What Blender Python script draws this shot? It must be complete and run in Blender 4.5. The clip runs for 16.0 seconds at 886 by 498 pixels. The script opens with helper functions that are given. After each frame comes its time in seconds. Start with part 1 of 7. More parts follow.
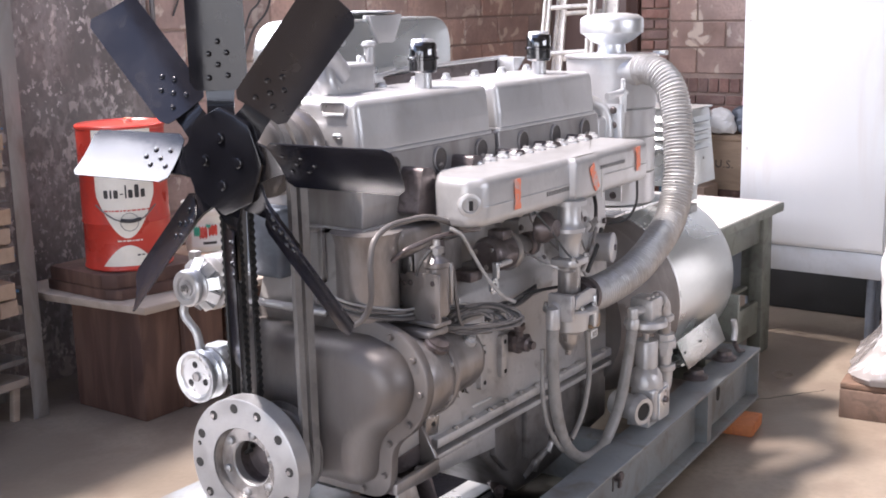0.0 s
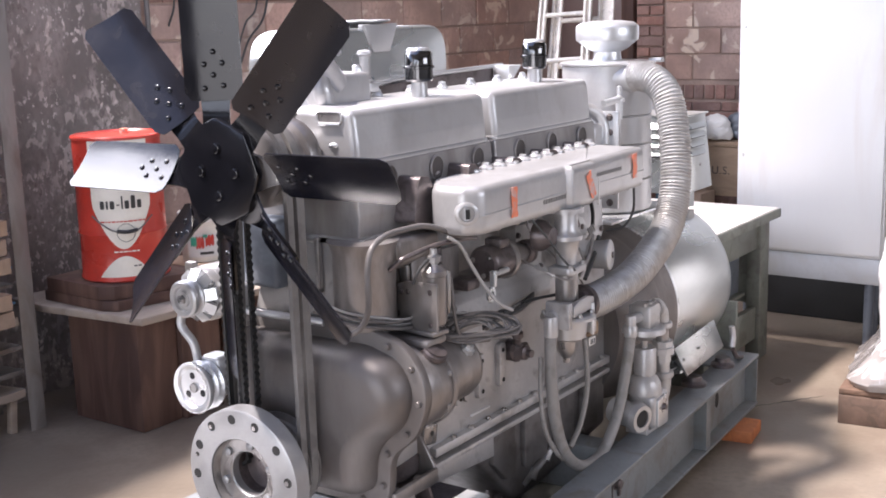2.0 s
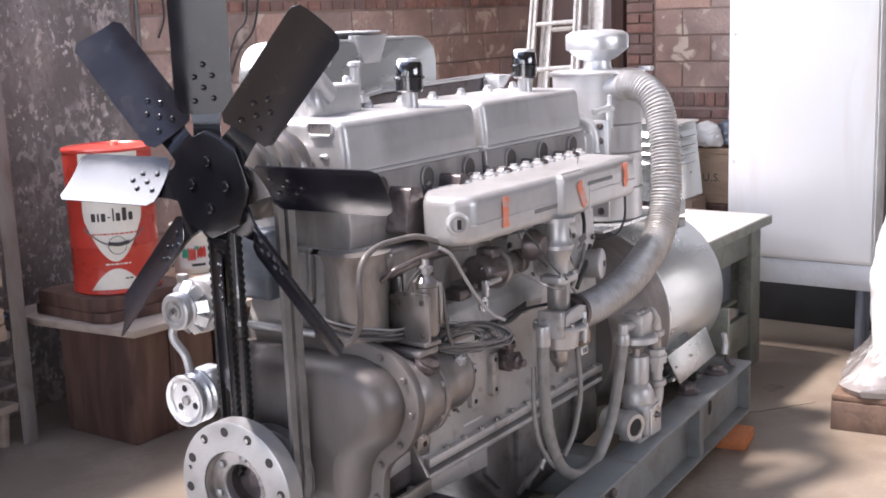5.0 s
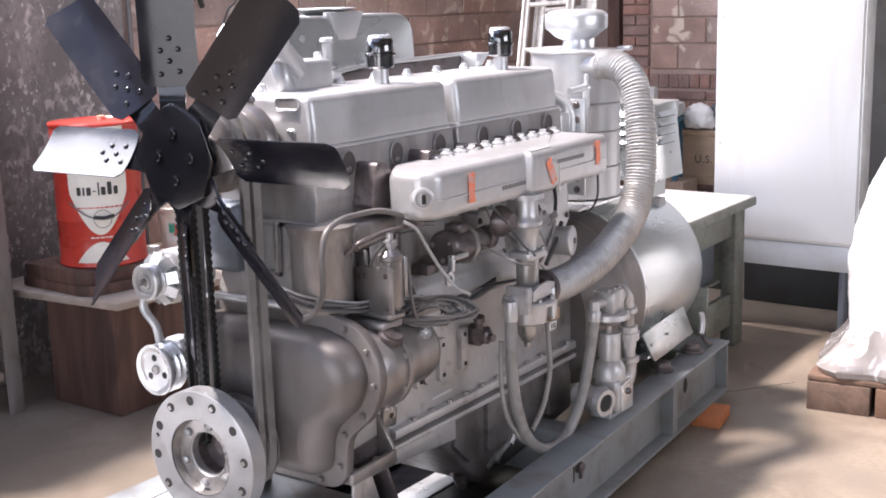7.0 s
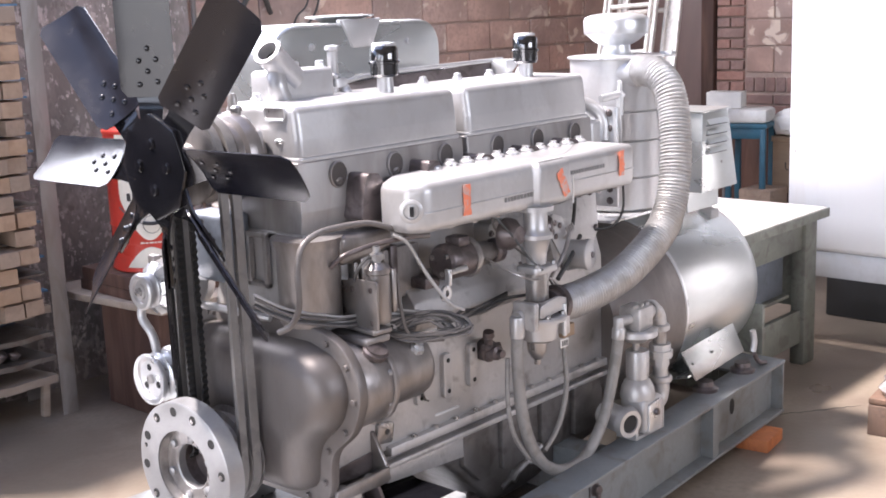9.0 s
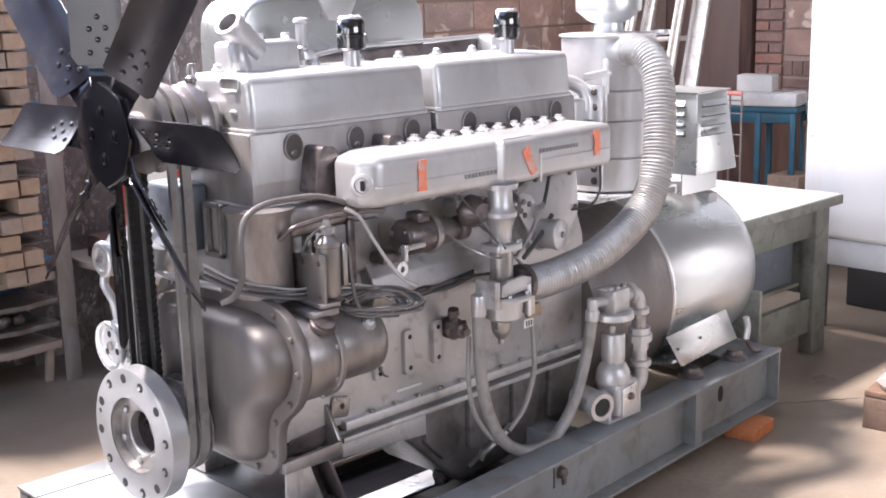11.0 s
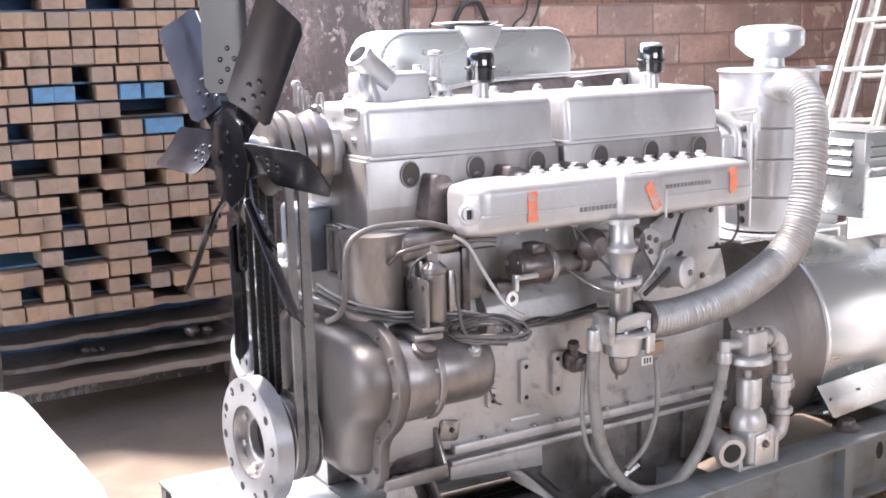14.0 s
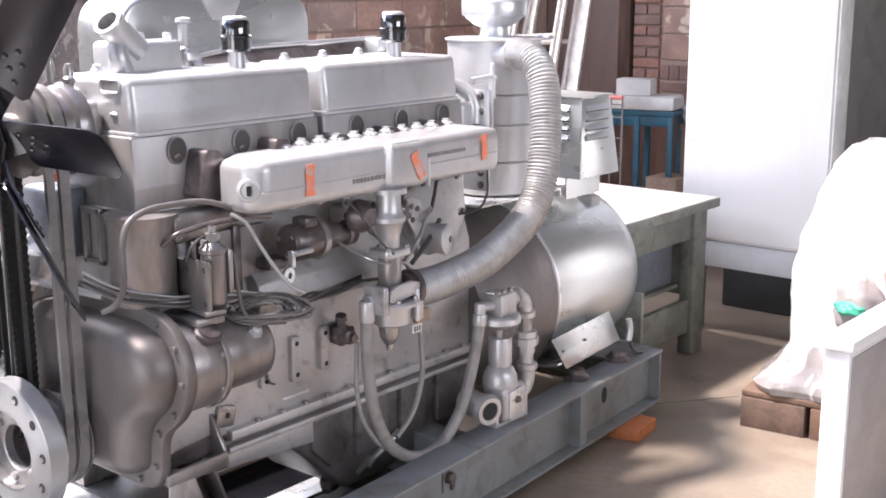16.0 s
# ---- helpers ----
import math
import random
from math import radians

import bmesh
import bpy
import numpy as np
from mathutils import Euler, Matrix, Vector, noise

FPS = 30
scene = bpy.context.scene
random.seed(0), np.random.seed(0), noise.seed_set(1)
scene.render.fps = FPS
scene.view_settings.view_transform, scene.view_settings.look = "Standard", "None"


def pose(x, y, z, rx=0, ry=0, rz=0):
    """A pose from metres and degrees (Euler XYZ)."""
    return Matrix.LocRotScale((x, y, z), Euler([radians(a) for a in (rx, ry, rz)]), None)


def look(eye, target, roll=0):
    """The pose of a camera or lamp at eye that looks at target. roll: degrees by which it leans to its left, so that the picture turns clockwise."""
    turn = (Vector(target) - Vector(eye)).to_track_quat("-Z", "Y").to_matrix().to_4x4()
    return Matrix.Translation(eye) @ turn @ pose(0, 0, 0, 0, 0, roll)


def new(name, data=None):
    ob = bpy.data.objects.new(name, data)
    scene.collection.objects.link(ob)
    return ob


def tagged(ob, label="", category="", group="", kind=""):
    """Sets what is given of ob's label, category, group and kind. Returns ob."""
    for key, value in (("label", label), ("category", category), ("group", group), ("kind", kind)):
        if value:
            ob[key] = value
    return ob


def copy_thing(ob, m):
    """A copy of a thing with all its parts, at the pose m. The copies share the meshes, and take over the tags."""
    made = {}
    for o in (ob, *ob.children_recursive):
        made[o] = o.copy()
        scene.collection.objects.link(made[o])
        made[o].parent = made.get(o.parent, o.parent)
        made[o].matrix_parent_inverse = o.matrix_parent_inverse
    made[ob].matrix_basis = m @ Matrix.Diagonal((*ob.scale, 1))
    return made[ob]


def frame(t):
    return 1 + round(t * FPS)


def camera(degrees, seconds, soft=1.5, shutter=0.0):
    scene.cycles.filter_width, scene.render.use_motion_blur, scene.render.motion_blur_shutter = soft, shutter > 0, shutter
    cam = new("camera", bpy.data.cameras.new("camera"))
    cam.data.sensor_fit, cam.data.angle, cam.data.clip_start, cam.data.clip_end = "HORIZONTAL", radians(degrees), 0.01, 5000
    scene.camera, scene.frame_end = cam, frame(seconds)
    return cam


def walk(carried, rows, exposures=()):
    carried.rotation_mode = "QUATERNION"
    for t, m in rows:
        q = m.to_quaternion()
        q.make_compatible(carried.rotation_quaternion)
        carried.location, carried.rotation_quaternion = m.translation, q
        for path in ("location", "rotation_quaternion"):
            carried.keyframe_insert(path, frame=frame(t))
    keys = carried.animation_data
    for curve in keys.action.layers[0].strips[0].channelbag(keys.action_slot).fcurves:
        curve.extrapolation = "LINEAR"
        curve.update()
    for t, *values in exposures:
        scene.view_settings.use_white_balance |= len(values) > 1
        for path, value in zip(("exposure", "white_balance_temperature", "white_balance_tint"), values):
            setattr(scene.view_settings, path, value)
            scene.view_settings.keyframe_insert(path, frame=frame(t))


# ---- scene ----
# ---- camera and walk ----
cam = camera(41.0, 16.0, soft=1.8)
PATH = [
    (0, (-1.97, -2.024, 1.622), (-0.376, -0.888, 1.212), -1.3),
    (0.5, (-1.969, -2.022, 1.617), (-0.37, -0.89, 1.212), -1.3),
    (1, (-1.969, -2.025, 1.623), (-0.373, -0.889, 1.221), -1.4),
    (1.5, (-1.968, -2.026, 1.625), (-0.372, -0.891, 1.223), -1.7),
    (2, (-1.965, -2.022, 1.623), (-0.366, -0.888, 1.226), -1.7),
    (2.5, (-1.966, -2.023, 1.625), (-0.364, -0.891, 1.235), -1.6),
    (3, (-1.967, -2.022, 1.627), (-0.365, -0.888, 1.242), -1.8),
    (3.5, (-1.966, -2.02, 1.627), (-0.363, -0.887, 1.245), -1.7),
    (4, (-1.965, -2.021, 1.629), (-0.359, -0.891, 1.251), -1.9),
    (6.5, (-1.955, -2.052, 1.622), (-0.347, -0.932, 1.222), -2.0),
    (7, (-1.933, -2.147, 1.614), (-0.34, -1.009, 1.201), -1.6),
    (7.5, (-1.897, -2.212, 1.607), (-0.348, -1.023, 1.173), -1.8),
    (8, (-1.827, -2.258, 1.598), (-0.298, -1.045, 1.158), -1.9),
    (8.5, (-1.699, -2.313, 1.613), (-0.227, -1.024, 1.198), -1.4),
    (9, (-1.621, -2.386, 1.613), (-0.175, -1.064, 1.211), -2.2),
    (9.2, (-1.596, -2.389, 1.616), (-0.15, -1.067, 1.213), -1.8),
    (11.3, (-1.368, -2.622, 1.586), (-0.018, -1.21, 1.157), -1.5),
    (11.5, (-1.348, -2.64, 1.593), (0.004, -1.228, 1.17), -1.5),
    (12, (-1.265, -2.751, 1.591), (0.036, -1.292, 1.169), -0.6),
    (12.5, (-1.17, -2.817, 1.581), (0.039, -1.285, 1.146), 0.4),
    (13, (-1.119, -2.862, 1.562), (0.008, -1.265, 1.135), -0.7),
    (13.5, (-1.105, -2.872, 1.571), (-0.094, -1.194, 1.166), -1.1),
    (14, (-1.118, -2.868, 1.582), (-0.101, -1.186, 1.214), -1.3),
    (14.5, (-1.142, -2.865, 1.585), (-0.113, -1.188, 1.224), -1.4),
    (15, (-1.19, -2.81, 1.588), (-0.019, -1.237, 1.194), -1.5),
    (15.5, (-1.294, -2.67, 1.59), (0.07, -1.263, 1.192), -0.5),
    (16, (-1.391, -2.555, 1.601), (0.101, -1.298, 1.165), -0.3),
]
walk(cam, [(t, look(eye, target, roll)) for t, eye, target, roll in PATH], [(0.0, 1.05, 6500, 20), (4.0, 0.97, 6500, 20), (6.5, 1.03, 6500, 20), (7.5, 1.24, 6500, 20), (8.5, 1.43, 6500, 20), (9.2, 1.33, 6500, 20), (11.4, 1.31, 6500, 20), (12.0, 1.26, 6500, 20), (13.0, 1.38, 6500, 20), (14.0, 1.64, 6500, 20), (14.5, 1.56, 6500, 20), (15.0, 1.55, 6500, 20), (16.0, 1.27, 6500, 20)])

# ---- light ----
SUN_WAY = Vector((0.268, -0.33, -0.85)).normalized()
world = bpy.data.worlds.new("daylight")
scene.world = world
world.use_nodes = True
wn = world.node_tree.nodes
sky = wn.new("ShaderNodeTexSky")
sky.sky_type, sky.sun_disc = "NISHITA", False
sky.sun_elevation = math.asin(-SUN_WAY.z)
sky.sun_rotation = math.atan2(-SUN_WAY.x, -SUN_WAY.y)
wn["Background"].inputs["Strength"].default_value = 0.15
world.node_tree.links.new(sky.outputs[0], wn["Background"].inputs["Color"])
sun = new("sun", bpy.data.lights.new("sun", "SUN"))
sun.data.energy, sun.data.angle, sun.data.color = 4.8, radians(5.5), (1.0, 0.95, 0.88)
sun.matrix_world = look((0, 0, 8), Vector((0, 0, 8)) + SUN_WAY)


def opening_lamp(name, place, way, width, height, power):
    """An area lamp at an unseen opening, in place of sky light."""
    lamp = new(name, bpy.data.lights.new(name, "AREA"))
    lamp.data.shape, lamp.data.size, lamp.data.size_y = "RECTANGLE", width, height
    lamp.data.energy, lamp.data.color = power, (0.93, 0.97, 1.0)
    lamp.matrix_world = look(place, Vector(place) + Vector(way))
    return lamp


opening_lamp("door_daylight", (-5.9, -1.7, 1.7), (1, 0, -0.05), 6.4, 3.0, 84)
# backlight added to whiten the engine's tops, above the visible wall
opening_lamp("high_back_fill", (1.2, 2.45, 3.0), (0, -1, -0.12), 5.0, 1.4, 140)
# fill added for the engine's near side; its opening is unseen
opening_lamp("side_fill", (1.25, -5.9, 2.45), (0.1, 1, -0.15), 3.5, 1.5, 48)

# ---- materials ----


def material(name, base, rough=0.5, metal=0.0, spot=None, spot_amount=0.5, fine=60.0, coarse=6.0, bump=0.15, vary=0.12,
             spot_edge=(0.5, 0.62), random_tint=0.0, rough_vary=0.12, stretch=(1, 1, 1), coat=0.0, transmission=0.0, spot_scale=0.0):
    """A surface with grain, larger blotches and an uneven gloss; spot: a second colour in worn patches."""
    m = bpy.data.materials.new(name)
    m.use_nodes = True
    t = m.node_tree
    n, link = t.nodes, t.links.new
    b = n["Principled BSDF"]
    b.inputs["Metallic"].default_value = metal
    b.inputs["Coat Weight"].default_value = coat
    b.inputs["Transmission Weight"].default_value = transmission
    co = n.new("ShaderNodeTexCoord")
    mp = n.new("ShaderNodeMapping")
    mp.inputs["Scale"].default_value = stretch
    if random_tint:
        # pieces that share a mesh take their grain from where they stand
        where, add = n.new("ShaderNodeObjectInfo"), n.new("ShaderNodeVectorMath")
        link(co.outputs["Object"], add.inputs[0])
        link(where.outputs["Location"], add.inputs[1])
        link(add.outputs[0], mp.inputs["Vector"])
    else:
        link(co.outputs["Object"], mp.inputs["Vector"])

    def grain(scale, detail, dist=0.0):
        k = n.new("ShaderNodeTexNoise")
        k.inputs["Scale"].default_value, k.inputs["Detail"].default_value = scale, detail
        k.inputs["Distortion"].default_value = dist
        link(mp.outputs[0], k.inputs["Vector"])
        return k.outputs["Fac"]

    def mix(a, c, f, kind="MIX"):
        k = n.new("ShaderNodeMix")
        k.data_type, k.blend_type = "RGBA", kind
        for slot, v in ((6, a), (7, c), (0, f)):
            if isinstance(v, bpy.types.NodeSocket):
                link(v, k.inputs[slot])
            else:
                k.inputs[slot].default_value = v
        return k.outputs[2]

    def span(f, lo, hi, a, c):
        k = n.new("ShaderNodeMapRange")
        link(f, k.inputs[0])
        for i, v in enumerate((lo, hi, a, c)):
            k.inputs[i + 1].default_value = v
        return k.outputs[0]

    fine_n, big_n = grain(fine, 5), grain(coarse, 4, 0.4)
    rgb = (*base, 1)
    dark = (*[c * (1 - 1.6 * vary) for c in base], 1)
    light = (*[min(1, c * (1 + vary)) for c in base], 1)
    col = mix(dark, light, span(big_n, 0.3, 0.7, 0, 1))
    col = mix(col, (*[c * (1 - vary) for c in base], 1), span(fine_n, 0.45, 0.75, 0, 0.8))
    if spot:
        worn = grain(spot_scale or coarse * 2.3, 8, 0.3 if spot_scale else 0.8)
        col = mix(col, (*spot, 1), span(worn, spot_edge[0], spot_edge[1], 0, spot_amount))
    if random_tint:
        info = n.new("ShaderNodeObjectInfo")
        hsv = n.new("ShaderNodeHueSaturation")
        link(col, hsv.inputs["Color"])
        link(span(info.outputs["Random"], 0, 1, 1 - random_tint, 1 + random_tint), hsv.inputs["Value"])
        link(span(info.outputs["Random"], 0, 1, 0.8, 1.15), hsv.inputs["Saturation"])
        col = hsv.outputs[0]
    link(col, b.inputs["Base Color"])
    link(span(big_n, 0.25, 0.75, max(0.03, rough - rough_vary), min(1, rough + rough_vary)), b.inputs["Roughness"])
    if bump:
        bp = n.new("ShaderNodeBump")
        bp.inputs["Strength"].default_value, bp.inputs["Distance"].default_value = bump, 0.004
        link(fine_n, bp.inputs["Height"])
        link(bp.outputs[0], b.inputs["Normal"])
    return m


SILVER = material("aluminium_paint", (0.53, 0.528, 0.53), 0.40, 0.56, (0.34, 0.32, 0.305), 0.35, 90, 6, 0.06, 0.06, (0.50, 0.78), stretch=(1, 1, 0.7), rough_vary=0.08)
SILVER_DIRTY = material("aluminium_paint_grimy", (0.42, 0.405, 0.395), 0.32, 0.70, (0.17, 0.148, 0.135), 0.75, 80, 8, 0.18, 0.18, (0.47, 0.75), stretch=(1, 1, 0.5))
SILVER_OILY = material("oil_stained_aluminium_paint", (0.30, 0.28, 0.27), 0.38, 0.64, (0.16, 0.138, 0.128), 0.65, 80, 7, 0.14, 0.16, (0.47, 0.75), stretch=(1, 1, 0.35))
SILVER_FLAT = material("dull_aluminium_paint", (0.50, 0.49, 0.485), 0.40, 0.42, (0.19, 0.17, 0.155), 0.6, 60, 4, 0.35, 0.13, (0.57, 0.72), rough_vary=0.12, spot_scale=17.0)
SILVER_BRIGHT = material("bright_aluminium", (0.68, 0.69, 0.70), 0.33, 0.7, None, 0, 120, 8, 0.06, 0.06)
CAST = material("machined_steel", (0.37, 0.372, 0.378), 0.44, 0.6, (0.4, 0.4, 0.4), 0.3, 150, 12, 0.06, 0.08)
SHEET = material("galvanised_sheet", (0.56, 0.58, 0.575), 0.29, 0.75, (0.47, 0.49, 0.49), 0.25, 60, 5, 0.02, 0.04, stretch=(0.4, 1, 1), rough_vary=0.05)
GREY_STEEL = material("grey_skid_paint", (0.215, 0.232, 0.24), 0.45, 0.15, (0.14, 0.118, 0.10), 0.7, 70, 5, 0.12, 0.12, (0.5, 0.72))
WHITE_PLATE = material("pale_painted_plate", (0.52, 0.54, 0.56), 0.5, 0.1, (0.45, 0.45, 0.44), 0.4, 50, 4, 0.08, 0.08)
BLACK = material("black_enamel", (0.007, 0.007, 0.009), 0.16, 0.0, (0.03, 0.027, 0.025), 0.3, 70, 8, 0.05, 0.2, (0.6, 0.8), rough_vary=0.06)
BLADE = material("dusty_fan_blade_enamel", (0.011, 0.011, 0.016), 0.19, 0.1, (0.034, 0.030, 0.029), 0.5, 60, 7, 0.05, 0.2, (0.55, 0.75), rough_vary=0.08, coat=0.05)
BLADE.node_tree.nodes["Principled BSDF"].inputs["Specular IOR Level"].default_value = 0.5
BLADE.node_tree.nodes["Principled BSDF"].inputs["Coat Roughness"].default_value = 0.14
BLADE.node_tree.nodes["Principled BSDF"].inputs["Coat IOR"].default_value = 1.5
RUBBER = material("black_rubber", (0.018, 0.018, 0.018), 0.6, 0, None, 0, 90, 10, 0.15, 0.2)
BELT = material("worn_grey_belt", (0.19, 0.18, 0.17), 0.6, 0, (0.11, 0.1, 0.1), 0.5, 70, 9, 0.1, 0.15)
HOSE = material("silver_flexible_hose", (0.47, 0.465, 0.46), 0.42, 0.5, (0.3, 0.28, 0.26), 0.4, 80, 9, 0.08, 0.1)
CHROME = material("chrome_cap", (0.16, 0.16, 0.165), 0.10, 1.0, None, 0, 60, 6, 0.02, 0.1)
DARK_HOLE = material("dark_opening", (0.02, 0.02, 0.02), 0.8)
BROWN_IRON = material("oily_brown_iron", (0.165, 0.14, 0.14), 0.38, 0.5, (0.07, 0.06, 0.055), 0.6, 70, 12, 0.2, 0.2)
ORANGE = material("orange_paint_mark", (0.85, 0.24, 0.13), 0.5, 0, (0.5, 0.42, 0.40), 0.8, 90, 25, 0.05, 0.1)
GAS_HOSE = material("grey_rubber_hose", (0.27, 0.26, 0.25), 0.5, 0.1, (0.16, 0.15, 0.14), 0.5, 70, 9, 0.1, 0.12)
HEAD = material("brown_stained_aluminium_paint", (0.40, 0.383, 0.373), 0.42, 0.56, (0.20, 0.175, 0.16), 0.6, 80, 5, 0.08, 0.12, (0.46, 0.72), stretch=(1, 1, 0.35))
PAN_PAINT = material("oil_soaked_pan_paint", (0.17, 0.158, 0.152), 0.52, 0.35, (0.09, 0.078, 0.07), 0.7, 70, 6, 0.15, 0.15, (0.45, 0.65))
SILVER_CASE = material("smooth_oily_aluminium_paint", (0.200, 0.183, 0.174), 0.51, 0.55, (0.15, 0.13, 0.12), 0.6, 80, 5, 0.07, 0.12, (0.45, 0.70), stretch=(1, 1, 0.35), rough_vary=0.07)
# dark tone that paints the shade inside the plug ports
PORT = material("shaded_port", (0.085, 0.075, 0.072), 0.6, 0.2)
WHITE_PAINT = material("dried_white_paint", (0.75, 0.74, 0.71), 0.5)
LETTER = material("dark_cast_lettering", (0.27, 0.27, 0.27), 0.5, 0.4)
WIRE = material("grey_wire", (0.16, 0.148, 0.142), 0.45, 0.2, None, 0, 90, 10, 0.05, 0.15)
DARK_WIRE = material("dark_wire", (0.05, 0.05, 0.05), 0.5)
RED = material("red_lithographed_tin", (0.53, 0.05, 0.033), 0.32, 0.05, (0.36, 0.05, 0.04), 0.5, 60, 6, 0.04, 0.1, (0.55, 0.75))
CREAM = material("cream_lithographed_tin", (0.72, 0.68, 0.60), 0.38, 0.0, (0.6, 0.54, 0.42), 0.4, 60, 8, 0.04, 0.06, (0.55, 0.75))
INK = material("black_print", (0.03, 0.028, 0.027), 0.5)
WOOD = material("rough_brown_timber", (0.085, 0.042, 0.032), 0.75, 0, (0.15, 0.085, 0.062), 0.7, 50, 5, 0.4, 0.22, (0.45, 0.65), stretch=(1, 1, 0.15))
WOOD_TOP = material("weathered_board", (0.39, 0.32, 0.265), 0.7, 0, (0.22, 0.165, 0.13), 0.5, 50, 5, 0.3, 0.18, (0.45, 0.7), stretch=(0.2, 1, 1))
PALLET_WOOD = material("pallet_timber", (0.17, 0.10, 0.068), 0.8, 0, (0.10, 0.065, 0.045), 0.6, 60, 7, 0.4, 0.2, random_tint=0.2)
CARDBOARD = material("tan_cardboard", (0.35, 0.25, 0.183), 0.75, 0, (0.22, 0.145, 0.10), 0.5, 50, 9, 0.12, 0.12, (0.5, 0.72), random_tint=0.14)
BLUE_SHELF = material("blue_shelf_paint", (0.10, 0.24, 0.40), 0.5, 0.1, (0.12, 0.14, 0.16), 0.5, 60, 6, 0.08, 0.15)
DEEP_BLUE = material("deep_blue_sheet_paint", (0.04, 0.10, 0.20), 0.5, 0.1, (0.05, 0.05, 0.06), 0.5, 60, 6, 0.08, 0.2)
RACK_STEEL = material("grey_brown_rack_steel", (0.21, 0.19, 0.175), 0.55, 0.3, (0.12, 0.08, 0.06), 0.6, 60, 6, 0.15, 0.2)
POST_STEEL = material("dull_grey_upright_steel", (0.33, 0.31, 0.295), 0.5, 0.3, (0.19, 0.15, 0.125), 0.6, 60, 6, 0.15, 0.15, (0.48, 0.7), stretch=(1, 1, 0.3))
OLD_WALL = material("peeling_grey_wall", (0.24, 0.213, 0.201), 0.5, 0, (0.62, 0.54, 0.51), 0.6, 45, 2.6, 0.6, 0.32, (0.60, 0.64), spot_scale=24.0, stretch=(1, 1, 0.6))


def weather(m, colour, cluster, flake, edge, amount):
    """Lay flakes that come in clusters over a material's colour."""
    n, link = m.node_tree.nodes, m.node_tree.links.new
    b = n["Principled BSDF"]
    was = b.inputs["Base Color"].links[0].from_socket
    co, mp = n.new("ShaderNodeTexCoord"), n.new("ShaderNodeMapping")
    mp.inputs["Scale"].default_value = (1, 1, 0.75)
    link(co.outputs["Object"], mp.inputs["Vector"])
    masks = []
    for scale, detail, lo, hi in ((cluster, 3, 0.44, 0.60), (flake, 9, edge, edge + 0.06)):
        k, r = n.new("ShaderNodeTexNoise"), n.new("ShaderNodeMapRange")
        k.inputs["Scale"].default_value, k.inputs["Detail"].default_value = scale, detail
        k.inputs["Roughness"].default_value = 0.62
        link(mp.outputs[0], k.inputs["Vector"])
        link(k.outputs["Fac"], r.inputs[0])
        r.inputs[1].default_value, r.inputs[2].default_value = lo, hi
        masks.append(r.outputs[0])
    both, scaled = n.new("ShaderNodeMath"), n.new("ShaderNodeMath")
    both.operation = scaled.operation = "MULTIPLY"
    link(masks[0], both.inputs[0])
    link(masks[1], both.inputs[1])
    link(both.outputs[0], scaled.inputs[0])
    scaled.inputs[1].default_value = amount
    x = n.new("ShaderNodeMix")
    x.data_type = "RGBA"
    link(scaled.outputs[0], x.inputs[0])
    link(was, x.inputs[6])
    x.inputs[7].default_value = (*colour, 1)
    link(x.outputs[2], b.inputs["Base Color"])


weather(OLD_WALL, (0.52, 0.45, 0.43), 3.2, 20, 0.50, 0.75)
weather(OLD_WALL, (0.72, 0.65, 0.62), 6.0, 42, 0.57, 0.9)
weather(OLD_WALL, (0.16, 0.13, 0.12), 4.1, 30, 0.58, 0.8)
BLOCK = material("painted_brown_block", (0.51, 0.345, 0.29), 0.40, 0, (0.76, 0.64, 0.54), 0.8, 50, 3.0, 0.35, 0.24, (0.58, 0.63), random_tint=0.14)
BOARD_PAINT = material("brown_painted_board", (0.245, 0.168, 0.148), 0.5, 0, (0.19, 0.125, 0.11), 0.6, 50, 3.0, 0.15, 0.14, stretch=(1, 1, 0.3))
MORTAR = material("grey_mortar", (0.42, 0.315, 0.268), 0.9, 0, None, 0, 60, 5, 0.4, 0.15)
BRICK = material("red_brick", (0.35, 0.205, 0.172), 0.8, 0, (0.26, 0.13, 0.105), 0.5, 60, 9, 0.4, 0.2, random_tint=0.14)
FIREBRICK = material("orange_brick", (0.50, 0.17, 0.06), 0.8, 0, (0.33, 0.11, 0.05), 0.5, 60, 14, 0.4, 0.18)
CONCRETE = material("worn_concrete_floor", (0.24, 0.197, 0.155), 0.40, 0, (0.17, 0.132, 0.105), 0.75, 40, 1.6, 0.2, 0.2, (0.45, 0.66), rough_vary=0.16)
# darkened plaster for unseen walls and ceiling, to dim what the blades reflect
DIM_PLASTER = material("unseen_dim_plaster", (0.25, 0.235, 0.225), 0.85, 0, (0.17, 0.15, 0.14), 0.5, 30, 1.5, 0.2, 0.12)
PLASTER = material("plain_plaster", (0.42, 0.40, 0.38), 0.85, 0, (0.3, 0.27, 0.25), 0.5, 30, 1.5, 0.2, 0.12)
WHITE = material("white_enamel_cabinet", (0.74, 0.74, 0.73), 0.35, 0, (0.62, 0.55, 0.49), 0.6, 40, 2.0, 0.03, 0.03, (0.55, 0.72), stretch=(1, 1, 0.2))
# grey copy of the white enamel: the appliance front's shade as colour
SHADED_ENAMEL = material("shaded_white_enamel", (0.36, 0.33, 0.315), 0.45, 0, (0.28, 0.25, 0.235), 0.5, 40, 3.0, 0.05, 0.08)
TABLE_PAINT = material("worn_green_grey_table_paint", (0.17, 0.18, 0.155), 0.55, 0.1, (0.10, 0.09, 0.08), 0.6, 60, 6, 0.2, 0.18)
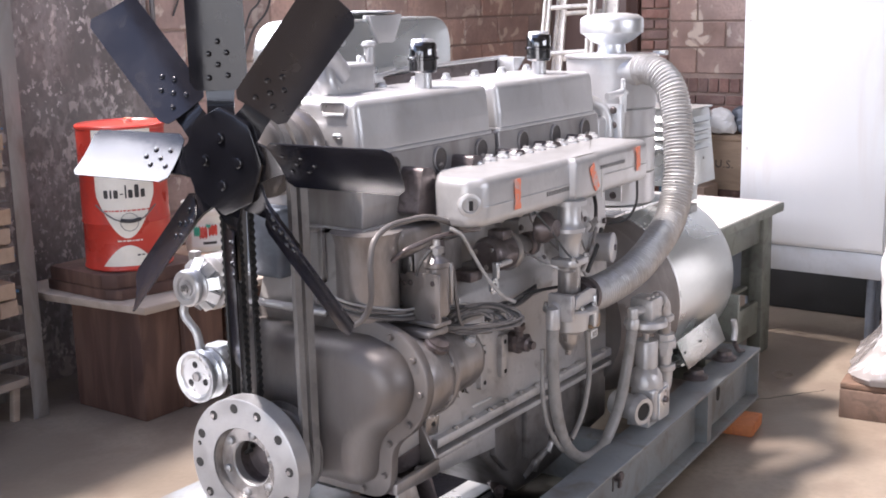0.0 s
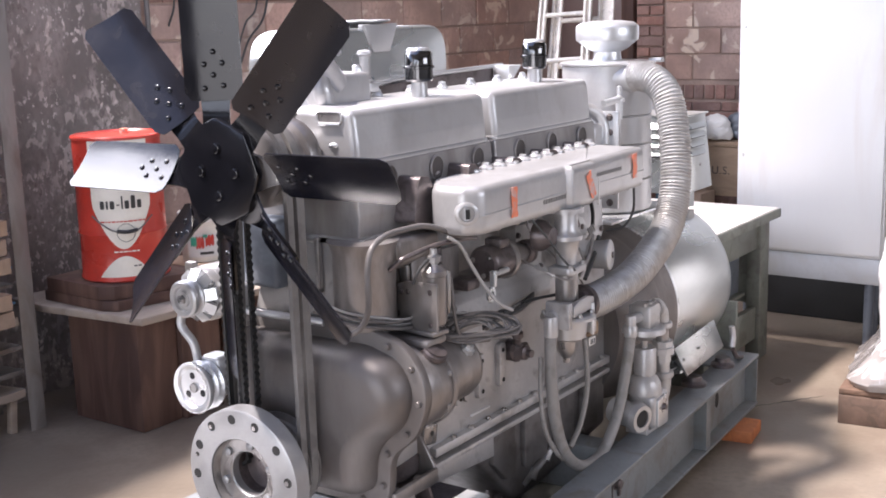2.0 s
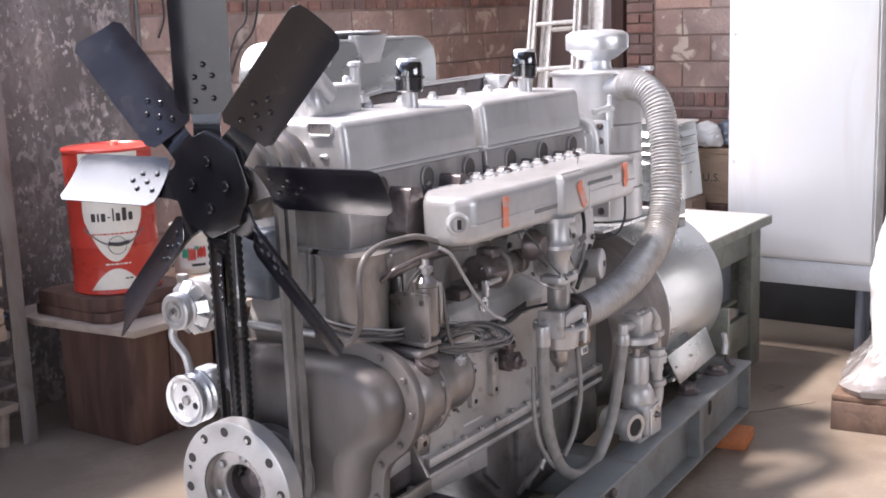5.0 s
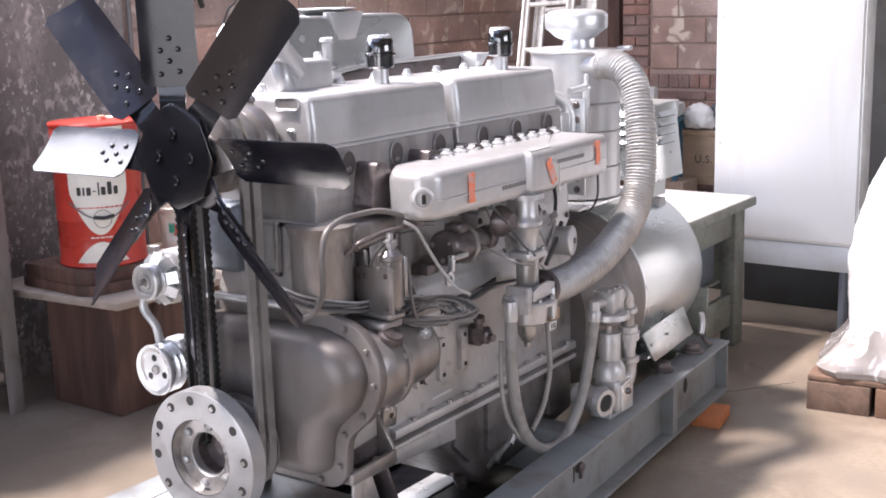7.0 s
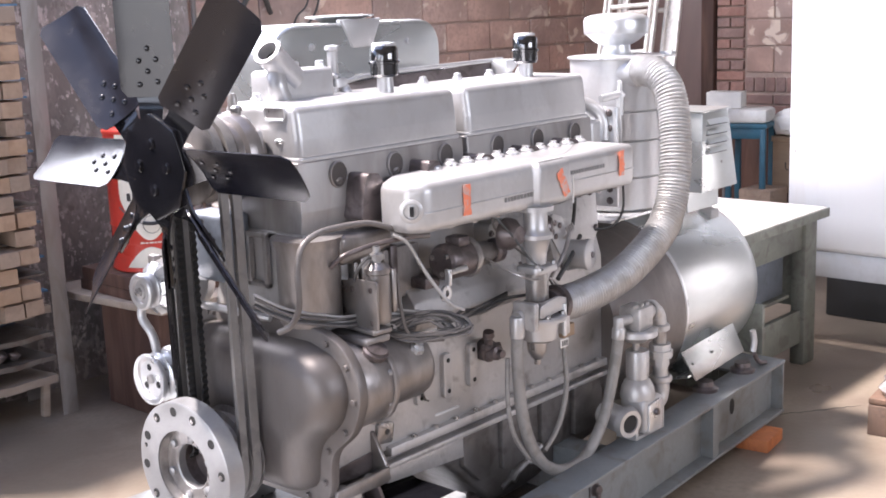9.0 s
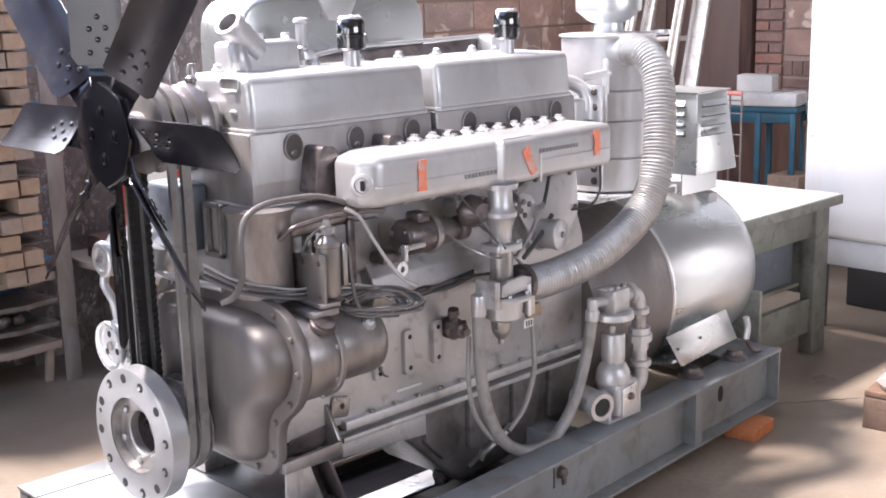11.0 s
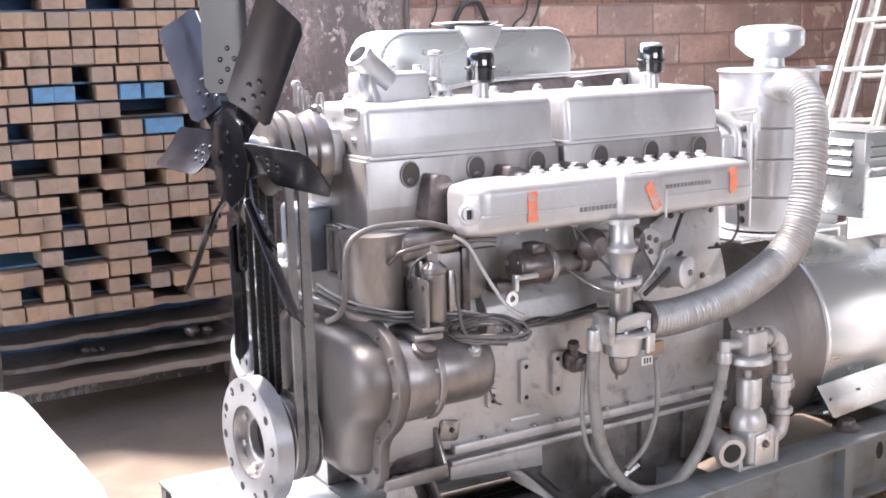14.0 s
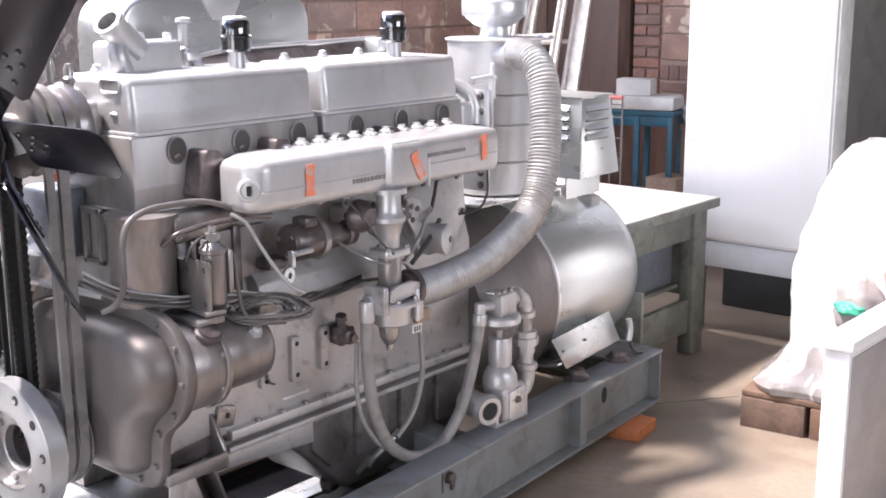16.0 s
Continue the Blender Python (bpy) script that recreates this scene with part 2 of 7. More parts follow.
TABLE_TOP = material("pale_steel_table_top", (0.62, 0.59, 0.57), 0.5, 0.1, (0.45, 0.40, 0.38), 0.4, 50, 5, 0.1, 0.1)
# one film in two copies: near white where sunlit, with dark creases
PLASTIC = material("lit_stretch_wrap", (0.80, 0.80, 0.80), 0.16, 0, (0.34, 0.31, 0.30), 0.65, 20, 5, 0.25, 0.10, (0.5, 0.64), coat=0.6, stretch=(1, 1, 0.5))
# greyer copy for shaded sides: carton showing through, crease highlights as pale spots
FILM_SIDE = material("shaded_wrap_over_carton", (0.30, 0.275, 0.265), 0.16, 0, (0.80, 0.80, 0.80), 0.7, 20, 7, 0.3, 0.2, (0.54, 0.66), coat=0.6, stretch=(1, 1, 0.35))
# grey that paints the shaded side of the wrapped load
SHADE_GREY = material("shade_grey_sack", (0.34, 0.31, 0.30), 0.55, 0, (0.22, 0.20, 0.19), 0.6, 40, 5, 0.3, 0.15)
SACK = material("pale_sack", (0.7, 0.69, 0.66), 0.6, 0, (0.5, 0.47, 0.44), 0.4, 40, 6, 0.2, 0.1)
ALU_LADDER = material("ladder_aluminium", (0.84, 0.79, 0.73), 0.45, 0.1, (0.4, 0.36, 0.33), 0.4, 80, 8, 0.08, 0.1)
STOOL_BLUE = material("teal_blue_paint", (0.02, 0.11, 0.17), 0.45, 0, (0.02, 0.08, 0.12), 0.5, 60, 6, 0.1, 0.15)
PAPER = material("white_paper", (0.75, 0.73, 0.70), 0.8, 0, None, 0, 50, 8, 0.15, 0.06)
CRATE_TAN = material("tan_ammunition_crate", (0.34, 0.24, 0.16), 0.7, 0, (0.22, 0.15, 0.10), 0.5, 50, 5, 0.25, 0.15, stretch=(1, 0.2, 1))
# dark colour for an unseen wall, so glossy parts reflect less light
UNSEEN_DARK = material("unseen_dark_wall", (0.09, 0.08, 0.078), 0.9, 0, (0.2, 0.18, 0.17), 0.4, 30, 2, 0.2, 0.2)
RED_CART = material("faded_red_cart_paint", (0.50, 0.16, 0.14), 0.6, 0.05)
BLUE_GREY = material("blue_grey_casting", (0.14, 0.16, 0.19), 0.45, 0.2, (0.09, 0.1, 0.12), 0.5, 70, 8, 0.15, 0.15)
SHRUB_GREEN = material("green_plastic", (0.03, 0.30, 0.20), 0.5)
PINK = material("faded_pink_cloth", (0.66, 0.42, 0.40), 0.8)

# ---- building helpers ----
ORIGIN = {}


def thing(name, at, label, category, group="", kind=""):
    ob = new(name)
    ob.location = at
    ob.empty_display_size = 0.05
    ORIGIN[ob] = Vector(at)
    return tagged(ob, label, category, group, kind)


def mesh_of(name, bm, mat, angle=38.0):
    me = bpy.data.meshes.new(name)
    bmesh.ops.recalc_face_normals(bm, faces=bm.faces)
    bm.to_mesh(me)
    bm.free()
    me.polygons.foreach_set("use_smooth", [True] * len(me.polygons))
    me.set_sharp_from_angle(angle=radians(angle))
    me.materials.append(mat)
    return me


def part(name, bm, mat, parent, label=""):
    """One mesh under a thing or under a part; its geometry is given in the world's metres."""
    at = ORIGIN[parent]
    bmesh.ops.translate(bm, verts=bm.verts, vec=-at)
    ob = new(name, mesh_of(name, bm, mat))
    ob.parent = parent
    ORIGIN[ob] = at
    return tagged(ob, label)


def solid(name, bm, mat, label="", category="", kind="", group=""):
    """A thing of one mesh, or a piece of the setting."""
    if kind != "structure":
        lo = Vector((sum(v.co.x for v in bm.verts) / len(bm.verts), sum(v.co.y for v in bm.verts) / len(bm.verts), min(v.co.z for v in bm.verts)))
    else:
        lo = Vector((0, 0, 0))
    bmesh.ops.translate(bm, verts=bm.verts, vec=-lo)
    ob = new(name, mesh_of(name, bm, mat))
    ob.location = lo
    ORIGIN[ob] = lo
    return tagged(ob, label, category, group, kind)


def blank():
    return bmesh.new()


def merge(bm, tmp, bev=0.0, seg=2, sharp=25.0):
    if bev > 0:
        bmesh.ops.recalc_face_normals(tmp, faces=tmp.faces)
        tmp.normal_update()
        edges = [e for e in tmp.edges if len(e.link_faces) == 2 and e.calc_face_angle(0) > radians(sharp)]
        bmesh.ops.bevel(tmp, geom=edges, offset=bev, segments=seg, affect="EDGES", profile=0.5, clamp_overlap=True)
    me = bpy.data.meshes.new("tmp")
    tmp.to_mesh(me)
    tmp.free()
    bm.from_mesh(me)
    bpy.data.meshes.remove(me)
    return bm


def box(bm, lo, hi, bev=0.0, seg=2, turn=None):
    tmp = bmesh.new()
    bmesh.ops.create_cube(tmp, size=1.0)
    c = [(a + b) / 2 for a, b in zip(lo, hi)]
    s = [abs(b - a) for a, b in zip(lo, hi)]
    bmesh.ops.scale(tmp, vec=s, verts=tmp.verts)
    if turn is not None:
        bmesh.ops.transform(tmp, matrix=turn.to_4x4(), verts=tmp.verts)
    bmesh.ops.translate(tmp, vec=c, verts=tmp.verts)
    return merge(bm, tmp, bev, seg)


def frame_of(way):
    z = Vector(way).normalized()
    x = z.orthogonal().normalized()
    return x, z.cross(x), z


def lathe(bm, at, way, profile, n=32, arc=1.0):
    """profile: (distance along the axis, radius); closed at its ends where the radius is 0."""
    tmp = bmesh.new()
    x, y, z = frame_of(way)
    at = Vector(at)
    rings = []
    for d, r in profile:
        if r < 1e-5:
            rings.append([tmp.verts.new(at + z * d)])
        else:
            rings.append([tmp.verts.new(at + z * d + x * r * math.cos(2 * math.pi * k / n) + y * r * math.sin(2 * math.pi * k / n)) for k in range(n)])
    for a, b in zip(rings, rings[1:]):
        for k in range(n):
            j = (k + 1) % n
            if len(a) == 1 and len(b) == 1:
                continue
            if len(a) == 1:
                tmp.faces.new((a[0], b[k], b[j]))
            elif len(b) == 1:
                tmp.faces.new((a[k], b[0], a[j]))
            else:
                tmp.faces.new((a[k], b[k], b[j], a[j]))
    return merge(bm, tmp)


def cyl(bm, a, b, r, r2=None, n=24, bev=0.0):
    a, b = Vector(a), Vector(b)
    d = (b - a).length
    r2 = r if r2 is None else r2
    if bev:
        prof = [(0, 0), (0, r - bev), (bev * 0.3, r - bev * 0.3), (bev, r), (d - bev, r2), (d - bev * 0.3, r2 - bev * 0.3), (d, r2 - bev), (d, 0)]
    else:
        prof = [(0, 0), (0, r), (d, r2), (d, 0)]
    return lathe(bm, a, b - a, prof, n)


def ring(bm, at, way, r_in, r_out, depth, n=36, bev=0.0):
    b = bev
    prof = [(0, r_in), (0, r_out - b), (b, r_out), (depth - b, r_out), (depth, r_out - b), (depth, r_in), (0, r_in)]
    return lathe(bm, at, way, prof, n)


def spline(pts, steps=8):
    pts = [Vector(p) for p in pts]
    if len(pts) < 3:
        return pts
    ext = [pts[0] * 2 - pts[1]] + pts + [pts[-1] * 2 - pts[-2]]
    out = []
    for i in range(1, len(ext) - 2):
        p0, p1, p2, p3 = ext[i - 1 : i + 3]
        for s in range(steps):
            t = s / steps
            out.append(0.5 * ((2 * p1) + (p2 - p0) * t + (2 * p0 - 5 * p1 + 4 * p2 - p3) * t * t + (3 * p1 - p0 - 3 * p2 + p3) * t**3))
    out.append(pts[-1])
    return out


def tube(bm, pts, r, n=10, steps=8, radius=None, smooth=True, cap=True):
    """A round bar or hose along a line; radius: a function of the distance along it."""
    line = spline(pts, steps) if smooth else [Vector(p) for p in pts]
    tmp = bmesh.new()
    ways = [((line[min(i + 1, len(line) - 1)] - line[max(i - 1, 0)]).normalized()) for i in range(len(line))]
    x = ways[0].orthogonal().normalized()
    rings, far = [], 0.0
    for i, p in enumerate(line):
        if i:
            x = (x - ways[i] * x.dot(ways[i])).normalized()
            far += (p - line[i - 1]).length
        y = ways[i].cross(x)
        q = radius(far) if radius else r
        rings.append([tmp.verts.new(p + q * (x * math.cos(2 * math.pi * k / n) + y * math.sin(2 * math.pi * k / n))) for k in range(n)])
    for a, b in zip(rings, rings[1:]):
        for k in range(n):
            tmp.faces.new((a[k], a[(k + 1) % n], b[(k + 1) % n], b[k]))
    if cap:
        tmp.faces.new(rings[0][::-1])
        tmp.faces.new(rings[-1])
    return merge(bm, tmp)


def extrude(bm, outline, axis, lo, hi, bev=0.0, seg=2, sharp=25.0):
    """A plate or casting with that outline, thick from lo to hi along the axis. Outline: (y, z), (x, z) or (x, y)."""
    tmp = bmesh.new()

    def at(p, d):
        return {"x": (d, p[0], p[1]), "y": (p[0], d, p[1]), "z": (p[0], p[1], d)}[axis]

    a = [tmp.verts.new(at(p, lo)) for p in outline]
    b = [tmp.verts.new(at(p, hi)) for p in outline]
    k = len(outline)
    tmp.faces.new(a)
    tmp.faces.new(b[::-1])
    for i in range(k):
        tmp.faces.new((a[i], b[i], b[(i + 1) % k], a[(i + 1) % k]))
    return merge(bm, tmp, bev, seg, sharp)


def rounded(corners, r, n=5):
    """An outline with rounded corners; r: one radius or one a corner."""
    out = []
    k = len(corners)
    for i, c in enumerate(corners):
        q = r[i] if isinstance(r, (list, tuple)) else r
        c, a, b = Vector(c), Vector(corners[i - 1]), Vector(corners[(i + 1) % k])
        if q <= 0:
            out.append(tuple(c))
            continue
        u, v = (a - c).normalized(), (b - c).normalized()
        half = u.angle(v) / 2
        d = min(q / math.tan(half), (a - c).length * 0.49, (b - c).length * 0.49)
        p, w = c + u * d, c + v * d
        for s in range(n + 1):
            t = s / n
            out.append(tuple((1 - t) ** 2 * p + 2 * t * (1 - t) * c + t * t * w))
    return out


def bolt(bm, at, way, r=0.009, tall=0.008):
    """A bolt head on its washer, turned as one piece."""
    return lathe(bm, at, way, [(0, 0), (0, r * 1.3), (0.002, r * 1.3), (0.002, r), (tall * 0.8, r), (tall, r * 0.8), (tall, 0)], 8)


def lettering(bm, words, size, place, spread=1.0):
    """Flat letters as a mesh; place: turns (right, up) in metres from the middle of the words into a point."""
    cu = bpy.data.curves.new("words", "FONT")
    cu.body, cu.size, cu.align_x, cu.align_y = words, size, "CENTER", "CENTER"
    cu.space_character = spread
    cu.resolution_u = 3
    ob = bpy.data.objects.new("words", cu)
    me = bpy.data.meshes.new_from_object(ob)
    tmp = bmesh.new()
    tmp.from_mesh(me)
    bmesh.ops.triangulate(tmp, faces=tmp.faces)
    for v in tmp.verts:
        v.co = place(v.co.x, v.co.y)
    merge(bm, tmp)
    bpy.data.objects.remove(ob)
    bpy.data.curves.remove(cu)
    return bm

# ---- the room ----
NORTH, EAST, SOUTH, WEST, ROOF = 2.35, 5.6, -6.0, -6.0, 3.9
bm = blank()
box(bm, (WEST - 0.3, SOUTH - 0.3, -0.2), (EAST + 2.2, NORTH + 0.3, 0.0))
floor = solid("floor", bm, CONCRETE, "worn brown-grey concrete workshop floor with stains", "floor", "structure")
bm = blank()
box(bm, (-0.35, NORTH, 0), (1.83, NORTH + 0.25, 2.25))
box(bm, (WEST, NORTH, 0), (-0.35, NORTH + 0.25, 1.42))
solid("wall_north_1", bm, OLD_WALL, "grey wall with peeling paint and white flakes", "wall", "structure")
# unseen wall piece, added dark to keep the fan hub's reflections dim
bm = blank()
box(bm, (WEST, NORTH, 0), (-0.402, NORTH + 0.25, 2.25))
solid("wall_north_3", bm, UNSEEN_DARK, "unseen wall piece, coloured dark to dim the fan's reflections", "wall", "structure")
bm = blank()
box(bm, (1.83, NORTH + 0.012, 0), (EAST, NORTH + 0.25, 2.25))
wall_north = solid("wall_north_2", bm, MORTAR, "brown painted block wall with a red brick band", "wall", "structure")
bm = blank()
box(bm, (EAST + 0.012, 0.6, 0), (EAST + 0.25, NORTH + 0.25, 3.8))
wall_east = solid("wall_east_1", bm, MORTAR, "brown block wall with a brick pier", "wall", "structure")
bm = blank()
box(bm, (EAST + 1.9, SOUTH, 0), (EAST + 2.1, 0.85, 3.8))
box(bm, (EAST + 0.252, 0.6, 0), (EAST + 1.898, 0.85, 3.8))
solid("wall_east_2", bm, PLASTER, "plain grey plastered wall of the back room", "wall", "structure")
# unseen wall; the opening is placed for the side fill lamp
bm = blank()
for lo, hi in (((WEST, SOUTH - 0.25, 0), (-0.5, SOUTH, 3.8)), ((3.0, SOUTH - 0.25, 0), (EAST + 2.1, SOUTH, 3.8)), ((-0.5, SOUTH - 0.25, 0), (3.0, SOUTH, 1.7)), ((-0.5, SOUTH - 0.25, 3.2), (3.0, SOUTH, 3.8))):
    box(bm, lo, hi)
solid("wall_south", bm, DIM_PLASTER, "plain unseen wall with an opening added for the fill lamp", "wall", "structure")
bm = blank()
for lo, hi in (((WEST - 0.25, SOUTH, 0), (WEST, -5.0, 3.8)), ((WEST - 0.25, 1.6, 0), (WEST, NORTH, 3.8)), ((WEST - 0.25, -5.0, 3.25), (WEST, 1.6, 3.8))):
    box(bm, lo, hi)
solid("wall_west", bm, DIM_PLASTER, "plain plastered wall with a wide door opening", "wall", "structure")
# the roof, unseen; its opening over the engine is sized to shape the sun
bm = blank()
# east edge at 2.25 keeps the sun off the cabinet
for lo, hi in (((WEST, SOUTH, 3.8), (EAST + 2.1, -1.3, 3.95)), ((WEST, -1.3, 3.8), (-3.2, NORTH + 0.25, 3.95)), ((2.25, -1.3, 3.8), (EAST + 2.1, NORTH + 0.25, 3.95))):
    box(bm, lo, hi)
solid("ceiling", bm, DIM_PLASTER, "plain unseen ceiling, its opening set to shape the sun", "ceiling", "structure")
# unseen posts in the made-up opening that the back light stands in
bm = blank()
for x in (WEST, -2.6, 4.3):
    box(bm, (x, NORTH + 0.05, 2.25), (x + 0.12, NORTH + 0.2, 3.8))
box(bm, (4.3, NORTH + 0.05, 2.25), (EAST, NORTH + 0.2, 3.8))
solid("trim", bm, WOOD, "unseen posts in the opening added above the north wall", "post", "structure")

# ---- skid ----
SKID_X0, SKID_X1, SKID_Z0, SKID_Z1 = -0.11, 2.42, 0.045, 0.252
# half width of the frame at its rear end, and how it widens towards the front
REAR_HALF, FLANGE = 0.428, 0.115
SPLAY = {-1: 0.066, 1: 0.026}


def skid_y(side, x, inset=0.0):
    return side * (REAR_HALF - inset + SPLAY[side] * (SKID_X1 - x))


def splayed(b, side):
    for v in b.verts:
        v.co.y += side * SPLAY[side] * (SKID_X1 - v.co.x)
    return b


def beam(side):
    """A wide-flange beam of the frame, before it is splayed."""
    yo, yi, web = side * REAR_HALF, side * (REAR_HALF - FLANGE), side * (REAR_HALF - 0.055)
    y0, y1 = min(yo, yi), max(yo, yi)
    b = blank()
    box(b, (SKID_X0, y0, SKID_Z1 - 0.011), (SKID_X1, y1, SKID_Z1), 0.003)
    box(b, (SKID_X0, y0, SKID_Z0), (SKID_X1, y1, SKID_Z0 + 0.011), 0.003)
    box(b, (SKID_X0 + 0.002, web - 0.004, SKID_Z0 + 0.008), (SKID_X1 - 0.002, web + 0.004, SKID_Z1 - 0.008))
    return b, yo, web


skid = thing("steel_skid", (1.1, 0, SKID_Z0), "grey painted steel skid frame of wide-flange beams on bricks", "skid")
for side in (-1, 1):
    b, yo, web = beam(side)
    rail = part("beam", splayed(b, side), GREY_STEEL, skid)
    for x, thick in ((SKID_X0 + 0.005, 0.009), (0.62, 0.009), (1.812, 0.045), (SKID_X1 - 0.013, 0.009)):
        s = blank()
        box(s, (x, min(yo * 0.99, web), SKID_Z0 + 0.011), (x + thick, max(yo * 0.99, web), SKID_Z1 - 0.011))
        part("stiffener", splayed(s, side), GREY_STEEL, rail)
s = blank()
wy = skid_y(-1, 2.055, 0.055) - 0.0045
lathe(s, (2.055, wy, 0.164), (0, -1, 0), [(0, 0), (0, 0.022), (0.0015, 0.022), (0.0015, 0)], 20)
bmesh.ops.scale(s, vec=(0.75, 1, 1.35), verts=s.verts, space=Matrix.Translation((-2.055, -wy, -0.164)))
part("lifting_hole", s, DARK_HOLE, skid, "dark lifting hole in the beam web")
s = blank()
wy = skid_y(-1, 1.11, 0.055) - 0.005
bolt(s, (1.112, wy, 0.184), (0, -1, 0), 0.017, 0.018)
box(s, (1.078, wy - 0.004, 0.144), (1.083, wy + 0.001, 0.207))
box(s, (1.116, wy - 0.008, 0.141), (1.134, wy + 0.001, 0.179), 0.003)
part("web_bolt", s, BROWN_IRON, skid, "dark bolt through the beam web")
# the front plate is paler than the two behind it
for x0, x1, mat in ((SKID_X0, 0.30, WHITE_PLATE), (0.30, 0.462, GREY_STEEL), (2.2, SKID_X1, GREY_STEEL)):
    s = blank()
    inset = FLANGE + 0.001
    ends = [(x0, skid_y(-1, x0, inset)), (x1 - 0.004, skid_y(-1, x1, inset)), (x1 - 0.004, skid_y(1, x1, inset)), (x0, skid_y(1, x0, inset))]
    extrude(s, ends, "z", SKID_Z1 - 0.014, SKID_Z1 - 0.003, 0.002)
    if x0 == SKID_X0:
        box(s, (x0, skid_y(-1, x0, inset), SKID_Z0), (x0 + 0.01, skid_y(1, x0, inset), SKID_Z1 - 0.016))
    part("deck_plate", s, mat, skid, "pale front deck plate" if mat is WHITE_PLATE else "")
s = blank()
lathe(s, (-0.028, 0.258, SKID_Z1 - 0.0028), (0, 0, 1), [(0, 0), (0, 0.009), (0.001, 0.009), (0.001, 0)], 14)
part("deck_hole", s, DARK_HOLE, skid)
s = blank()
box(s, (1.25, skid_y(-1, 1.25, 0.059), SKID_Z0 + 0.02), (1.35, skid_y(1, 1.35, 0.059), SKID_Z1 - 0.03), 0.003)
part("cross_member", s, GREY_STEEL, skid)

# black tray between the beams, added for the deep shade under the engine
tray = thing("drip_tray", (0.9, 0, 0.0), "black tray added for the deep shade under the engine", "tray")
s = blank()
box(s, (0.56, -0.33, 0.0), (1.5, 0.33, 0.012), 0.004)
part("sheet", s, BLACK, tray)
for y0, y1 in ((-0.332, -0.326), (0.326, 0.332)):
    s = blank()
    box(s, (0.56, y0, 0.012), (1.5, y1, 0.04), 0.001)
    part("lip", s, BLACK, tray)
# bright sheet that stands for the sunlit band under the engine
s = blank()
box(s, (0.74, 0.025, 0.0125), (1.165, 0.125, 0.018), 0.002)
solid("metal_offcut", s, SILVER_BRIGHT, "bright metal sheet standing for the sunlit band on the tray", "sheet")

# bricks under the skid
first = None
for x, y, turn in ((2.165, -0.455, 8), (2.2, 0.4, 0), (0.1, -0.4, 0), (0.1, 0.4, 0)):
    if first is None:
        b = blank()
        box(b, (-0.082, -0.06, 0), (0.082, 0.06, 0.0445), 0.004)
        first = solid("brick", b, FIREBRICK, "orange brick propping up the steel skid", "brick", group="bricks under the skid")
        first.matrix_basis = pose(x, y, 0, 0, 0, turn)
    else:
        copy_thing(first, pose(x, y, 0, 0, 0, turn))

# ---- engine ----
engine = thing("engine", (0.9, 0, 0.25), "silver painted six-cylinder stationary gas engine on a skid", "engine")

# crankcase and cylinder block
b = blank()
side = rounded([(-0.21, 0.44), (-0.21, 0.66), (-0.205, 0.80), (-0.165, 0.93), (-0.165, 1.065), (0.165, 1.065), (0.165, 0.93), (0.205, 0.80), (0.21, 0.44)], [0, 0.01, 0.03, 0.03, 0.006, 0.006, 0.03, 0.03, 0], 4)
extrude(b, side, "x", 0.275, 1.53, 0.006)
block = part("block", b, SILVER_FLAT, engine, "grimy silver cylinder block")
b = blank()
lathe(b, (0.300, -0.170, 0.84), (0, 0, 1), [(0, 0), (0, 0.076), (0.012, 0.080), (0.19, 0.080), (0.212, 0.086), (0.222, 0.092), (0.223, 0)], 40)
extrude(b, rounded([(0.345, 0.98), (0.53, 1.0), (0.53, 1.055), (0.345, 1.06)], 0.02), "y", -0.245, -0.1, 0.02, 3)
part("water_jacket", b, SILVER_OILY, block)
b = blank()
box(b, (0.275, -0.185, 1.045), (1.53, 0.18, 1.066), 0.004)
part("head_gasket_face", b, SILVER_DIRTY, block)
# crankcase base rail with its bolts
b = blank()
box(b, (0.50, -0.232, 0.425), (1.55, 0.232, 0.452), 0.005)
rail = part("base_rail", b, SILVER_FLAT, engine)
for k in range(11):
    s = blank()
    bolt(s, (0.60 + k * 0.088, -0.222, 0.452), (0, 0, 1), 0.008, 0.008)
    part("bolt", s, SILVER_DIRTY, rail)
# oil pan
b = blank()
extrude(b, [(0.36, 0.425), (1.54, 0.425), (1.54, 0.20), (1.10, 0.13), (0.95, 0.125), (0.74, 0.32), (0.36, 0.355)], "y", -0.205, 0.125, 0.018, 3)
pan = part("oil_pan", b, PAN_PAINT, engine, "grimy silver oil pan")
SLOTS = (0.918, 1.112, 1.285, 1.45)
edges = [0.80] + [e for x in SLOTS for e in (x, x + 0.062)]
for x0, x1 in zip(edges[::2], edges[1::2]):
    s = blank()
    foot = [(x0, 0.30), (0.872, 0.23)] if x0 < 0.9 else [(x0, 0.23)]
    extrude(s, rounded(foot + [(x1, 0.23), (x1, 0.40), (x0, 0.40)], 0.010), "y", -0.224, -0.2, 0.004)
    part("rib_panel", s, PAN_PAINT, pan)
s = blank()
extrude(s, [(0.49, 0.392), (1.54, 0.392), (1.54, 0.408), (0.49, 0.408)], "y", -0.232, -0.2, 0.003)
extrude(s, [(0.49, 0.35), (0.83, 0.325), (0.83, 0.395), (0.49, 0.395)], "y", -0.222, -0.2, 0.004)
part("side_rail", s, SILVER_FLAT, pan)
s = blank()
tube(s, [(0.90, -0.17, 0.145), (0.915, -0.15, 0.15), (0.95, -0.13, 0.155)], 0.02, 10)
cyl(s, (0.935, -0.17, 0.13), (0.935, -0.12, 0.165), 0.024, n=6)
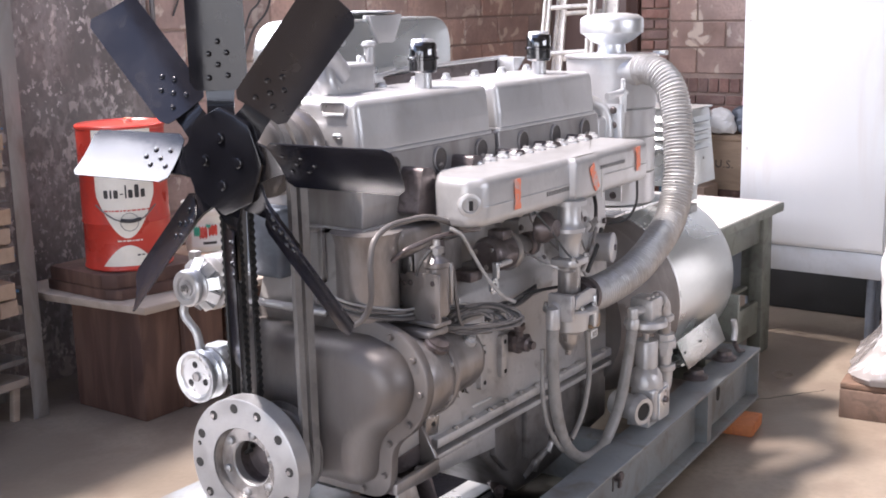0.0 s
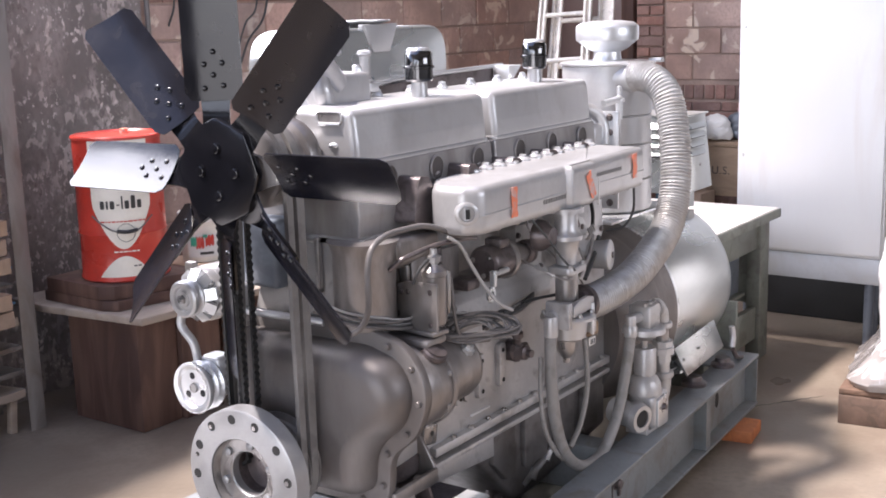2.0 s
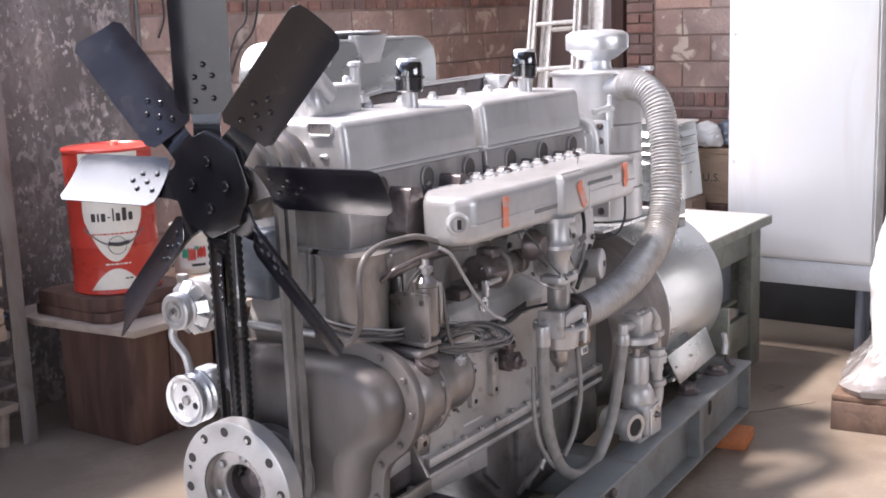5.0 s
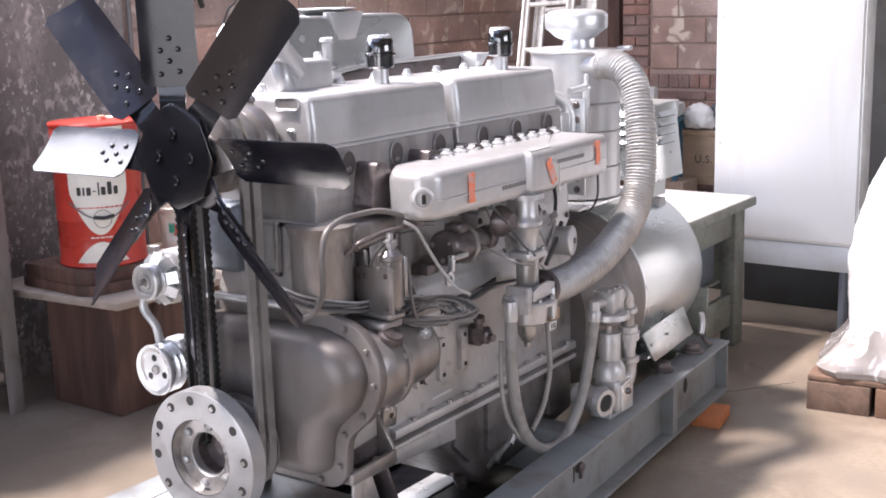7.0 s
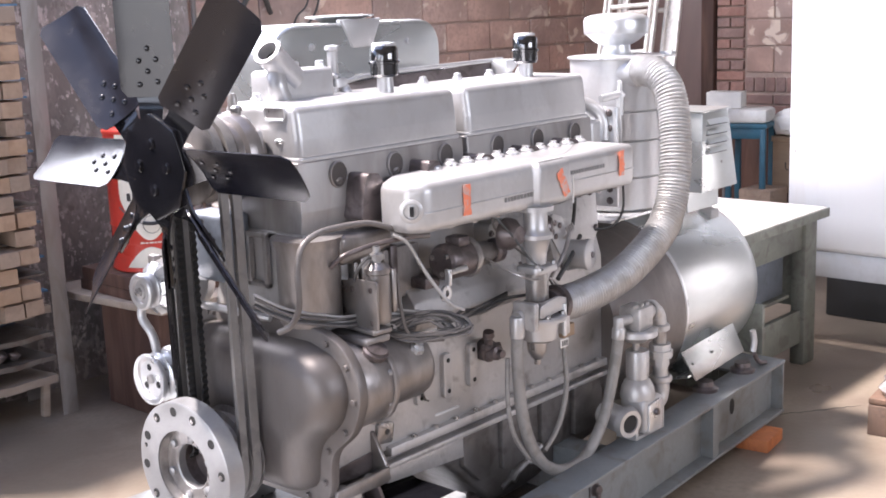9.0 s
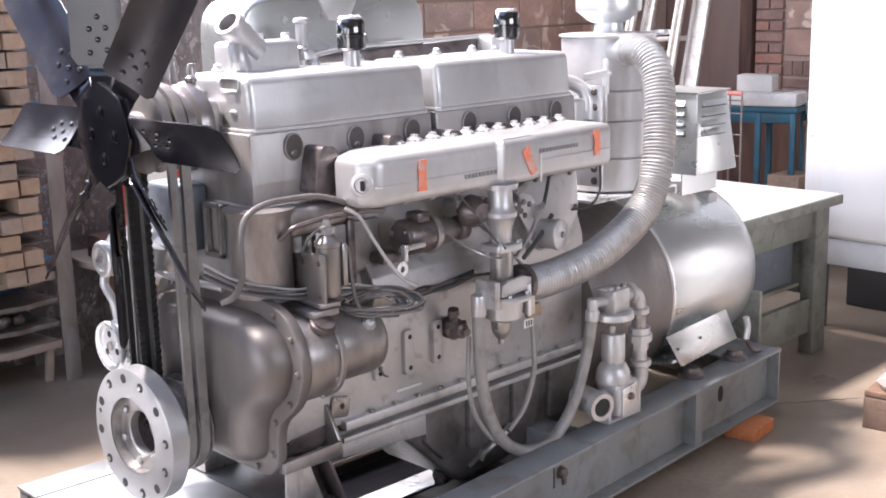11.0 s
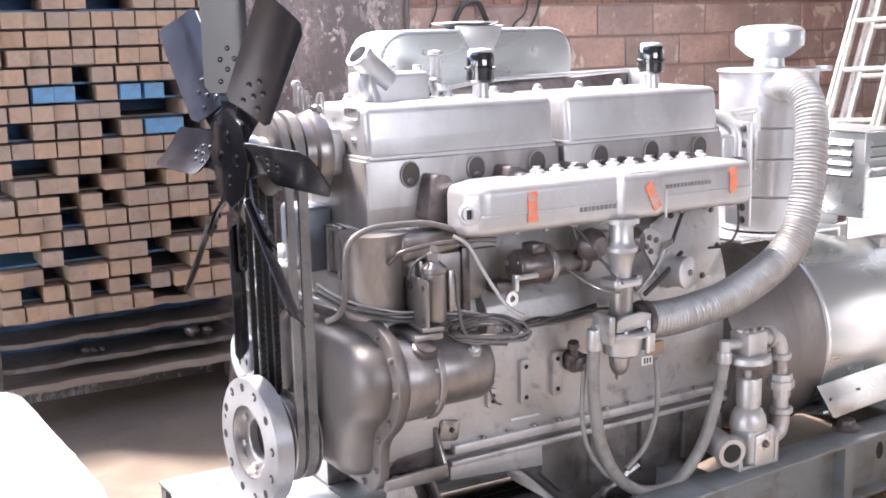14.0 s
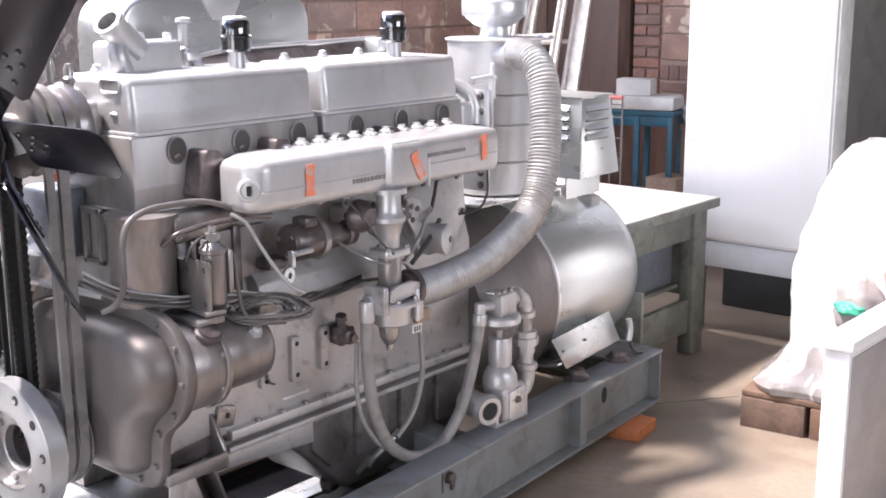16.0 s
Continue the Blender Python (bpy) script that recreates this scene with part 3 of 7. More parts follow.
cyl(s, (0.885, -0.18, 0.135), (0.905, -0.165, 0.15), 0.014, n=8)
part("drain_valve", s, BROWN_IRON, pan, "oily drain valve")
s = blank()
tube(s, [(0.99, -0.2, 0.165), (1.08, -0.215, 0.21), (1.16, -0.225, 0.255)], 0.012, 8)
for p in ((1.03, -0.21, 0.19), (1.1, -0.22, 0.23)):
    cyl(s, (p[0], p[1], p[2] - 0.015), (p[0] + 0.02, p[1], p[2] + 0.01), 0.016, n=8)
part("drain_pipe", s, SILVER_DIRTY, pan)

# gear case at the front
CASE = [(0.27, 0.848), (0.27, 0.60), (0.235, 0.50), (0.23, 0.372), (-0.262, 0.372), (-0.272, 0.520), (-0.358, 0.590), (-0.400, 0.700), (-0.345, 0.815), (-0.22, 0.848)]
CASE_R = [0.10, 0.10, 0.10, 0.10, 0.10, 0.09, 0.15, 0.17, 0.16, 0.14]


def case_outline(d):
    """The gear case's outline, moved inwards by d."""
    n = len(CASE)
    turn = sum(CASE[i - 1][0] * CASE[i][1] - CASE[i][0] * CASE[i - 1][1] for i in range(n))
    pts, rs = [], []
    for i in range(n):
        p, q, r = Vector(CASE[i - 1]), Vector(CASE[i]), Vector(CASE[(i + 1) % n])
        a, c = (q - p).normalized(), (r - q).normalized()
        sgn = 1 if turn > 0 else -1
        na, nc = Vector((-a.y, a.x)) * sgn, Vector((-c.y, c.x)) * sgn
        m = (na + nc).normalized()
        pts.append(tuple(q + m * (d / max(0.35, m.dot(na)))))
        convex = (a.x * c.y - a.y * c.x) * sgn > 0
        rs.append(max(0.012, CASE_R[i] - d) if convex else CASE_R[i] + d)
    return rounded(pts, rs, 7)


GEAR = case_outline(0.0)
b = blank()
tmp = bmesh.new()
rows = []
for x, d in ((0.252, 0.040), (0.232, 0.0405), (0.216, 0.042), (0.202, 0.046), (0.190, 0.052), (0.180, 0.060), (0.172, 0.070), (0.166, 0.082), (0.162, 0.096)):
    rows.append([tmp.verts.new((x, y, z)) for y, z in case_outline(d)])
for u, v in zip(rows, rows[1:]):
    for k in range(len(u)):
        j = (k + 1) % len(u)
        tmp.faces.new((u[k], u[j], v[j], v[k]))
cap = tmp.faces.new(rows[-1])
back = tmp.faces.new(rows[0][::-1])
bmesh.ops.triangulate(tmp, faces=[cap, back], ngon_method="EAR_CLIP")
merge(b, tmp)
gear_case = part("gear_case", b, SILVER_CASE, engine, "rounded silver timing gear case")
b = blank()
extrude(b, GEAR, "x", 0.247, 0.278, 0.006, 2, 50)
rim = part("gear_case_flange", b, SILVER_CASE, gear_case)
band = case_outline(0.019)
far = 0.07
for p, q in zip(band, band[1:] + band[:1]):
    p, q = Vector(p), Vector(q)
    far += (q - p).length
    if far > 0.083:
        far = 0.0
        s = blank()
        bolt(s, (0.247, q.x, q.y), (-1, 0, 0), 0.0085, 0.009)
        part("bolt", s, SILVER_CASE, gear_case)
# accessory drive and magneto
b = blank()
cyl(b, (0.276, -0.275, 0.688), (0.392, -0.275, 0.69), 0.112, bev=0.012, n=40)
ring(b, (0.366, -0.275, 0.69), (1, 0, 0), 0.105, 0.119, 0.018, 40, 0.003)
acc = part("accessory_drive", b, SILVER_OILY, engine, "round silver accessory drive housing")
s = blank()
lathe(s, (0.345, -0.345, 0.775), (0, -0.5, 0.85), [(0, 0), (0, 0.034), (0.012, 0.034), (0.015, 0.028), (0.020, 0.028), (0.022, 0.0)], 24)
part("filler_plug", s, BROWN_IRON, acc)
for a in range(0, 360, 45):
    s = blank()
    bolt(s, (0.363, -0.275 - 0.111 * math.cos(radians(a + 20)), 0.69 + 0.111 * math.sin(radians(a + 20))), (-1, 0, 0), 0.007, 0.007)
    part("bolt", s, SILVER_DIRTY, acc)
b = blank()
lathe(b, (0.40, -0.268, 0.69), (1, 0, 0), [(0, 0), (0, 0.091), (0.02, 0.094), (0.13, 0.094), (0.15, 0.089), (0.164, 0.074), (0.168, 0)], 40)
mag = part("magneto", b, SILVER_OILY, engine, "smooth silver magneto body")
s = blank()
lathe(s, (0.50, -0.335, 0.742), (0, -0.6, 0.8), [(0, 0), (0, 0.02), (0.018, 0.02), (0.018, 0.012), (0.03, 0.011), (0.03, 0)], 6)
part("terminal_bolt", s, SILVER_BRIGHT, mag)
s = blank()
lathe(s, (0.53, -0.345, 0.70), (0.2, -0.97, 0.1), [(0, 0), (0, 0.018), (0.012, 0.018), (0.012, 0)], 16)
part("drain_boss", s, SILVER_DIRTY, mag)
s = blank()
box(s, (0.32, -0.345, 0.795), (0.405, -0.19, 0.815), 0.006)
part("mounting_pad", s, SILVER_OILY, acc)

# engine mount bracket: a hollow foot on two angle-iron legs
b = blank()
extrude(b, [(0.262, 0.384), (0.447, 0.382), (0.454, 0.424), (0.262, 0.416)], "y", -0.272, -0.256, 0.004)
extrude(b, [(-0.271, 0.386), (-0.18, 0.386), (-0.18, 0.52), (-0.215, 0.51), (-0.262, 0.43)], "x", 0.444, 0.457, 0.003)
mount = part("mount_bracket", b, SILVER_OILY, engine)
b = blank()
extrude(b, [(0.265, 0.384), (0.438, 0.382), (0.438, 0.394), (0.265, 0.400)], "y", -0.255, -0.16)
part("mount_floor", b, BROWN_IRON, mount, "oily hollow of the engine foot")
# flat plate on the block; its dark oily colour draws a shaded recess
b = blank()
extrude(b, rounded([(0.285, 0.405), (0.452, 0.405), (0.475, 0.458), (0.330, 0.446)], 0.012), "y", -0.2135, -0.2105)
part("pocket", b, BROWN_IRON, mount, "oily dark plate drawing the pocket's shade behind the foot")
for x, y in ((0.31, -0.236), (0.408, -0.236)):
    s = blank()
    bolt(s, (x, y, 0.390), (0, 0, 1), 0.013, 0.018)
    part("bolt", s, SILVER_FLAT, mount)
s = blank()
extrude(s, rounded([(0.456, 0.470), (0.518, 0.460), (0.528, 0.517), (0.466, 0.530)], 0.012), "y", -0.222, -0.19, 0.006)
lug = part("lug", s, SILVER_DIRTY, mount)
s = blank()
lathe(s, (0.496, -0.2225, 0.497), (0, -1, 0), [(0, 0), (0, 0.008), (0.001, 0.008), (0.001, 0)], 12)
part("hole", s, DARK_HOLE, lug)
b = blank()
extrude(b, [(0.266, 0.388), (0.343, 0.388), (0.392, 0.252), (0.258, 0.252)], "y", -0.272, -0.263, 0.002)
extrude(b, [(0.335, 0.388), (0.343, 0.388), (0.392, 0.252), (0.384, 0.252)], "y", -0.263, -0.20, 0.002)
part("front_leg", b, SILVER_DIRTY, engine, "grimy angle-iron engine leg")
b = blank()
extrude(b, [(0.350, 0.386), (0.404, 0.384), (0.450, 0.252), (0.393, 0.252)], "y", -0.205, -0.196, 0.002)
extrude(b, [(0.400, 0.384), (0.410, 0.384), (0.460, 0.252), (0.450, 0.252)], "y", -0.275, -0.196, 0.002)
part("front_leg", b, BROWN_IRON, engine, "rusty brown angle-iron engine leg")
b = blank()
box(b, (0.30, 0.17, 0.252), (0.42, 0.31, 0.43), 0.004)
part("front_leg", b, SILVER_DIRTY, engine)

# cylinder heads, with flat dark discs as plug ports, and valve covers
HEADS = ((0.285, 0.905), (0.925, 1.535))
PORTS = ((0.415, 0.622, 0.825), (1.052, 1.245, 1.437))
for (x0, x1), ports in zip(HEADS, PORTS):
    b = blank()
    prof = rounded([(-0.170, 1.062), (-0.176, 1.12), (-0.168, 1.246), (0.16, 1.246), (0.17, 1.062)], [0.01, 0.03, 0.006, 0.006, 0.01], 3)
    extrude(b, prof, "x", x0, x1, 0.014, 3, 50)
    head = part("cylinder_head", b, HEAD, engine, "silver cylinder head with round plug openings")
    for x in ports:
        s = blank()
        ring(s, (x, -0.170, 1.203), (0, -1, 0), 0.0265, 0.0295, 0.0085, 28, 0.002)
        bmesh.ops.scale(s, vec=(1, 1, 1.2), verts=s.verts, space=Matrix.Translation((-x, 0, -1.203)))
        part("port_rim", s, HEAD, head)
        # flat disc on the face; its dark colour is the port's inner shade
        s = blank()
        lathe(s, (x, -0.1762, 1.203), (0, 1, 0), [(0, 0.0275), (0.0, 0.0)], 24)
        bmesh.ops.scale(s, vec=(1, 1, 1.2), verts=s.verts, space=Matrix.Translation((-x, 0, -1.203)))
        part("port_hollow", s, PORT, head)
        # small paler knob, set low for the lighter lower part of the port
        s = blank()
        cyl(s, (x, -0.175, 1.187), (x, -0.180, 1.184), 0.011, 0.008, n=10)
        part("spark_plug", s, SILVER_OILY, head)
    b = blank()
    top = rounded([(-0.163, 1.243), (-0.160, 1.300), (-0.150, 1.384), (0.125, 1.387), (0.135, 1.300), (0.138, 1.243)], [0, 0.03, 0.026, 0.026, 0.03, 0], 6)
    extrude(b, top, "x", x0 + 0.012, x1 - 0.006, 0.026, 5, 50)
    cover = part("valve_cover", b, SILVER, engine, "long boxy silver valve cover")
    s = blank()
    extrude(s, rounded([(x0 + 0.006, -0.1665), (x1 - 0.002, -0.1665), (x1 - 0.002, 0.15), (x0 + 0.006, 0.15)], 0.02), "z", 1.243, 1.256, 0.005)
    part("cover_flange", s, SILVER, cover)
    for k in range(4):
        x = x0 + 0.08 + k * (x1 - x0 - 0.14) / 3
        if abs(x - (x0 + x1) / 2) < 0.04:
            continue
        for y in (0.07,):
            s = blank()
            lathe(s, (x, y, 1.382), (0, 0, 1), [(0, 0), (0, 0.017), (0.01, 0.017), (0.016, 0.012), (0.024, 0.011), (0.027, 0)], 12)
            part("cover_nut", s, SILVER_BRIGHT, cover)
# grip, its shade drawn by a darker plate, with lip and boss, on the first cover
GRIP = [(-0.122, 1.350), (-0.043, 1.350), (-0.043, 1.380), (-0.122, 1.380)]
s = blank()
extrude(s, rounded(GRIP, 0.010), "x", 0.2955, 0.2985)
grip = part("grip_recess", s, SILVER_DIRTY, engine, "flat darker plate drawing the grip's shade on the cover's end")
s = blank()
rim = [Vector((0.2955, y, z)) for y, z in rounded(GRIP, 0.012)]
tube(s, rim + rim[:1], 0.0032, 8)
part("grip_rim", s, SILVER, grip)
s = blank()
box(s, (0.288, -0.116, 1.345), (0.298, -0.050, 1.3515), 0.002)
part("grip_lip", s, SILVER_BRIGHT, grip)
s = blank()
lathe(s, (0.299, -0.09, 1.296), (-1, 0, 0), [(0, 0.015), (0.004, 0.014), (0.009, 0.007), (0.010, 0)], 16)
bmesh.ops.scale(s, vec=(1, 1.1, 0.5), verts=s.verts, space=Matrix.Translation((-0.299, 0.09, -1.296)))
part("cover_boss", s, SILVER_BRIGHT, engine)

# oil breathers on the covers
for x in (0.718, 1.345):
    b = blank()
    lathe(b, (x, -0.055, 1.376), (0, 0, 1), [(0, 0), (0, 0.026), (0.01, 0.024), (0.05, 0.022), (0.055, 0.03), (0.06, 0.0)], 24)
    stem = part("breather_stem", b, SILVER, engine)
    s = blank()
    lathe(s, (x, -0.055, 1.428), (0, 0, 1), [(0, 0), (0, 0.034), (0.006, 0.039), (0.034, 0.039), (0.036, 0.044), (0.042, 0.044), (0.044, 0.039), (0.074, 0.039), (0.082, 0.034), (0.084, 0)], 32)
    part("breather_cap", s, CHROME, stem, "black chrome breather cap")
    s = blank()
    lathe(s, (x, -0.055, 1.5125), (0, 0, 1), [(0, 0.0), (0, 0.034), (0.007, 0.030), (0.009, 0.0)], 28)
    part("cap_lid", s, SILVER_BRIGHT, stem)



def soft_block(b, plan, z0, z1, r):
    """A casting of that plan whose top and bottom edges are rounded by r."""
    flat = [Vector((x, y)) for x, y in plan]
    area = sum(p.x * q.y - q.x * p.y for p, q in zip(flat, flat[1:] + flat[:1]))
    turn = 1 if area > 0 else -1
    inward = []
    for p, q, t in zip(flat[-1:] + flat[:-1], flat, flat[1:] + flat[:1]):
        way = (t - p).normalized()
        inward.append(Vector((-way.y, way.x)) * turn)
    steps = [radians(a) for a in (0, 22.5, 45, 67.5, 90)]
    levels = [(z0 + r * (1 - math.sin(a)), r * (1 - math.cos(a)) * 0.75) for a in reversed(steps)]
    levels += [(z1 - r * (1 - math.sin(a)), r * (1 - math.cos(a)) * 0.75) for a in steps]
    tmp = bmesh.new()
    rings = [[tmp.verts.new((p.x + n.x * inset, p.y + n.y * inset, z)) for p, n in zip(flat, inward)] for z, inset in levels]
    for low, high in zip(rings, rings[1:]):
        for k in range(len(flat)):
            m = (k + 1) % len(flat)
            tmp.faces.new((low[k], low[m], high[m], high[k]))
    tmp.faces.new(rings[0][::-1])
    tmp.faces.new(rings[-1])
    merge(b, tmp)


# intake and exhaust manifold along the side
b = blank()
plan = rounded([(0.462, -0.36), (0.50, -0.402), (0.925, -0.402), (0.935, -0.420), (1.075, -0.420), (1.085, -0.402), (1.432, -0.402), (1.432, -0.19), (0.58, -0.19), (0.462, -0.27)], [0.035, 0.05, 0.005, 0.01, 0.01, 0.005, 0.02, 0.02, 0.05, 0.05], 6)
soft_block(b, plan, 1.055, 1.182, 0.026)
manifold = part("manifold", b, SILVER, engine, "long silver manifold with orange paint marks")
s = blank()
extrude(s, rounded([(0.470, -0.362), (0.502, -0.4045), (1.434, -0.4045), (1.434, -0.2), (0.6, -0.2)], 0.02), "z", 1.104, 1.110, 0.001)
part("casting_seam", s, SILVER, manifold)
for k in range(11):
    x = 0.72 + k * 0.067
    s = blank()
    lathe(s, (x, -0.225, 1.178), (0, 0, 1), [(0, 0), (0, 0.024), (0.010, 0.022), (0.016, 0.012), (0.022, 0.011), (0.023, 0)], 12)
    part("manifold_nut", s, SILVER, manifold)
for k in range(9):
    x = 0.62 + k * 0.095
    s = blank()
    lathe(s, (x, -0.365, 1.06), (0, 0, -1), [(0, 0), (0, 0.012), (0.012, 0.010), (0.013, 0)], 8)
    part("manifold_bolt", s, SILVER_DIRTY, manifold)
s = blank()
lathe(s, (0.478, -0.365, 1.115), (-0.75, -0.65, 0), [(-0.01, 0), (-0.01, 0.032), (0.010, 0.030), (0.013, 0.026), (0.013, 0.020), (0.008, 0.018), (0.008, 0)], 24)
boss = part("plug_boss", s, SILVER, manifold)
s = blank()
box(s, (0.463, -0.382, 1.103), (0.471, -0.372, 1.127), 0, 2, Euler((0, 0, radians(41))).to_matrix())
part("square_socket", s, DARK_HOLE, boss)
for x0, z0, x1, z1 in ((0.644, 1.082, 0.644, 1.162), (1.018, 1.150, 1.056, 1.080), (1.355, 1.093, 1.353, 1.168)):
    s = blank()
    y = -0.4235 if 0.93 < x0 < 1.08 else -0.4065
    way = Vector((x1 - x0, 0, z1 - z0))
    n = way.cross(Vector((0, 1, 0))).normalized() * 0.015
    a, c = Vector((x0, y, z0)), Vector((x1, y, z1))
    pts = []
    for k in range(9):
        pts.append(a + (c - a) * (k / 8) + n * random.uniform(0.75, 1.1))
    for k in range(8, -1, -1):
        pts.append(a + (c - a) * (k / 8) - n * random.uniform(0.75, 1.1))
    extrude(s, [(p.x, p.z) for p in pts], "y", y, y + 0.0015)
    part("orange_mark", s, ORANGE, manifold, "bright orange paint mark")
s = blank()
extrude(s, [(1.0815, 1.052), (1.0850, 1.050), (1.0870, 1.095), (1.0862, 1.128), (1.0830, 1.130), (1.0822, 1.090)], "y", -0.4235, -0.4195)
part("paint_drip", s, WHITE_PAINT, manifold, "thin white paint drip")
for x0, x1, z, h in ((0.80, 0.925, 1.092, 0.013), (1.10, 1.27, 1.128, 0.011)):
    k = x0
    while k < x1:
        s = blank()
        w = random.uniform(0.006, 0.011)
        box(s, (k, -0.4042, z), (k + w, -0.4022, z + h))
        part("cast_mark", s, LETTER, manifold)
        k += w + 0.005
for x, tall in ((0.475, 0.095), (0.705, 0.10), (0.93, 0.09), (1.14, 0.09), (1.34, 0.09)):
    s = blank()
    extrude(s, rounded([(x - 0.05, 1.085), (x + 0.05, 1.075), (x + 0.045, 1.16), (x + 0.02, 1.085 + tall + 0.02), (x - 0.02, 1.085 + tall + 0.025), (x - 0.035, 1.16)], 0.015), "y", -0.24, -0.16, 0.012, 3)
    branch = part("manifold_branch", s, BROWN_IRON, manifold, "rough brown cast branch")
    s = blank()
    box(s, (x - 0.032, -0.235, 1.09), (x + 0.07, -0.19, 1.155), 0.012)
    part("branch_pipe", s, SILVER_OILY, branch)

# ---- crank flange, pulleys and belts ----
CRANK = Vector((0.0, 0.0, 0.497))
FACE = Vector((-0.009, -0.002, 0.501))
flange = thing("crank_flange", (0.03, 0, 0.337), "machined steel crankshaft flange drilled with bolt holes", "flange")
b = blank()
lathe(b, FACE, (1, 0, 0), [(0, 0.100), (0, 0.170), (0.003, 0.1745), (0.050, 0.1745), (0.053, 0.170), (0.053, 0.057), (0.031, 0.057), (0.028, 0.060), (0.028, 0.097), (0.002, 0.099)], 64)
disc = part("disc", b, CAST, flange)
for k, a in enumerate((6, 38, 69, 98, 127, 155, 166, 186, 217, 249, 280, 309, 336)):
    c = FACE + Vector((-0.0006, -0.1495 * math.cos(radians(a)), 0.1495 * math.sin(radians(a))))
    big = 0.0122 if k not in (6,) else 0.006
    s = blank()
    lathe(s, c, (1, 0, 0), [(0, 0), (0, big), (0.0015, big), (0.0015, 0)], 18)
    part("bolt_hole", s, DARK_HOLE, disc)
    # paler off-centre disc paints the lit inside of every other hole
    if k % 2 == 0:
        s = blank()
        lathe(s, c + Vector((-0.0012, 0.0035, -0.003)), (1, 0, 0), [(0, 0), (0, big * 0.5), (0.002, big * 0.5), (0.002, 0)], 12)
        part("hole_plug", s, SILVER_DIRTY, disc)
for a in range(0, 360, 60):
    c = FACE + Vector((0.028, -0.078 * math.cos(radians(a + 20)), 0.078 * math.sin(radians(a + 20))))
    s = blank()
    lathe(s, c, (-1, 0, 0), [(0, 0), (0, 0.011), (0.009, 0.011), (0.011, 0.008), (0.011, 0)], 12)
    part("inner_bolt", s, CAST, disc)
    s = blank()
    lathe(s, FACE + Vector((0.0276, -0.077 * math.cos(radians(a + 52)), 0.077 * math.sin(radians(a + 52)))), (1, 0, 0), [(0, 0), (0, 0.005), (0.001, 0.005), (0.001, 0)], 10)
    part("small_hole", s, DARK_HOLE, disc)
s = blank()
lathe(s, FACE, (1, 0, 0), [(0.0315, 0.0575), (0.085, 0.0575), (0.085, 0.02), (0.075, 0.018), (0.075, 0.0)], 36)
part("bore", s, BROWN_IRON, disc, "dark oily bore")
# darker grimy lining that also paints the shade in the recess
s = blank()
lathe(s, FACE, (1, 0, 0), [(0.003, 0.0980), (0.0270, 0.0958), (0.0270, 0.0606), (0.0279, 0.0606), (0.0279, 0.0968), (0.003, 0.0986)], 48)
part("hub_face", s, SILVER_DIRTY, disc, "recessed hub face, grimy and darkened for its shade")
flange.rotation_euler.z = radians(2.5)
b = blank()
prof = [(0.048, 0.065), (0.048, 0.110), (0.070, 0.112), (0.074, 0.124)]
for k in range(2):
    x = 0.078 + k * 0.037
    prof += [(x, 0.126), (x + 0.004, 0.110), (x + 0.028, 0.110), (x + 0.032, 0.126)]
prof += [(0.152, 0.126), (0.156, 0.0)]
lathe(b, CRANK, (1, 0, 0), prof, 48)
part("crank_pulley", b, SILVER_DIRTY, flange, "grimy grooved crank pulley")


def belt(low, r_low, top, r_top, x, width, thick, teeth=0):
    """A belt round two pulleys of one plane."""
    b = blank()
    d = math.hypot(top[0] - low[0], top[1] - low[1])
    tilt = math.atan2(top[1] - low[1], top[0] - low[0])
    lean = math.asin((r_low - r_top) / d)
    pts = []
    # the arc over the top pulley, then the arc under the low one
    for k in range(13):
        a = tilt + math.pi / 2 - lean - k * (math.pi - 2 * lean) / 12
        pts.append((top[0] + r_top * math.cos(a), top[1] + r_top * math.sin(a)))
    for k in range(13):
        a = tilt - math.pi / 2 + lean - k * (math.pi + 2 * lean) / 12
        pts.append((low[0] + r_low * math.cos(a), low[1] + r_low * math.sin(a)))
    line = []
    n = len(pts)
    for i in range(n):
        p, q = Vector(pts[i]), Vector(pts[(i + 1) % n])
        m = max(1, int((q - p).length / 0.0095)) if teeth else 1
        for s in range(m):
            line.append(p + (q - p) * s / m)
    n = len(line)
    tmp = bmesh.new()
    rows = []
    for i, p in enumerate(line):
        w = (line[(i + 1) % n] - line[i - 1]).normalized()
        out = Vector((w.y, -w.x))
        if out.dot(p - (Vector(low) + Vector(top)) / 2) < 0:
            out = -out
        h = thick * (1.0 if not teeth or i % 2 else 0.45)
        rows.append([tmp.verts.new((x + sx * width / 2, *(p + out * o))) for sx, o in ((-1, 0), (1, 0), (1, h), (-1, h))])
    for i in range(n):
        a, c = rows[i], rows[(i + 1) % n]
        for k in range(4):
            tmp.faces.new((a[k], a[(k + 1) % 4], c[(k + 1) % 4], c[k]))
    return merge(b, tmp)


for x, wide in ((0.094, 0.021), (0.131, 0.026)):
    solid("drive_belt", belt((0.0, 0.497), 0.112, (-0.012, 1.27), 0.096, x, wide, 0.012), BELT, "worn grey fan drive belt round the pulleys", "belt", group="fan drive belts")
for x in (0.062, 0.104):
    solid("cogged_belt", belt((0.062, 0.53), 0.022, (0.062, 1.235), 0.022, x, 0.015, 0.011, 1), RUBBER, "black cogged rubber belt behind the fan", "belt", group="cogged belts")

# ---- fan ----
HUB = Vector((-0.012, -0.003, 1.264))
fan = thing("cooling_fan", (0.0, 0, 0.75), "black eight-bladed engine cooling fan with riveted blades", "fan")
b = blank()
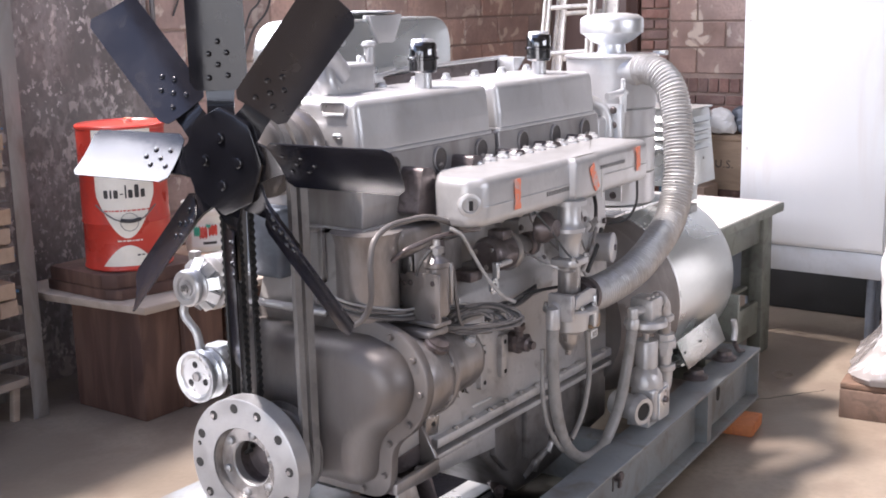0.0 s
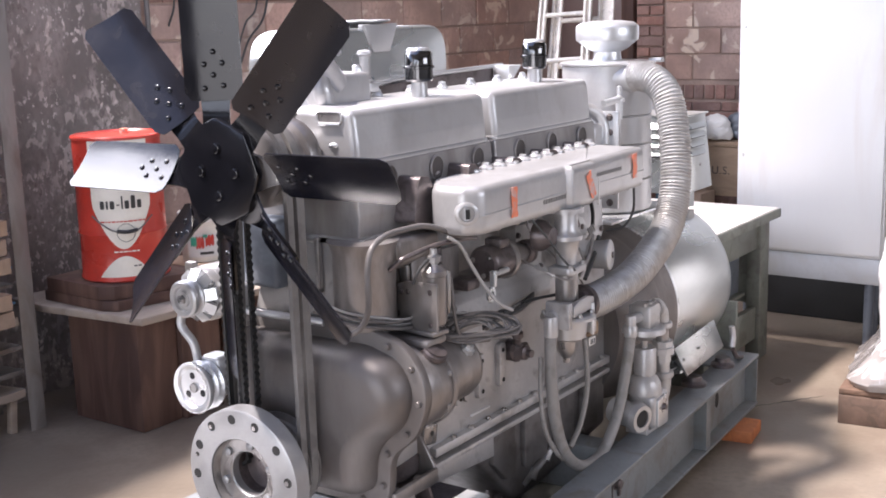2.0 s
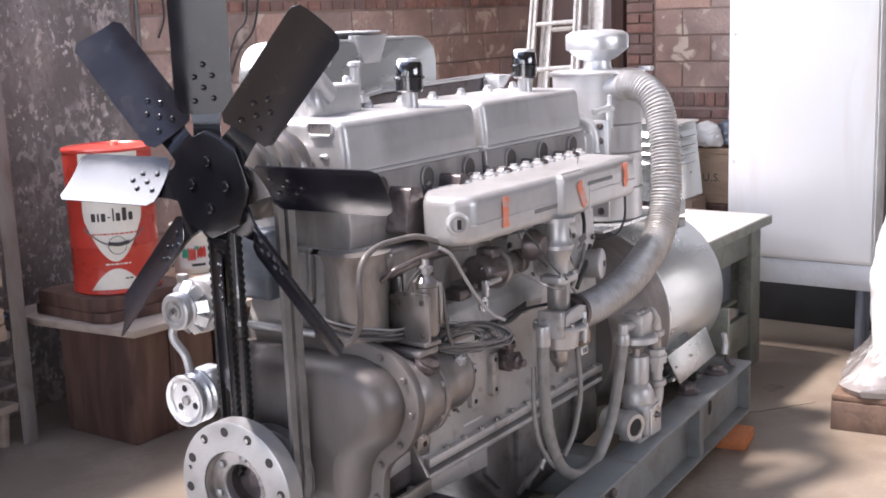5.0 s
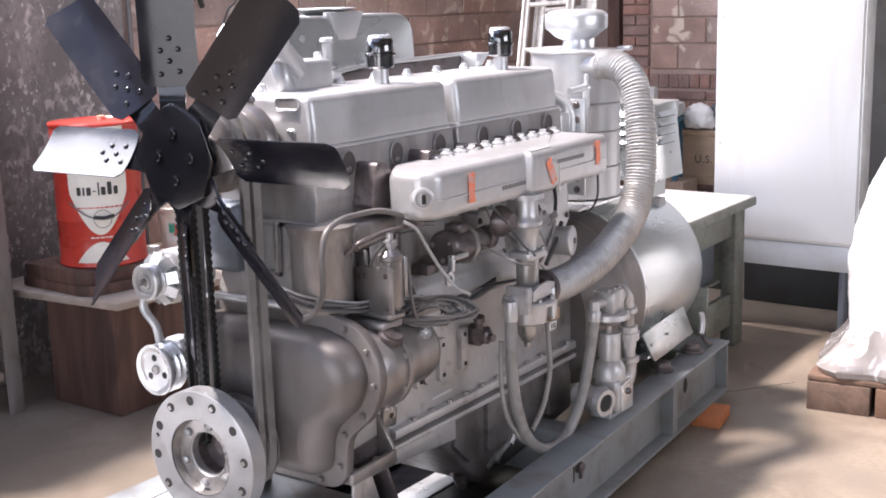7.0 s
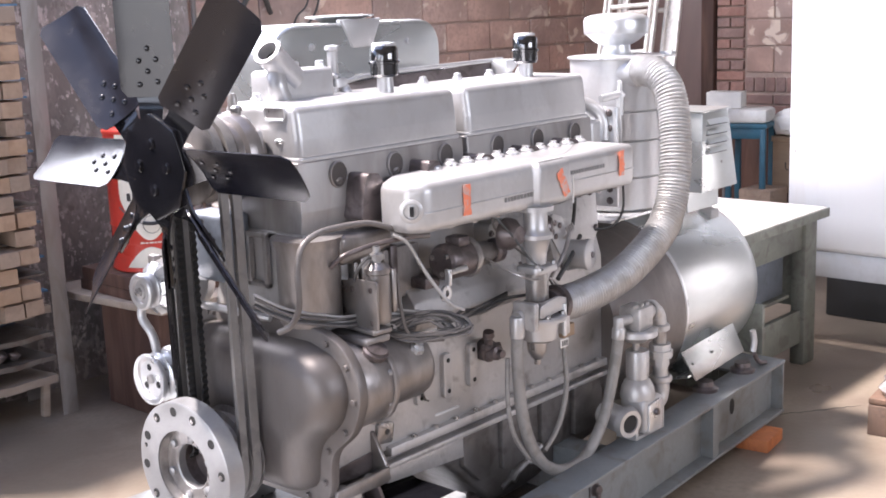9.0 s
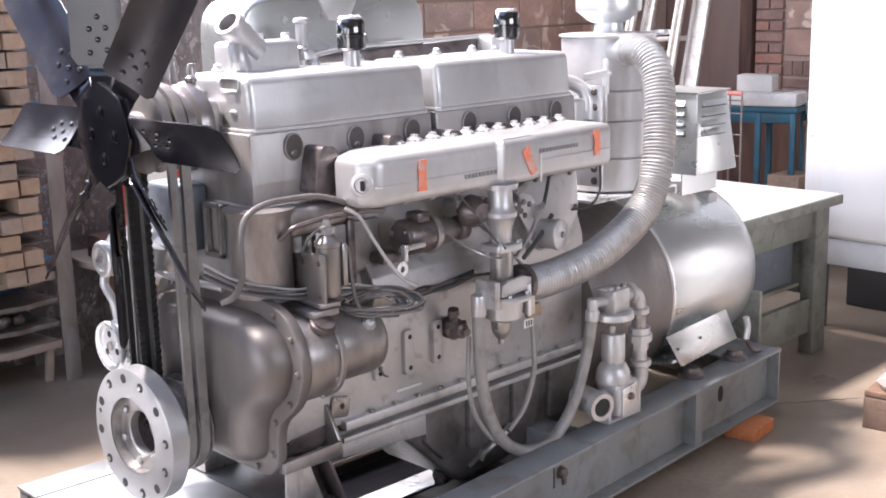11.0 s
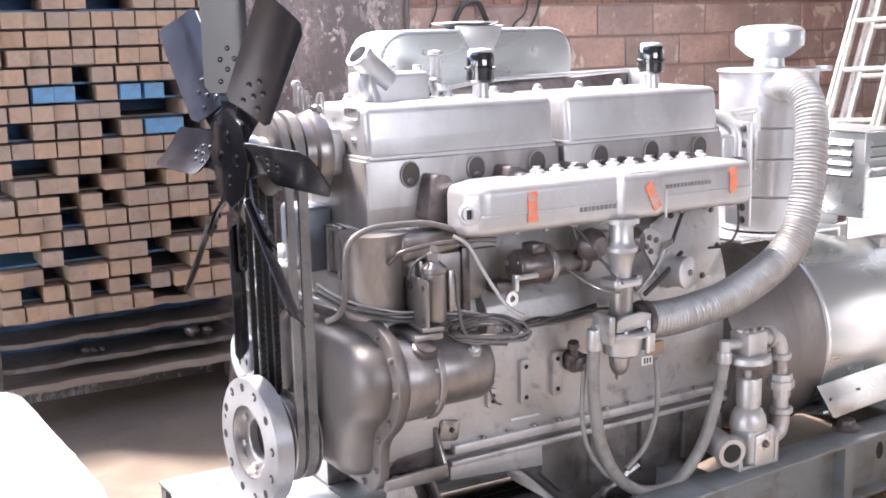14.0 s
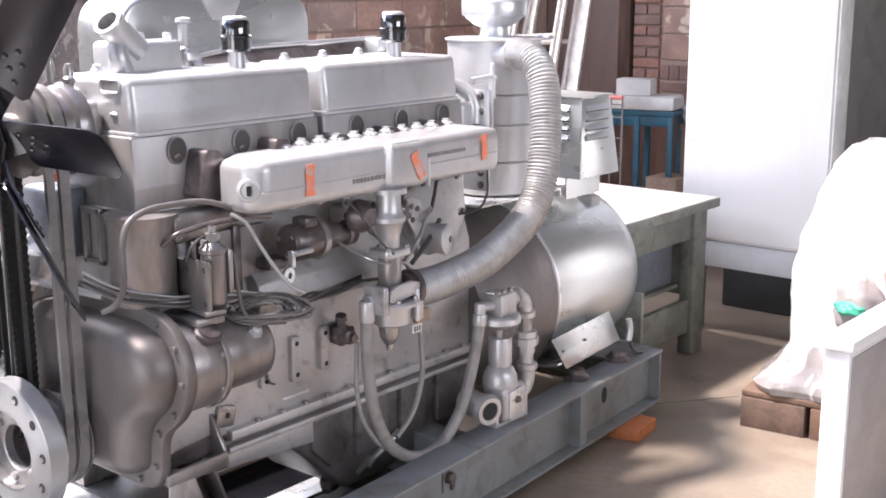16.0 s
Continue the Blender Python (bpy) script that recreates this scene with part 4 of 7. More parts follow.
octo = [(HUB.y + (0.128 if k % 2 == 0 else 0.119) * math.cos(radians(k * 22.5)), HUB.z + (0.128 if k % 2 == 0 else 0.119) * math.sin(radians(k * 22.5))) for k in range(16)]
extrude(b, octo, "x", HUB.x - 0.008, HUB.x + 0.004, 0.003)
hub = part("hub", b, BLACK, fan, "glossy black fan hub plate")
for a in (0, 90, 180, 270):
    s = blank()
    bolt(s, HUB + Vector((-0.008, 0.056 * math.cos(radians(a)), 0.056 * math.sin(radians(a)))), (-1, 0, 0), 0.0125, 0.0055)
    part("hub_bolt", s, BLACK, hub)
b = blank()
lathe(b, HUB + Vector((0.004, 0, 0)), (1, 0, 0), [(0, 0), (0, 0.055), (0.06, 0.055), (0.06, 0.05), (0.30, 0.045), (0.30, 0)], 28)
part("spacer", b, SILVER_DIRTY, fan)
b = blank()
prof = [(0.070, 0), (0.070, 0.095)]
for k in range(3):
    x = 0.077 + k * 0.037
    prof += [(x, 0.106), (x + 0.006, 0.093), (x + 0.028, 0.093), (x + 0.034, 0.106)]
prof += [(0.205, 0.112), (0.222, 0.108), (0.225, 0.05), (0.225, 0)]
lathe(b, HUB + Vector((0.02, 0, 0)), (1, 0, 0), prof, 48)
part("fan_pulley", b, SILVER_OILY, fan, "silver grooved fan pulley")
PITCH = radians(36)
for k in range(8):
    a = radians(45 * k + 0.5)
    out = Vector((0, -math.cos(a), math.sin(a)))
    side = Vector((1, 0, 0)).cross(out)
    chord = Vector((math.sin(PITCH), 0, 0)) + side * math.cos(PITCH)
    face = out.cross(chord)

    def at(r, c, h=0.0):
        bow = 0.009 * (1 - (c / 0.069) ** 2)
        return HUB + out * r + chord * c + face * (h + bow - 0.002)

    s = blank()
    tmp = bmesh.new()
    rs = [0.166 + i * (0.525 - 0.166) / 10 for i in range(11)]
    cs = [-0.067 + j * 0.134 / 10 for j in range(11)]
    grid = {}
    for side_h in (0, 1):
        for i, r in enumerate(rs):
            for j, c in enumerate(cs):
                tip = 0.513 - 0.009 * c / 0.067
                rr = min(r, tip)
                edge = abs(c) - 0.047
                if edge > 0:
                    cut = 0.020 - math.sqrt(max(0, 0.020**2 - edge**2))
                    rr = min(max(rr, 0.166 + cut), tip - cut)
                grid[side_h, i, j] = tmp.verts.new(at(rr, c, 0.0035 * side_h))
    for i in range(10):
        for j in range(10):
            tmp.faces.new([grid[0, i + p, j + q] for p, q in ((0, 0), (1, 0), (1, 1), (0, 1))])
            tmp.faces.new([grid[1, i + p, j + q] for p, q in ((0, 0), (0, 1), (1, 1), (1, 0))])
    rim_ij = [(i, 0) for i in range(11)] + [(10, j) for j in range(1, 11)] + [(i, 10) for i in range(9, -1, -1)] + [(0, j) for j in range(9, 0, -1)]
    for (i, j), (p, q) in zip(rim_ij, rim_ij[1:] + rim_ij[:1]):
        tmp.faces.new((grid[0, i, j], grid[1, i, j], grid[1, p, q], grid[0, p, q]))
    merge(s, tmp)
    blade = part("blade", s, BLADE, fan)
    # the spider's arm that carries the blade
    s = blank()
    tmp = bmesh.new()
    rings = []
    for r, w, mixed in ((0.09, 0.048, 0.0), (0.120, 0.043, 0.1), (0.145, 0.037, 0.5), (0.175, 0.035, 1.0), (0.275, 0.034, 1.0), (0.290, 0.027, 1.0), (0.295, 0.018, 1.0)):
        flat = side * w
        row = []
        for sgn in (-1, 1):
            p0 = HUB + out * r + flat * sgn
            p1 = at(r, w * sgn, 0.0075)
            row.append(p0.lerp(p1, mixed))
        rings.append([tmp.verts.new(row[0]), tmp.verts.new(row[1]), tmp.verts.new(row[1] + face * 0.006), tmp.verts.new(row[0] + face * 0.006)])
    for u, v in zip(rings, rings[1:]):
        for m in range(4):
            tmp.faces.new((u[m], u[(m + 1) % 4], v[(m + 1) % 4], v[m]))
    tmp.faces.new(rings[0])
    tmp.faces.new(rings[-1][::-1])
    merge(s, tmp)
    part("arm", s, BLACK, blade)
    for r, c in ((0.195, -0.022), (0.200, 0.022), (0.225, 0.0), (0.250, -0.020), (0.252, 0.022), (0.278, 0.002)):
        for sgn in (1, -1):
            s = blank()
            h = 0.0130 if sgn > 0 else 0.0
            lathe(s, at(r, c, h), face * sgn, [(0, 0), (0, 0.0075), (0.003, 0.006), (0.004, 0.003), (0.0042, 0)], 8)
            part("rivet", s, BLACK, blade)

# ---- alternator, idler and water pump ----
alternator = thing("alternator", (0.14, 0.275, 0.80), "small silver alternator with a pulley and cooling fan", "alternator")
b = blank()
lathe(b, (0.165, 0.275, 0.90), (1, 0, 0), [(0, 0), (0, 0.06), (0.01, 0.075), (0.11, 0.075), (0.13, 0.06), (0.14, 0)], 32)
part("body", b, SILVER_DIRTY, alternator)
b = blank()
lathe(b, (0.09, 0.275, 0.90), (1, 0, 0), [(0.002, 0), (0.002, 0.020), (0.008, 0.022), (0.008, 0.030), (0.001, 0.033), (0, 0.044), (0.004, 0.049), (0.014, 0.05), (0.022, 0.036), (0.032, 0.05), (0.038, 0.046), (0.04, 0)], 32)
part("pulley", b, SILVER, alternator)
b = blank()
lathe(b, (0.091, 0.275, 0.90), (-1, 0, 0), [(-0.004, 0), (-0.004, 0.013), (0.005, 0.013), (0.006, 0.007), (0.011, 0.006), (0.011, 0)], 6)
part("nut", b, SILVER_DIRTY, alternator)
for k in range(9):
    a = radians(40 * k)
    s = blank()
    box(s, (0.135, -0.016, 0.030), (0.160, 0.016, 0.068), 0, 2)
    bmesh.ops.rotate(s, verts=s.verts, cent=(0.147, 0, 0.05), matrix=Euler((0, radians(35), 0)).to_matrix())
    bmesh.ops.rotate(s, verts=s.verts, cent=(0, 0, 0), matrix=Euler((a, 0, 0)).to_matrix())
    bmesh.ops.translate(s, verts=s.verts, vec=(0, 0.275, 0.90))
    part("fan_vane", s, SILVER_BRIGHT, alternator)
b = blank()
tube(b, [(0.125, 0.31, 0.865), (0.118, 0.315, 0.82), (0.12, 0.275, 0.775), (0.125, 0.265, 0.72), (0.14, 0.255, 0.70)], 0.012, 10)
part("bracket", b, SILVER, alternator, "curved silver bracket")
b = blank()
box(b, (0.17, 0.315, 0.945), (0.195, 0.345, 0.98), 0.006)
part("lug", b, SILVER_OILY, alternator)
idler = thing("idler_pulley", (0.11, 0.245, 0.60), "silver idler pulley with three round holes", "pulley")
b = blank()
lathe(b, (0.075, 0.245, 0.667), (1, 0, 0), [(0.010, 0), (0.010, 0.05), (0.004, 0.054), (0, 0.060), (0, 0.068), (0.006, 0.070), (0.014, 0.068), (0.024, 0.055), (0.034, 0.068), (0.044, 0.055), (0.054, 0.068), (0.060, 0.066), (0.062, 0)], 44)
wheel = part("wheel", b, SILVER_BRIGHT, idler)
for a in (80, 200, 320):
    s = blank()
    lathe(s, (0.0842, 0.245 + 0.032 * math.cos(radians(a)), 0.667 + 0.032 * math.sin(radians(a))), (1, 0, 0), [(0, 0), (0, 0.0095), (0.002, 0.0095), (0.002, 0)], 16)
    part("hole", s, DARK_HOLE, wheel)
s = blank()
lathe(s, (0.086, 0.245, 0.667), (-1, 0, 0), [(0, 0), (0, 0.014), (0.008, 0.012), (0.009, 0)], 10)
part("nut", s, SILVER_DIRTY, wheel)
s = blank()
box(s, (0.135, 0.20, 0.63), (0.20, 0.275, 0.74), 0.015, 3)
part("bracket", s, SILVER, idler)
pump = thing("water_pump", (0.27, 0.1, 0.83), "dark blue-grey water pump casting behind the fan belts", "pump")
b = blank()
box(b, (0.195, 0.03, 0.93), (0.285, 0.19, 1.11), 0.015, 3)
body = part("body", b, BLUE_GREY, pump)
b = blank()
lathe(b, (0.17, 0.16, 0.885), (0.2, -0.2, 0.9), [(0, 0), (0, 0.035), (0.03, 0.04), (0.06, 0.035), (0.06, 0)], 20)
part("outlet", b, SILVER, pump)
b = blank()
tube(b, [(0.16, 0.17, 0.875), (0.18, 0.1, 0.87), (0.21, 0.0, 0.86), (0.24, -0.08, 0.85)], 0.011, 10)
part("pipe", b, SILVER, pump)
# hanging strap seen between belts and block
b = blank()
for y0, y1, z0, z1 in ((-0.06, -0.045, 0.92, 1.06), (-0.06, 0.02, 1.05, 1.065), (0.005, 0.02, 0.92, 1.06), (-0.06, 0.02, 0.92, 0.935)):
    box(b, (0.255, y0, z0), (0.27, y1, z1), 0.003)
part("side_frame", b, SILVER_DIRTY, engine)
# studs in front of the heads
for x, y, z, h, r in ((0.27, 0.05, 1.25, 0.165, 0.013), (0.20, 0.02, 1.36, 0.075, 0.010), (0.225, -0.02, 1.33, 0.06, 0.016), (0.25, 0.10, 1.30, 0.12, 0.013), (0.215, 0.08, 1.38, 0.07, 0.014), (0.235, 0.12, 1.30, 0.05, 0.02)):
    s = blank()
    lathe(s, (x, y, z), (0, 0, 1), [(0, 0), (0, r * 0.7), (h * 0.75, r * 0.7), (h * 0.75, r), (h * 0.9, r), (h, r * 0.6), (h, 0)], 12)
    part("front_stud", s, SILVER_DIRTY, engine)
b = blank()
box(b, (0.19, -0.05, 1.20), (0.29, 0.14, 1.33), 0.02, 3)
part("front_bracket", b, SILVER, engine)

# ---- on top: thermostat housing, header tank, exhaust channel ----
housing = thing("thermostat_housing", (0.5, 0.06, 1.38), "silver thermostat housing with an open hose neck", "housing")
b = blank()
extrude(b, rounded([(0.39, 0.02), (0.60, 0.02), (0.615, 0.13), (0.39, 0.13)], 0.02), "z", 1.33, 1.462, 0.014, 3)
part("body", b, SILVER, housing)
b = blank()
lathe(b, (0.448, 0.045, 1.455), (-0.62, -0.1, 0.55), [(-0.03, 0.0), (-0.03, 0.04), (0.06, 0.036), (0.078, 0.038), (0.086, 0.041), (0.092, 0.039), (0.092, 0.029), (0.05, 0.029), (0.05, 0)], 28)
neck = part("hose_neck", b, SILVER, housing)
s = blank()
lathe(s, Vector((0.448, 0.045, 1.455)) + Vector((-0.62, -0.1, 0.55)).normalized() * 0.056, (-0.62, -0.1, 0.55), [(0, 0), (0, 0.0285), (0.002, 0.0285), (0.002, 0)], 24)
part("opening", s, DARK_HOLE, neck)
b = blank()
tube(b, [(0.41, 0.04, 1.455), (0.405, 0.03, 1.42), (0.42, 0.03, 1.385)], 0.026, 12)
part("elbow", b, SILVER, housing)
for x, y, h in ((0.50, 0.07, 0.012), (0.575, 0.05, 0.01), (0.455, 0.1, 0.01)):
    s = blank()
    bolt(s, (x, y, 1.462), (0, 0, 1), 0.013, h + 0.008)
    part("bolt", s, SILVER_BRIGHT, housing)
s = blank()
lathe(s, (0.655, 0.085, 1.33), (0, 0, 1), [(0, 0), (0, 0.013), (0.10, 0.013), (0.10, 0.02), (0.105, 0.02), (0.11, 0.015), (0.17, 0.015), (0.175, 0.022), (0.185, 0.020), (0.188, 0)], 14)
part("sensor", s, SILVER, housing)
s = blank()
box(s, (0.645, 0.06, 1.40), (0.685, 0.10, 1.425), 0.004)
part("sensor_nut", s, SILVER_BRIGHT, housing)
tank = thing("header_tank", (0.9, 0.32, 1.3), "rounded silver sheet-metal air box behind the valve covers", "tank")
b = blank()
extrude(b, rounded([(0.55, 1.30), (0.55, 1.575), (1.255, 1.575), (1.255, 1.30)], [0.02, 0.11, 0.10, 0.02], 8), "y", 0.22, 0.44, 0.03, 4, 50)
shell = part("shell", b, SHEET, tank)
b = blank()
lathe(b, (0.90, 0.31, 1.572), (0, 0, 1), [(0, 0), (0, 0.05), (0.012, 0.07), (0.020, 0.105), (0.024, 0.105), (0.026, 0)], 36)
part("top_flange", b, SILVER, shell)
b = blank()
extrude(b, [(0.86, 1.50), (0.94, 1.50), (0.985, 1.585), (0.815, 1.585)], "y", 0.212, 0.24, 0.006)
part("gusset", b, SILVER, shell)
for x in (0.70, 1.10):
    s = blank()
    bolt(s, (x, 0.22, 1.51), (0, -1, 0), 0.009, 0.008)
    part("bolt", s, SILVER, shell)
b = blank()
extrude(b, [(0.68, 1.20), (0.68, 1.385), (0.72, 1.40), (1.46, 1.425), (1.50, 1.43), (1.46, 1.20)], "y", 0.17, 0.20, 0.003)
channel = part("exhaust_shield", b, BROWN_IRON, tank, "dark exhaust shield with a bright edge")
b = blank()
tube(b, [(0.69, 0.165, 1.395), (0.90, 0.165, 1.420), (1.20, 0.165, 1.426), (1.50, 0.165, 1.430)], 0.007, 8)
part("shield_edge", b, SILVER_BRIGHT, channel)
b = blank()
extrude(b, [(1.44, 1.36), (1.52, 1.43), (1.44, 1.43)], "y", 0.10, 0.165, 0.002)
part("shield_wing", b, SILVER_BRIGHT, channel)
b = blank()
box(b, (0.60, 0.175, 1.05), (1.48, 0.36, 1.32), 0.03, 3)
part("manifold_body", b, SILVER_DIRTY, tank)

# ---- fuel system on the side ----
carb = thing("gas_carburettor", (0.96, -0.40, 0.6), "silver gas mixer and carburettor stack under the manifold", "carburettor")
C = Vector((0.955, -0.385, 0))
b = blank()
lathe(b, (C.x, C.y, 1.06), (0, 0, -1), [(0, 0), (0, 0.05), (0.014, 0.05), (0.017, 0.033), (0.060, 0.034), (0.075, 0.040), (0.080, 0.046), (0.092, 0.046), (0.098, 0.040), (0.135, 0.030), (0.165, 0.029), (0.165, 0)], 28)
part("riser", b, SILVER, carb)
b = blank()
extrude(b, rounded([(0.905, -0.428), (1.005, -0.428), (1.005, -0.345), (0.905, -0.345)], 0.02), "z", 0.872, 0.892, 0.004)
part("throttle_flange", b, SILVER, carb)
b = blank()
lathe(b, (C.x, C.y, 0.87), (0, 0, -1), [(0, 0), (0, 0.033), (0.08, 0.033), (0.085, 0.042), (0.13, 0.042), (0.13, 0)], 24)
body = part("throttle_body", b, SILVER_DIRTY, carb)
for dx in (-0.03,):
    s = blank()
    box(s, (C.x + dx - 0.006, -0.435, 0.735), (C.x + dx + 0.006, -0.415, 0.79), 0.003)
    part("clamp_lug", s, SILVER, body)
b = blank()
lathe(b, (C.x + 0.005, C.y, 0.748), (0, 0, -1), [(0, 0), (0, 0.075), (0.006, 0.08), (0.014, 0.08), (0.016, 0.058), (0.07, 0.052), (0.08, 0.035), (0.082, 0)], 32)
bowl = part("bowl", b, SILVER, carb)
b = blank()
lathe(b, (C.x - 0.005, C.y, 0.672), (0, 0, -1), [(0, 0), (0, 0.03), (0.03, 0.028), (0.05, 0.018), (0.056, 0.011), (0.07, 0.010), (0.072, 0)], 20)
part("drain_cone", b, SILVER_DIRTY, bowl)
for x0, z0, x1, z1 in ((1.012, 0.68, 1.036, 0.79), (0.872, 0.72, 0.893, 0.80)):
    s = blank()
    box(s, (x0, -0.44, z0), (x1, -0.36, z1), 0.006)
    part("linkage_block", s, SILVER_FLAT, bowl)
for a in range(0, 360, 60):
    s = blank()
    bolt(s, (C.x + 0.005 + 0.069 * math.cos(radians(a)), C.y + 0.069 * math.sin(radians(a)), 0.748), (0, 0, 1), 0.007, 0.009)
    part("bolt", s, SILVER_DIRTY, bowl)
for x, y in ((0.917, -0.418), (0.993, -0.418)):
    s = blank()
    bolt(s, (x, y, 0.892), (0, 0, 1), 0.009, 0.010)
    part("bolt", s, SILVER_DIRTY, carb)
s = blank()
extrude(s, rounded([(0.895, 0.752), (1.030, 0.760), (1.022, 0.790), (0.985, 0.800), (0.925, 0.795), (0.900, 0.785)], 0.008), "y", -0.440, -0.428, 0.002)
part("linkage_plate", s, SILVER_FLAT, bowl)
s = blank()
box(s, (1.000, -0.446, 0.680), (1.012, -0.436, 0.775), 0.003)
part("clip", s, SILVER_BRIGHT, bowl, "bright spring clip")
s = blank()
box(s, (0.985, -0.4425, 0.648), (1.022, -0.4395, 0.672), 0.001)
tag = part("paper_tag", s, PAPER, bowl, "small white paper tag")
for k in range(3):
    s = blank()
    box(s, (0.990 + k * 0.010, -0.4432, 0.652), (0.996 + k * 0.010, -0.4427, 0.668))
    part("print_bar", s, INK, tag)
s = blank()
lathe(s, (1.010, -0.345, 0.985), (0.5, -0.85, 0), [(0, 0), (0, 0.040), (0.03, 0.038), (0.045, 0.026), (0.046, 0)], 24)
part("governor_dome", s, BROWN_IRON, carb)
s = blank()
tube(s, [(0.830, -0.34, 1.045), (0.865, -0.375, 0.985), (0.905, -0.405, 0.915), (0.925, -0.43, 0.885)], 0.0035, 6)
part("throttle_rod", s, DARK_WIRE, carb)
s = blank()
box(s, (1.03, -0.42, 0.662), (1.085, -0.40, 0.70), 0.004)
part("solenoid", s, CRATE_TAN, bowl, "tan wire terminal")
s = blank()
lathe(s, (0.89, -0.33, 0.985), (0, -1, 0), [(0, 0), (0, 0.046), (0.02, 0.044), (0.035, 0.030), (0.05, 0.026), (0.051, 0)], 28)
part("governor_dome", s, BROWN_IRON, carb)
s = blank()
tube(s, [(0.80, -0.3, 0.94), (0.84, -0.39, 0.89), (0.90, -0.41, 0.862), (0.98, -0.41, 0.85), (1.03, -0.40, 0.82)], 0.003, 6)
part("throttle_rod", s, SILVER_DIRTY, carb)
s = blank()
tube(s, [(1.00, -0.40, 0.845), (1.06, -0.40, 0.90), (1.10, -0.395, 0.955)], 0.006, 8)
part("control_arm", s, SILVER_DIRTY, carb)
s = blank()
tube(s, [(1.02, -0.41, 0.84), (1.12, -0.385, 0.885), (1.20, -0.36, 0.93)], 0.007, 8)
part("control_arm", s, DARK_WIRE, carb)

# corrugated hose from the air cleaner
hose = thing("air_hose", (1.3, -0.4, 0.7), "ribbed silver flexible air intake hose", "hose")
HOSE_LINE = [(1.03, -0.395, 0.762), (1.10, -0.40, 0.758), (1.20, -0.405, 0.765), (1.33, -0.412, 0.788), (1.46, -0.414, 0.835), (1.56, -0.416, 0.893), (1.622, -0.412, 0.965), (1.657, -0.406, 1.055), (1.69, -0.388, 1.16), (1.718, -0.362, 1.26), (1.735, -0.332, 1.325), (1.753, -0.285, 1.365), (1.775, -0.222, 1.378), (1.795, -0.165, 1.374)]
b = blank()
line = spline(HOSE_LINE, 110)
far, keep, last = 0.0, [line[0]], line[0]
for p in line[1:]:
    if (p - last).length > 0.0014:
        keep.append(p)
        last = p
tube(b, keep, 0.05, 18, smooth=False, radius=lambda d: 0.0500 + 0.0029 * math.sin(d * 2 * math.pi / 0.0115))
part("ribbed_hose", b, HOSE, hose)
b = blank()
lathe(b, (1.00, -0.394, 0.766), (1, -0.05, -0.03), [(0, 0), (0, 0.042), (0.02, 0.042), (0.02, 0.054), (0.038, 0.054), (0.038, 0.0)], 28)
part("hose_cuff", b, BROWN_IRON, hose)

# gas line: regulator, valve, elbows
gas = thing("gas_regulator", (1.46, -0.41, 0.252), "silver gas regulator and solenoid valve piped on the skid", "regulator")
R = Vector((1.435, -0.40, 0))
b = blank()
lathe(b, (R.x, R.y, 0.600), (0, 0, -1), [(0, 0), (0, 0.062), (0.005, 0.068), (0.016, 0.07), (0.022, 0.07), (0.026, 0.055), (0.045, 0.03), (0.046, 0)], 36)
part("diaphragm_case", b, SILVER, gas)
b = blank()
box(b, (R.x - 0.038, R.y - 0.04, 0.595), (R.x + 0.042, R.y + 0.04, 0.672), 0.008)
cap = part("regulator_head", b, SILVER_FLAT, gas)
for dx in (-0.03, 0.0, 0.03):
    s = blank()
    bolt(s, (R.x + dx, R.y - 0.02, 0.672), (0, 0, 1), 0.009, 0.01)
    part("bolt", s, SILVER_DIRTY, cap)
b = blank()
cyl(b, (R.x - 0.09, R.y, 0.64), (R.x - 0.03, R.y, 0.635), 0.016, n=12)
cyl(b, (R.x - 0.095, R.y, 0.60), (R.x - 0.095, R.y, 0.655), 0.017, n=12, bev=0.004)
part("hose_fitting", b, SILVER, gas)
b = blank()
cyl(b, (R.x, R.y, 0.57), (R.x, R.y, 0.505), 0.012, n=12)
part("stem", b, SILVER_DIRTY, gas)
b = blank()
lathe(b, (R.x + 0.008, R.y, 0.525), (0, 0, -1), [(0, 0), (0, 0.035), (0.004, 0.037), (0.085, 0.037), (0.087, 0.033), (0.092, 0.033), (0.100, 0.042), (0.120, 0.052), (0.145, 0.056), (0.155, 0.056), (0.156, 0.0)], 32)
part("solenoid_can", b, SILVER_FLAT, gas)
b = blank()
box(b, (1.40, -0.455, 0.262), (1.51, -0.36, 0.375), 0.015, 3)
valve = part("valve_body", b, SILVER_FLAT, gas)
s = blank()
extrude(s, rounded([(1.415, 0.265), (1.49, 0.265), (1.49, 0.37), (1.415, 0.36)], 0.012), "y", -0.462, -0.453, 0.003)
part("valve_plate", s, SILVER_BRIGHT, valve)
s = blank()
bolt(s, (1.452, -0.462, 0.33), (0, -1, 0), 0.010, 0.012)
part("bolt", s, BROWN_IRON, valve)
b = blank()
tube(b, [(1.475, -0.40, 0.64), (1.53, -0.40, 0.635), (1.562, -0.40, 0.615), (1.572, -0.40, 0.57)], 0.025, 14)
ring(b, (1.515, -0.40, 0.637), (1, 0, 0), 0.02, 0.033, 0.022, 20, 0.004)
ring(b, (1.572, -0.40, 0.56), (0, 0, 1), 0.02, 0.034, 0.022, 20, 0.004)
part("elbow", b, SILVER_FLAT, gas)
b = blank()
cyl(b, (1.573, -0.40, 0.56), (1.578, -0.40, 0.50), 0.022, n=16)
part("pipe", b, SILVER_DIRTY, gas)
b = blank()
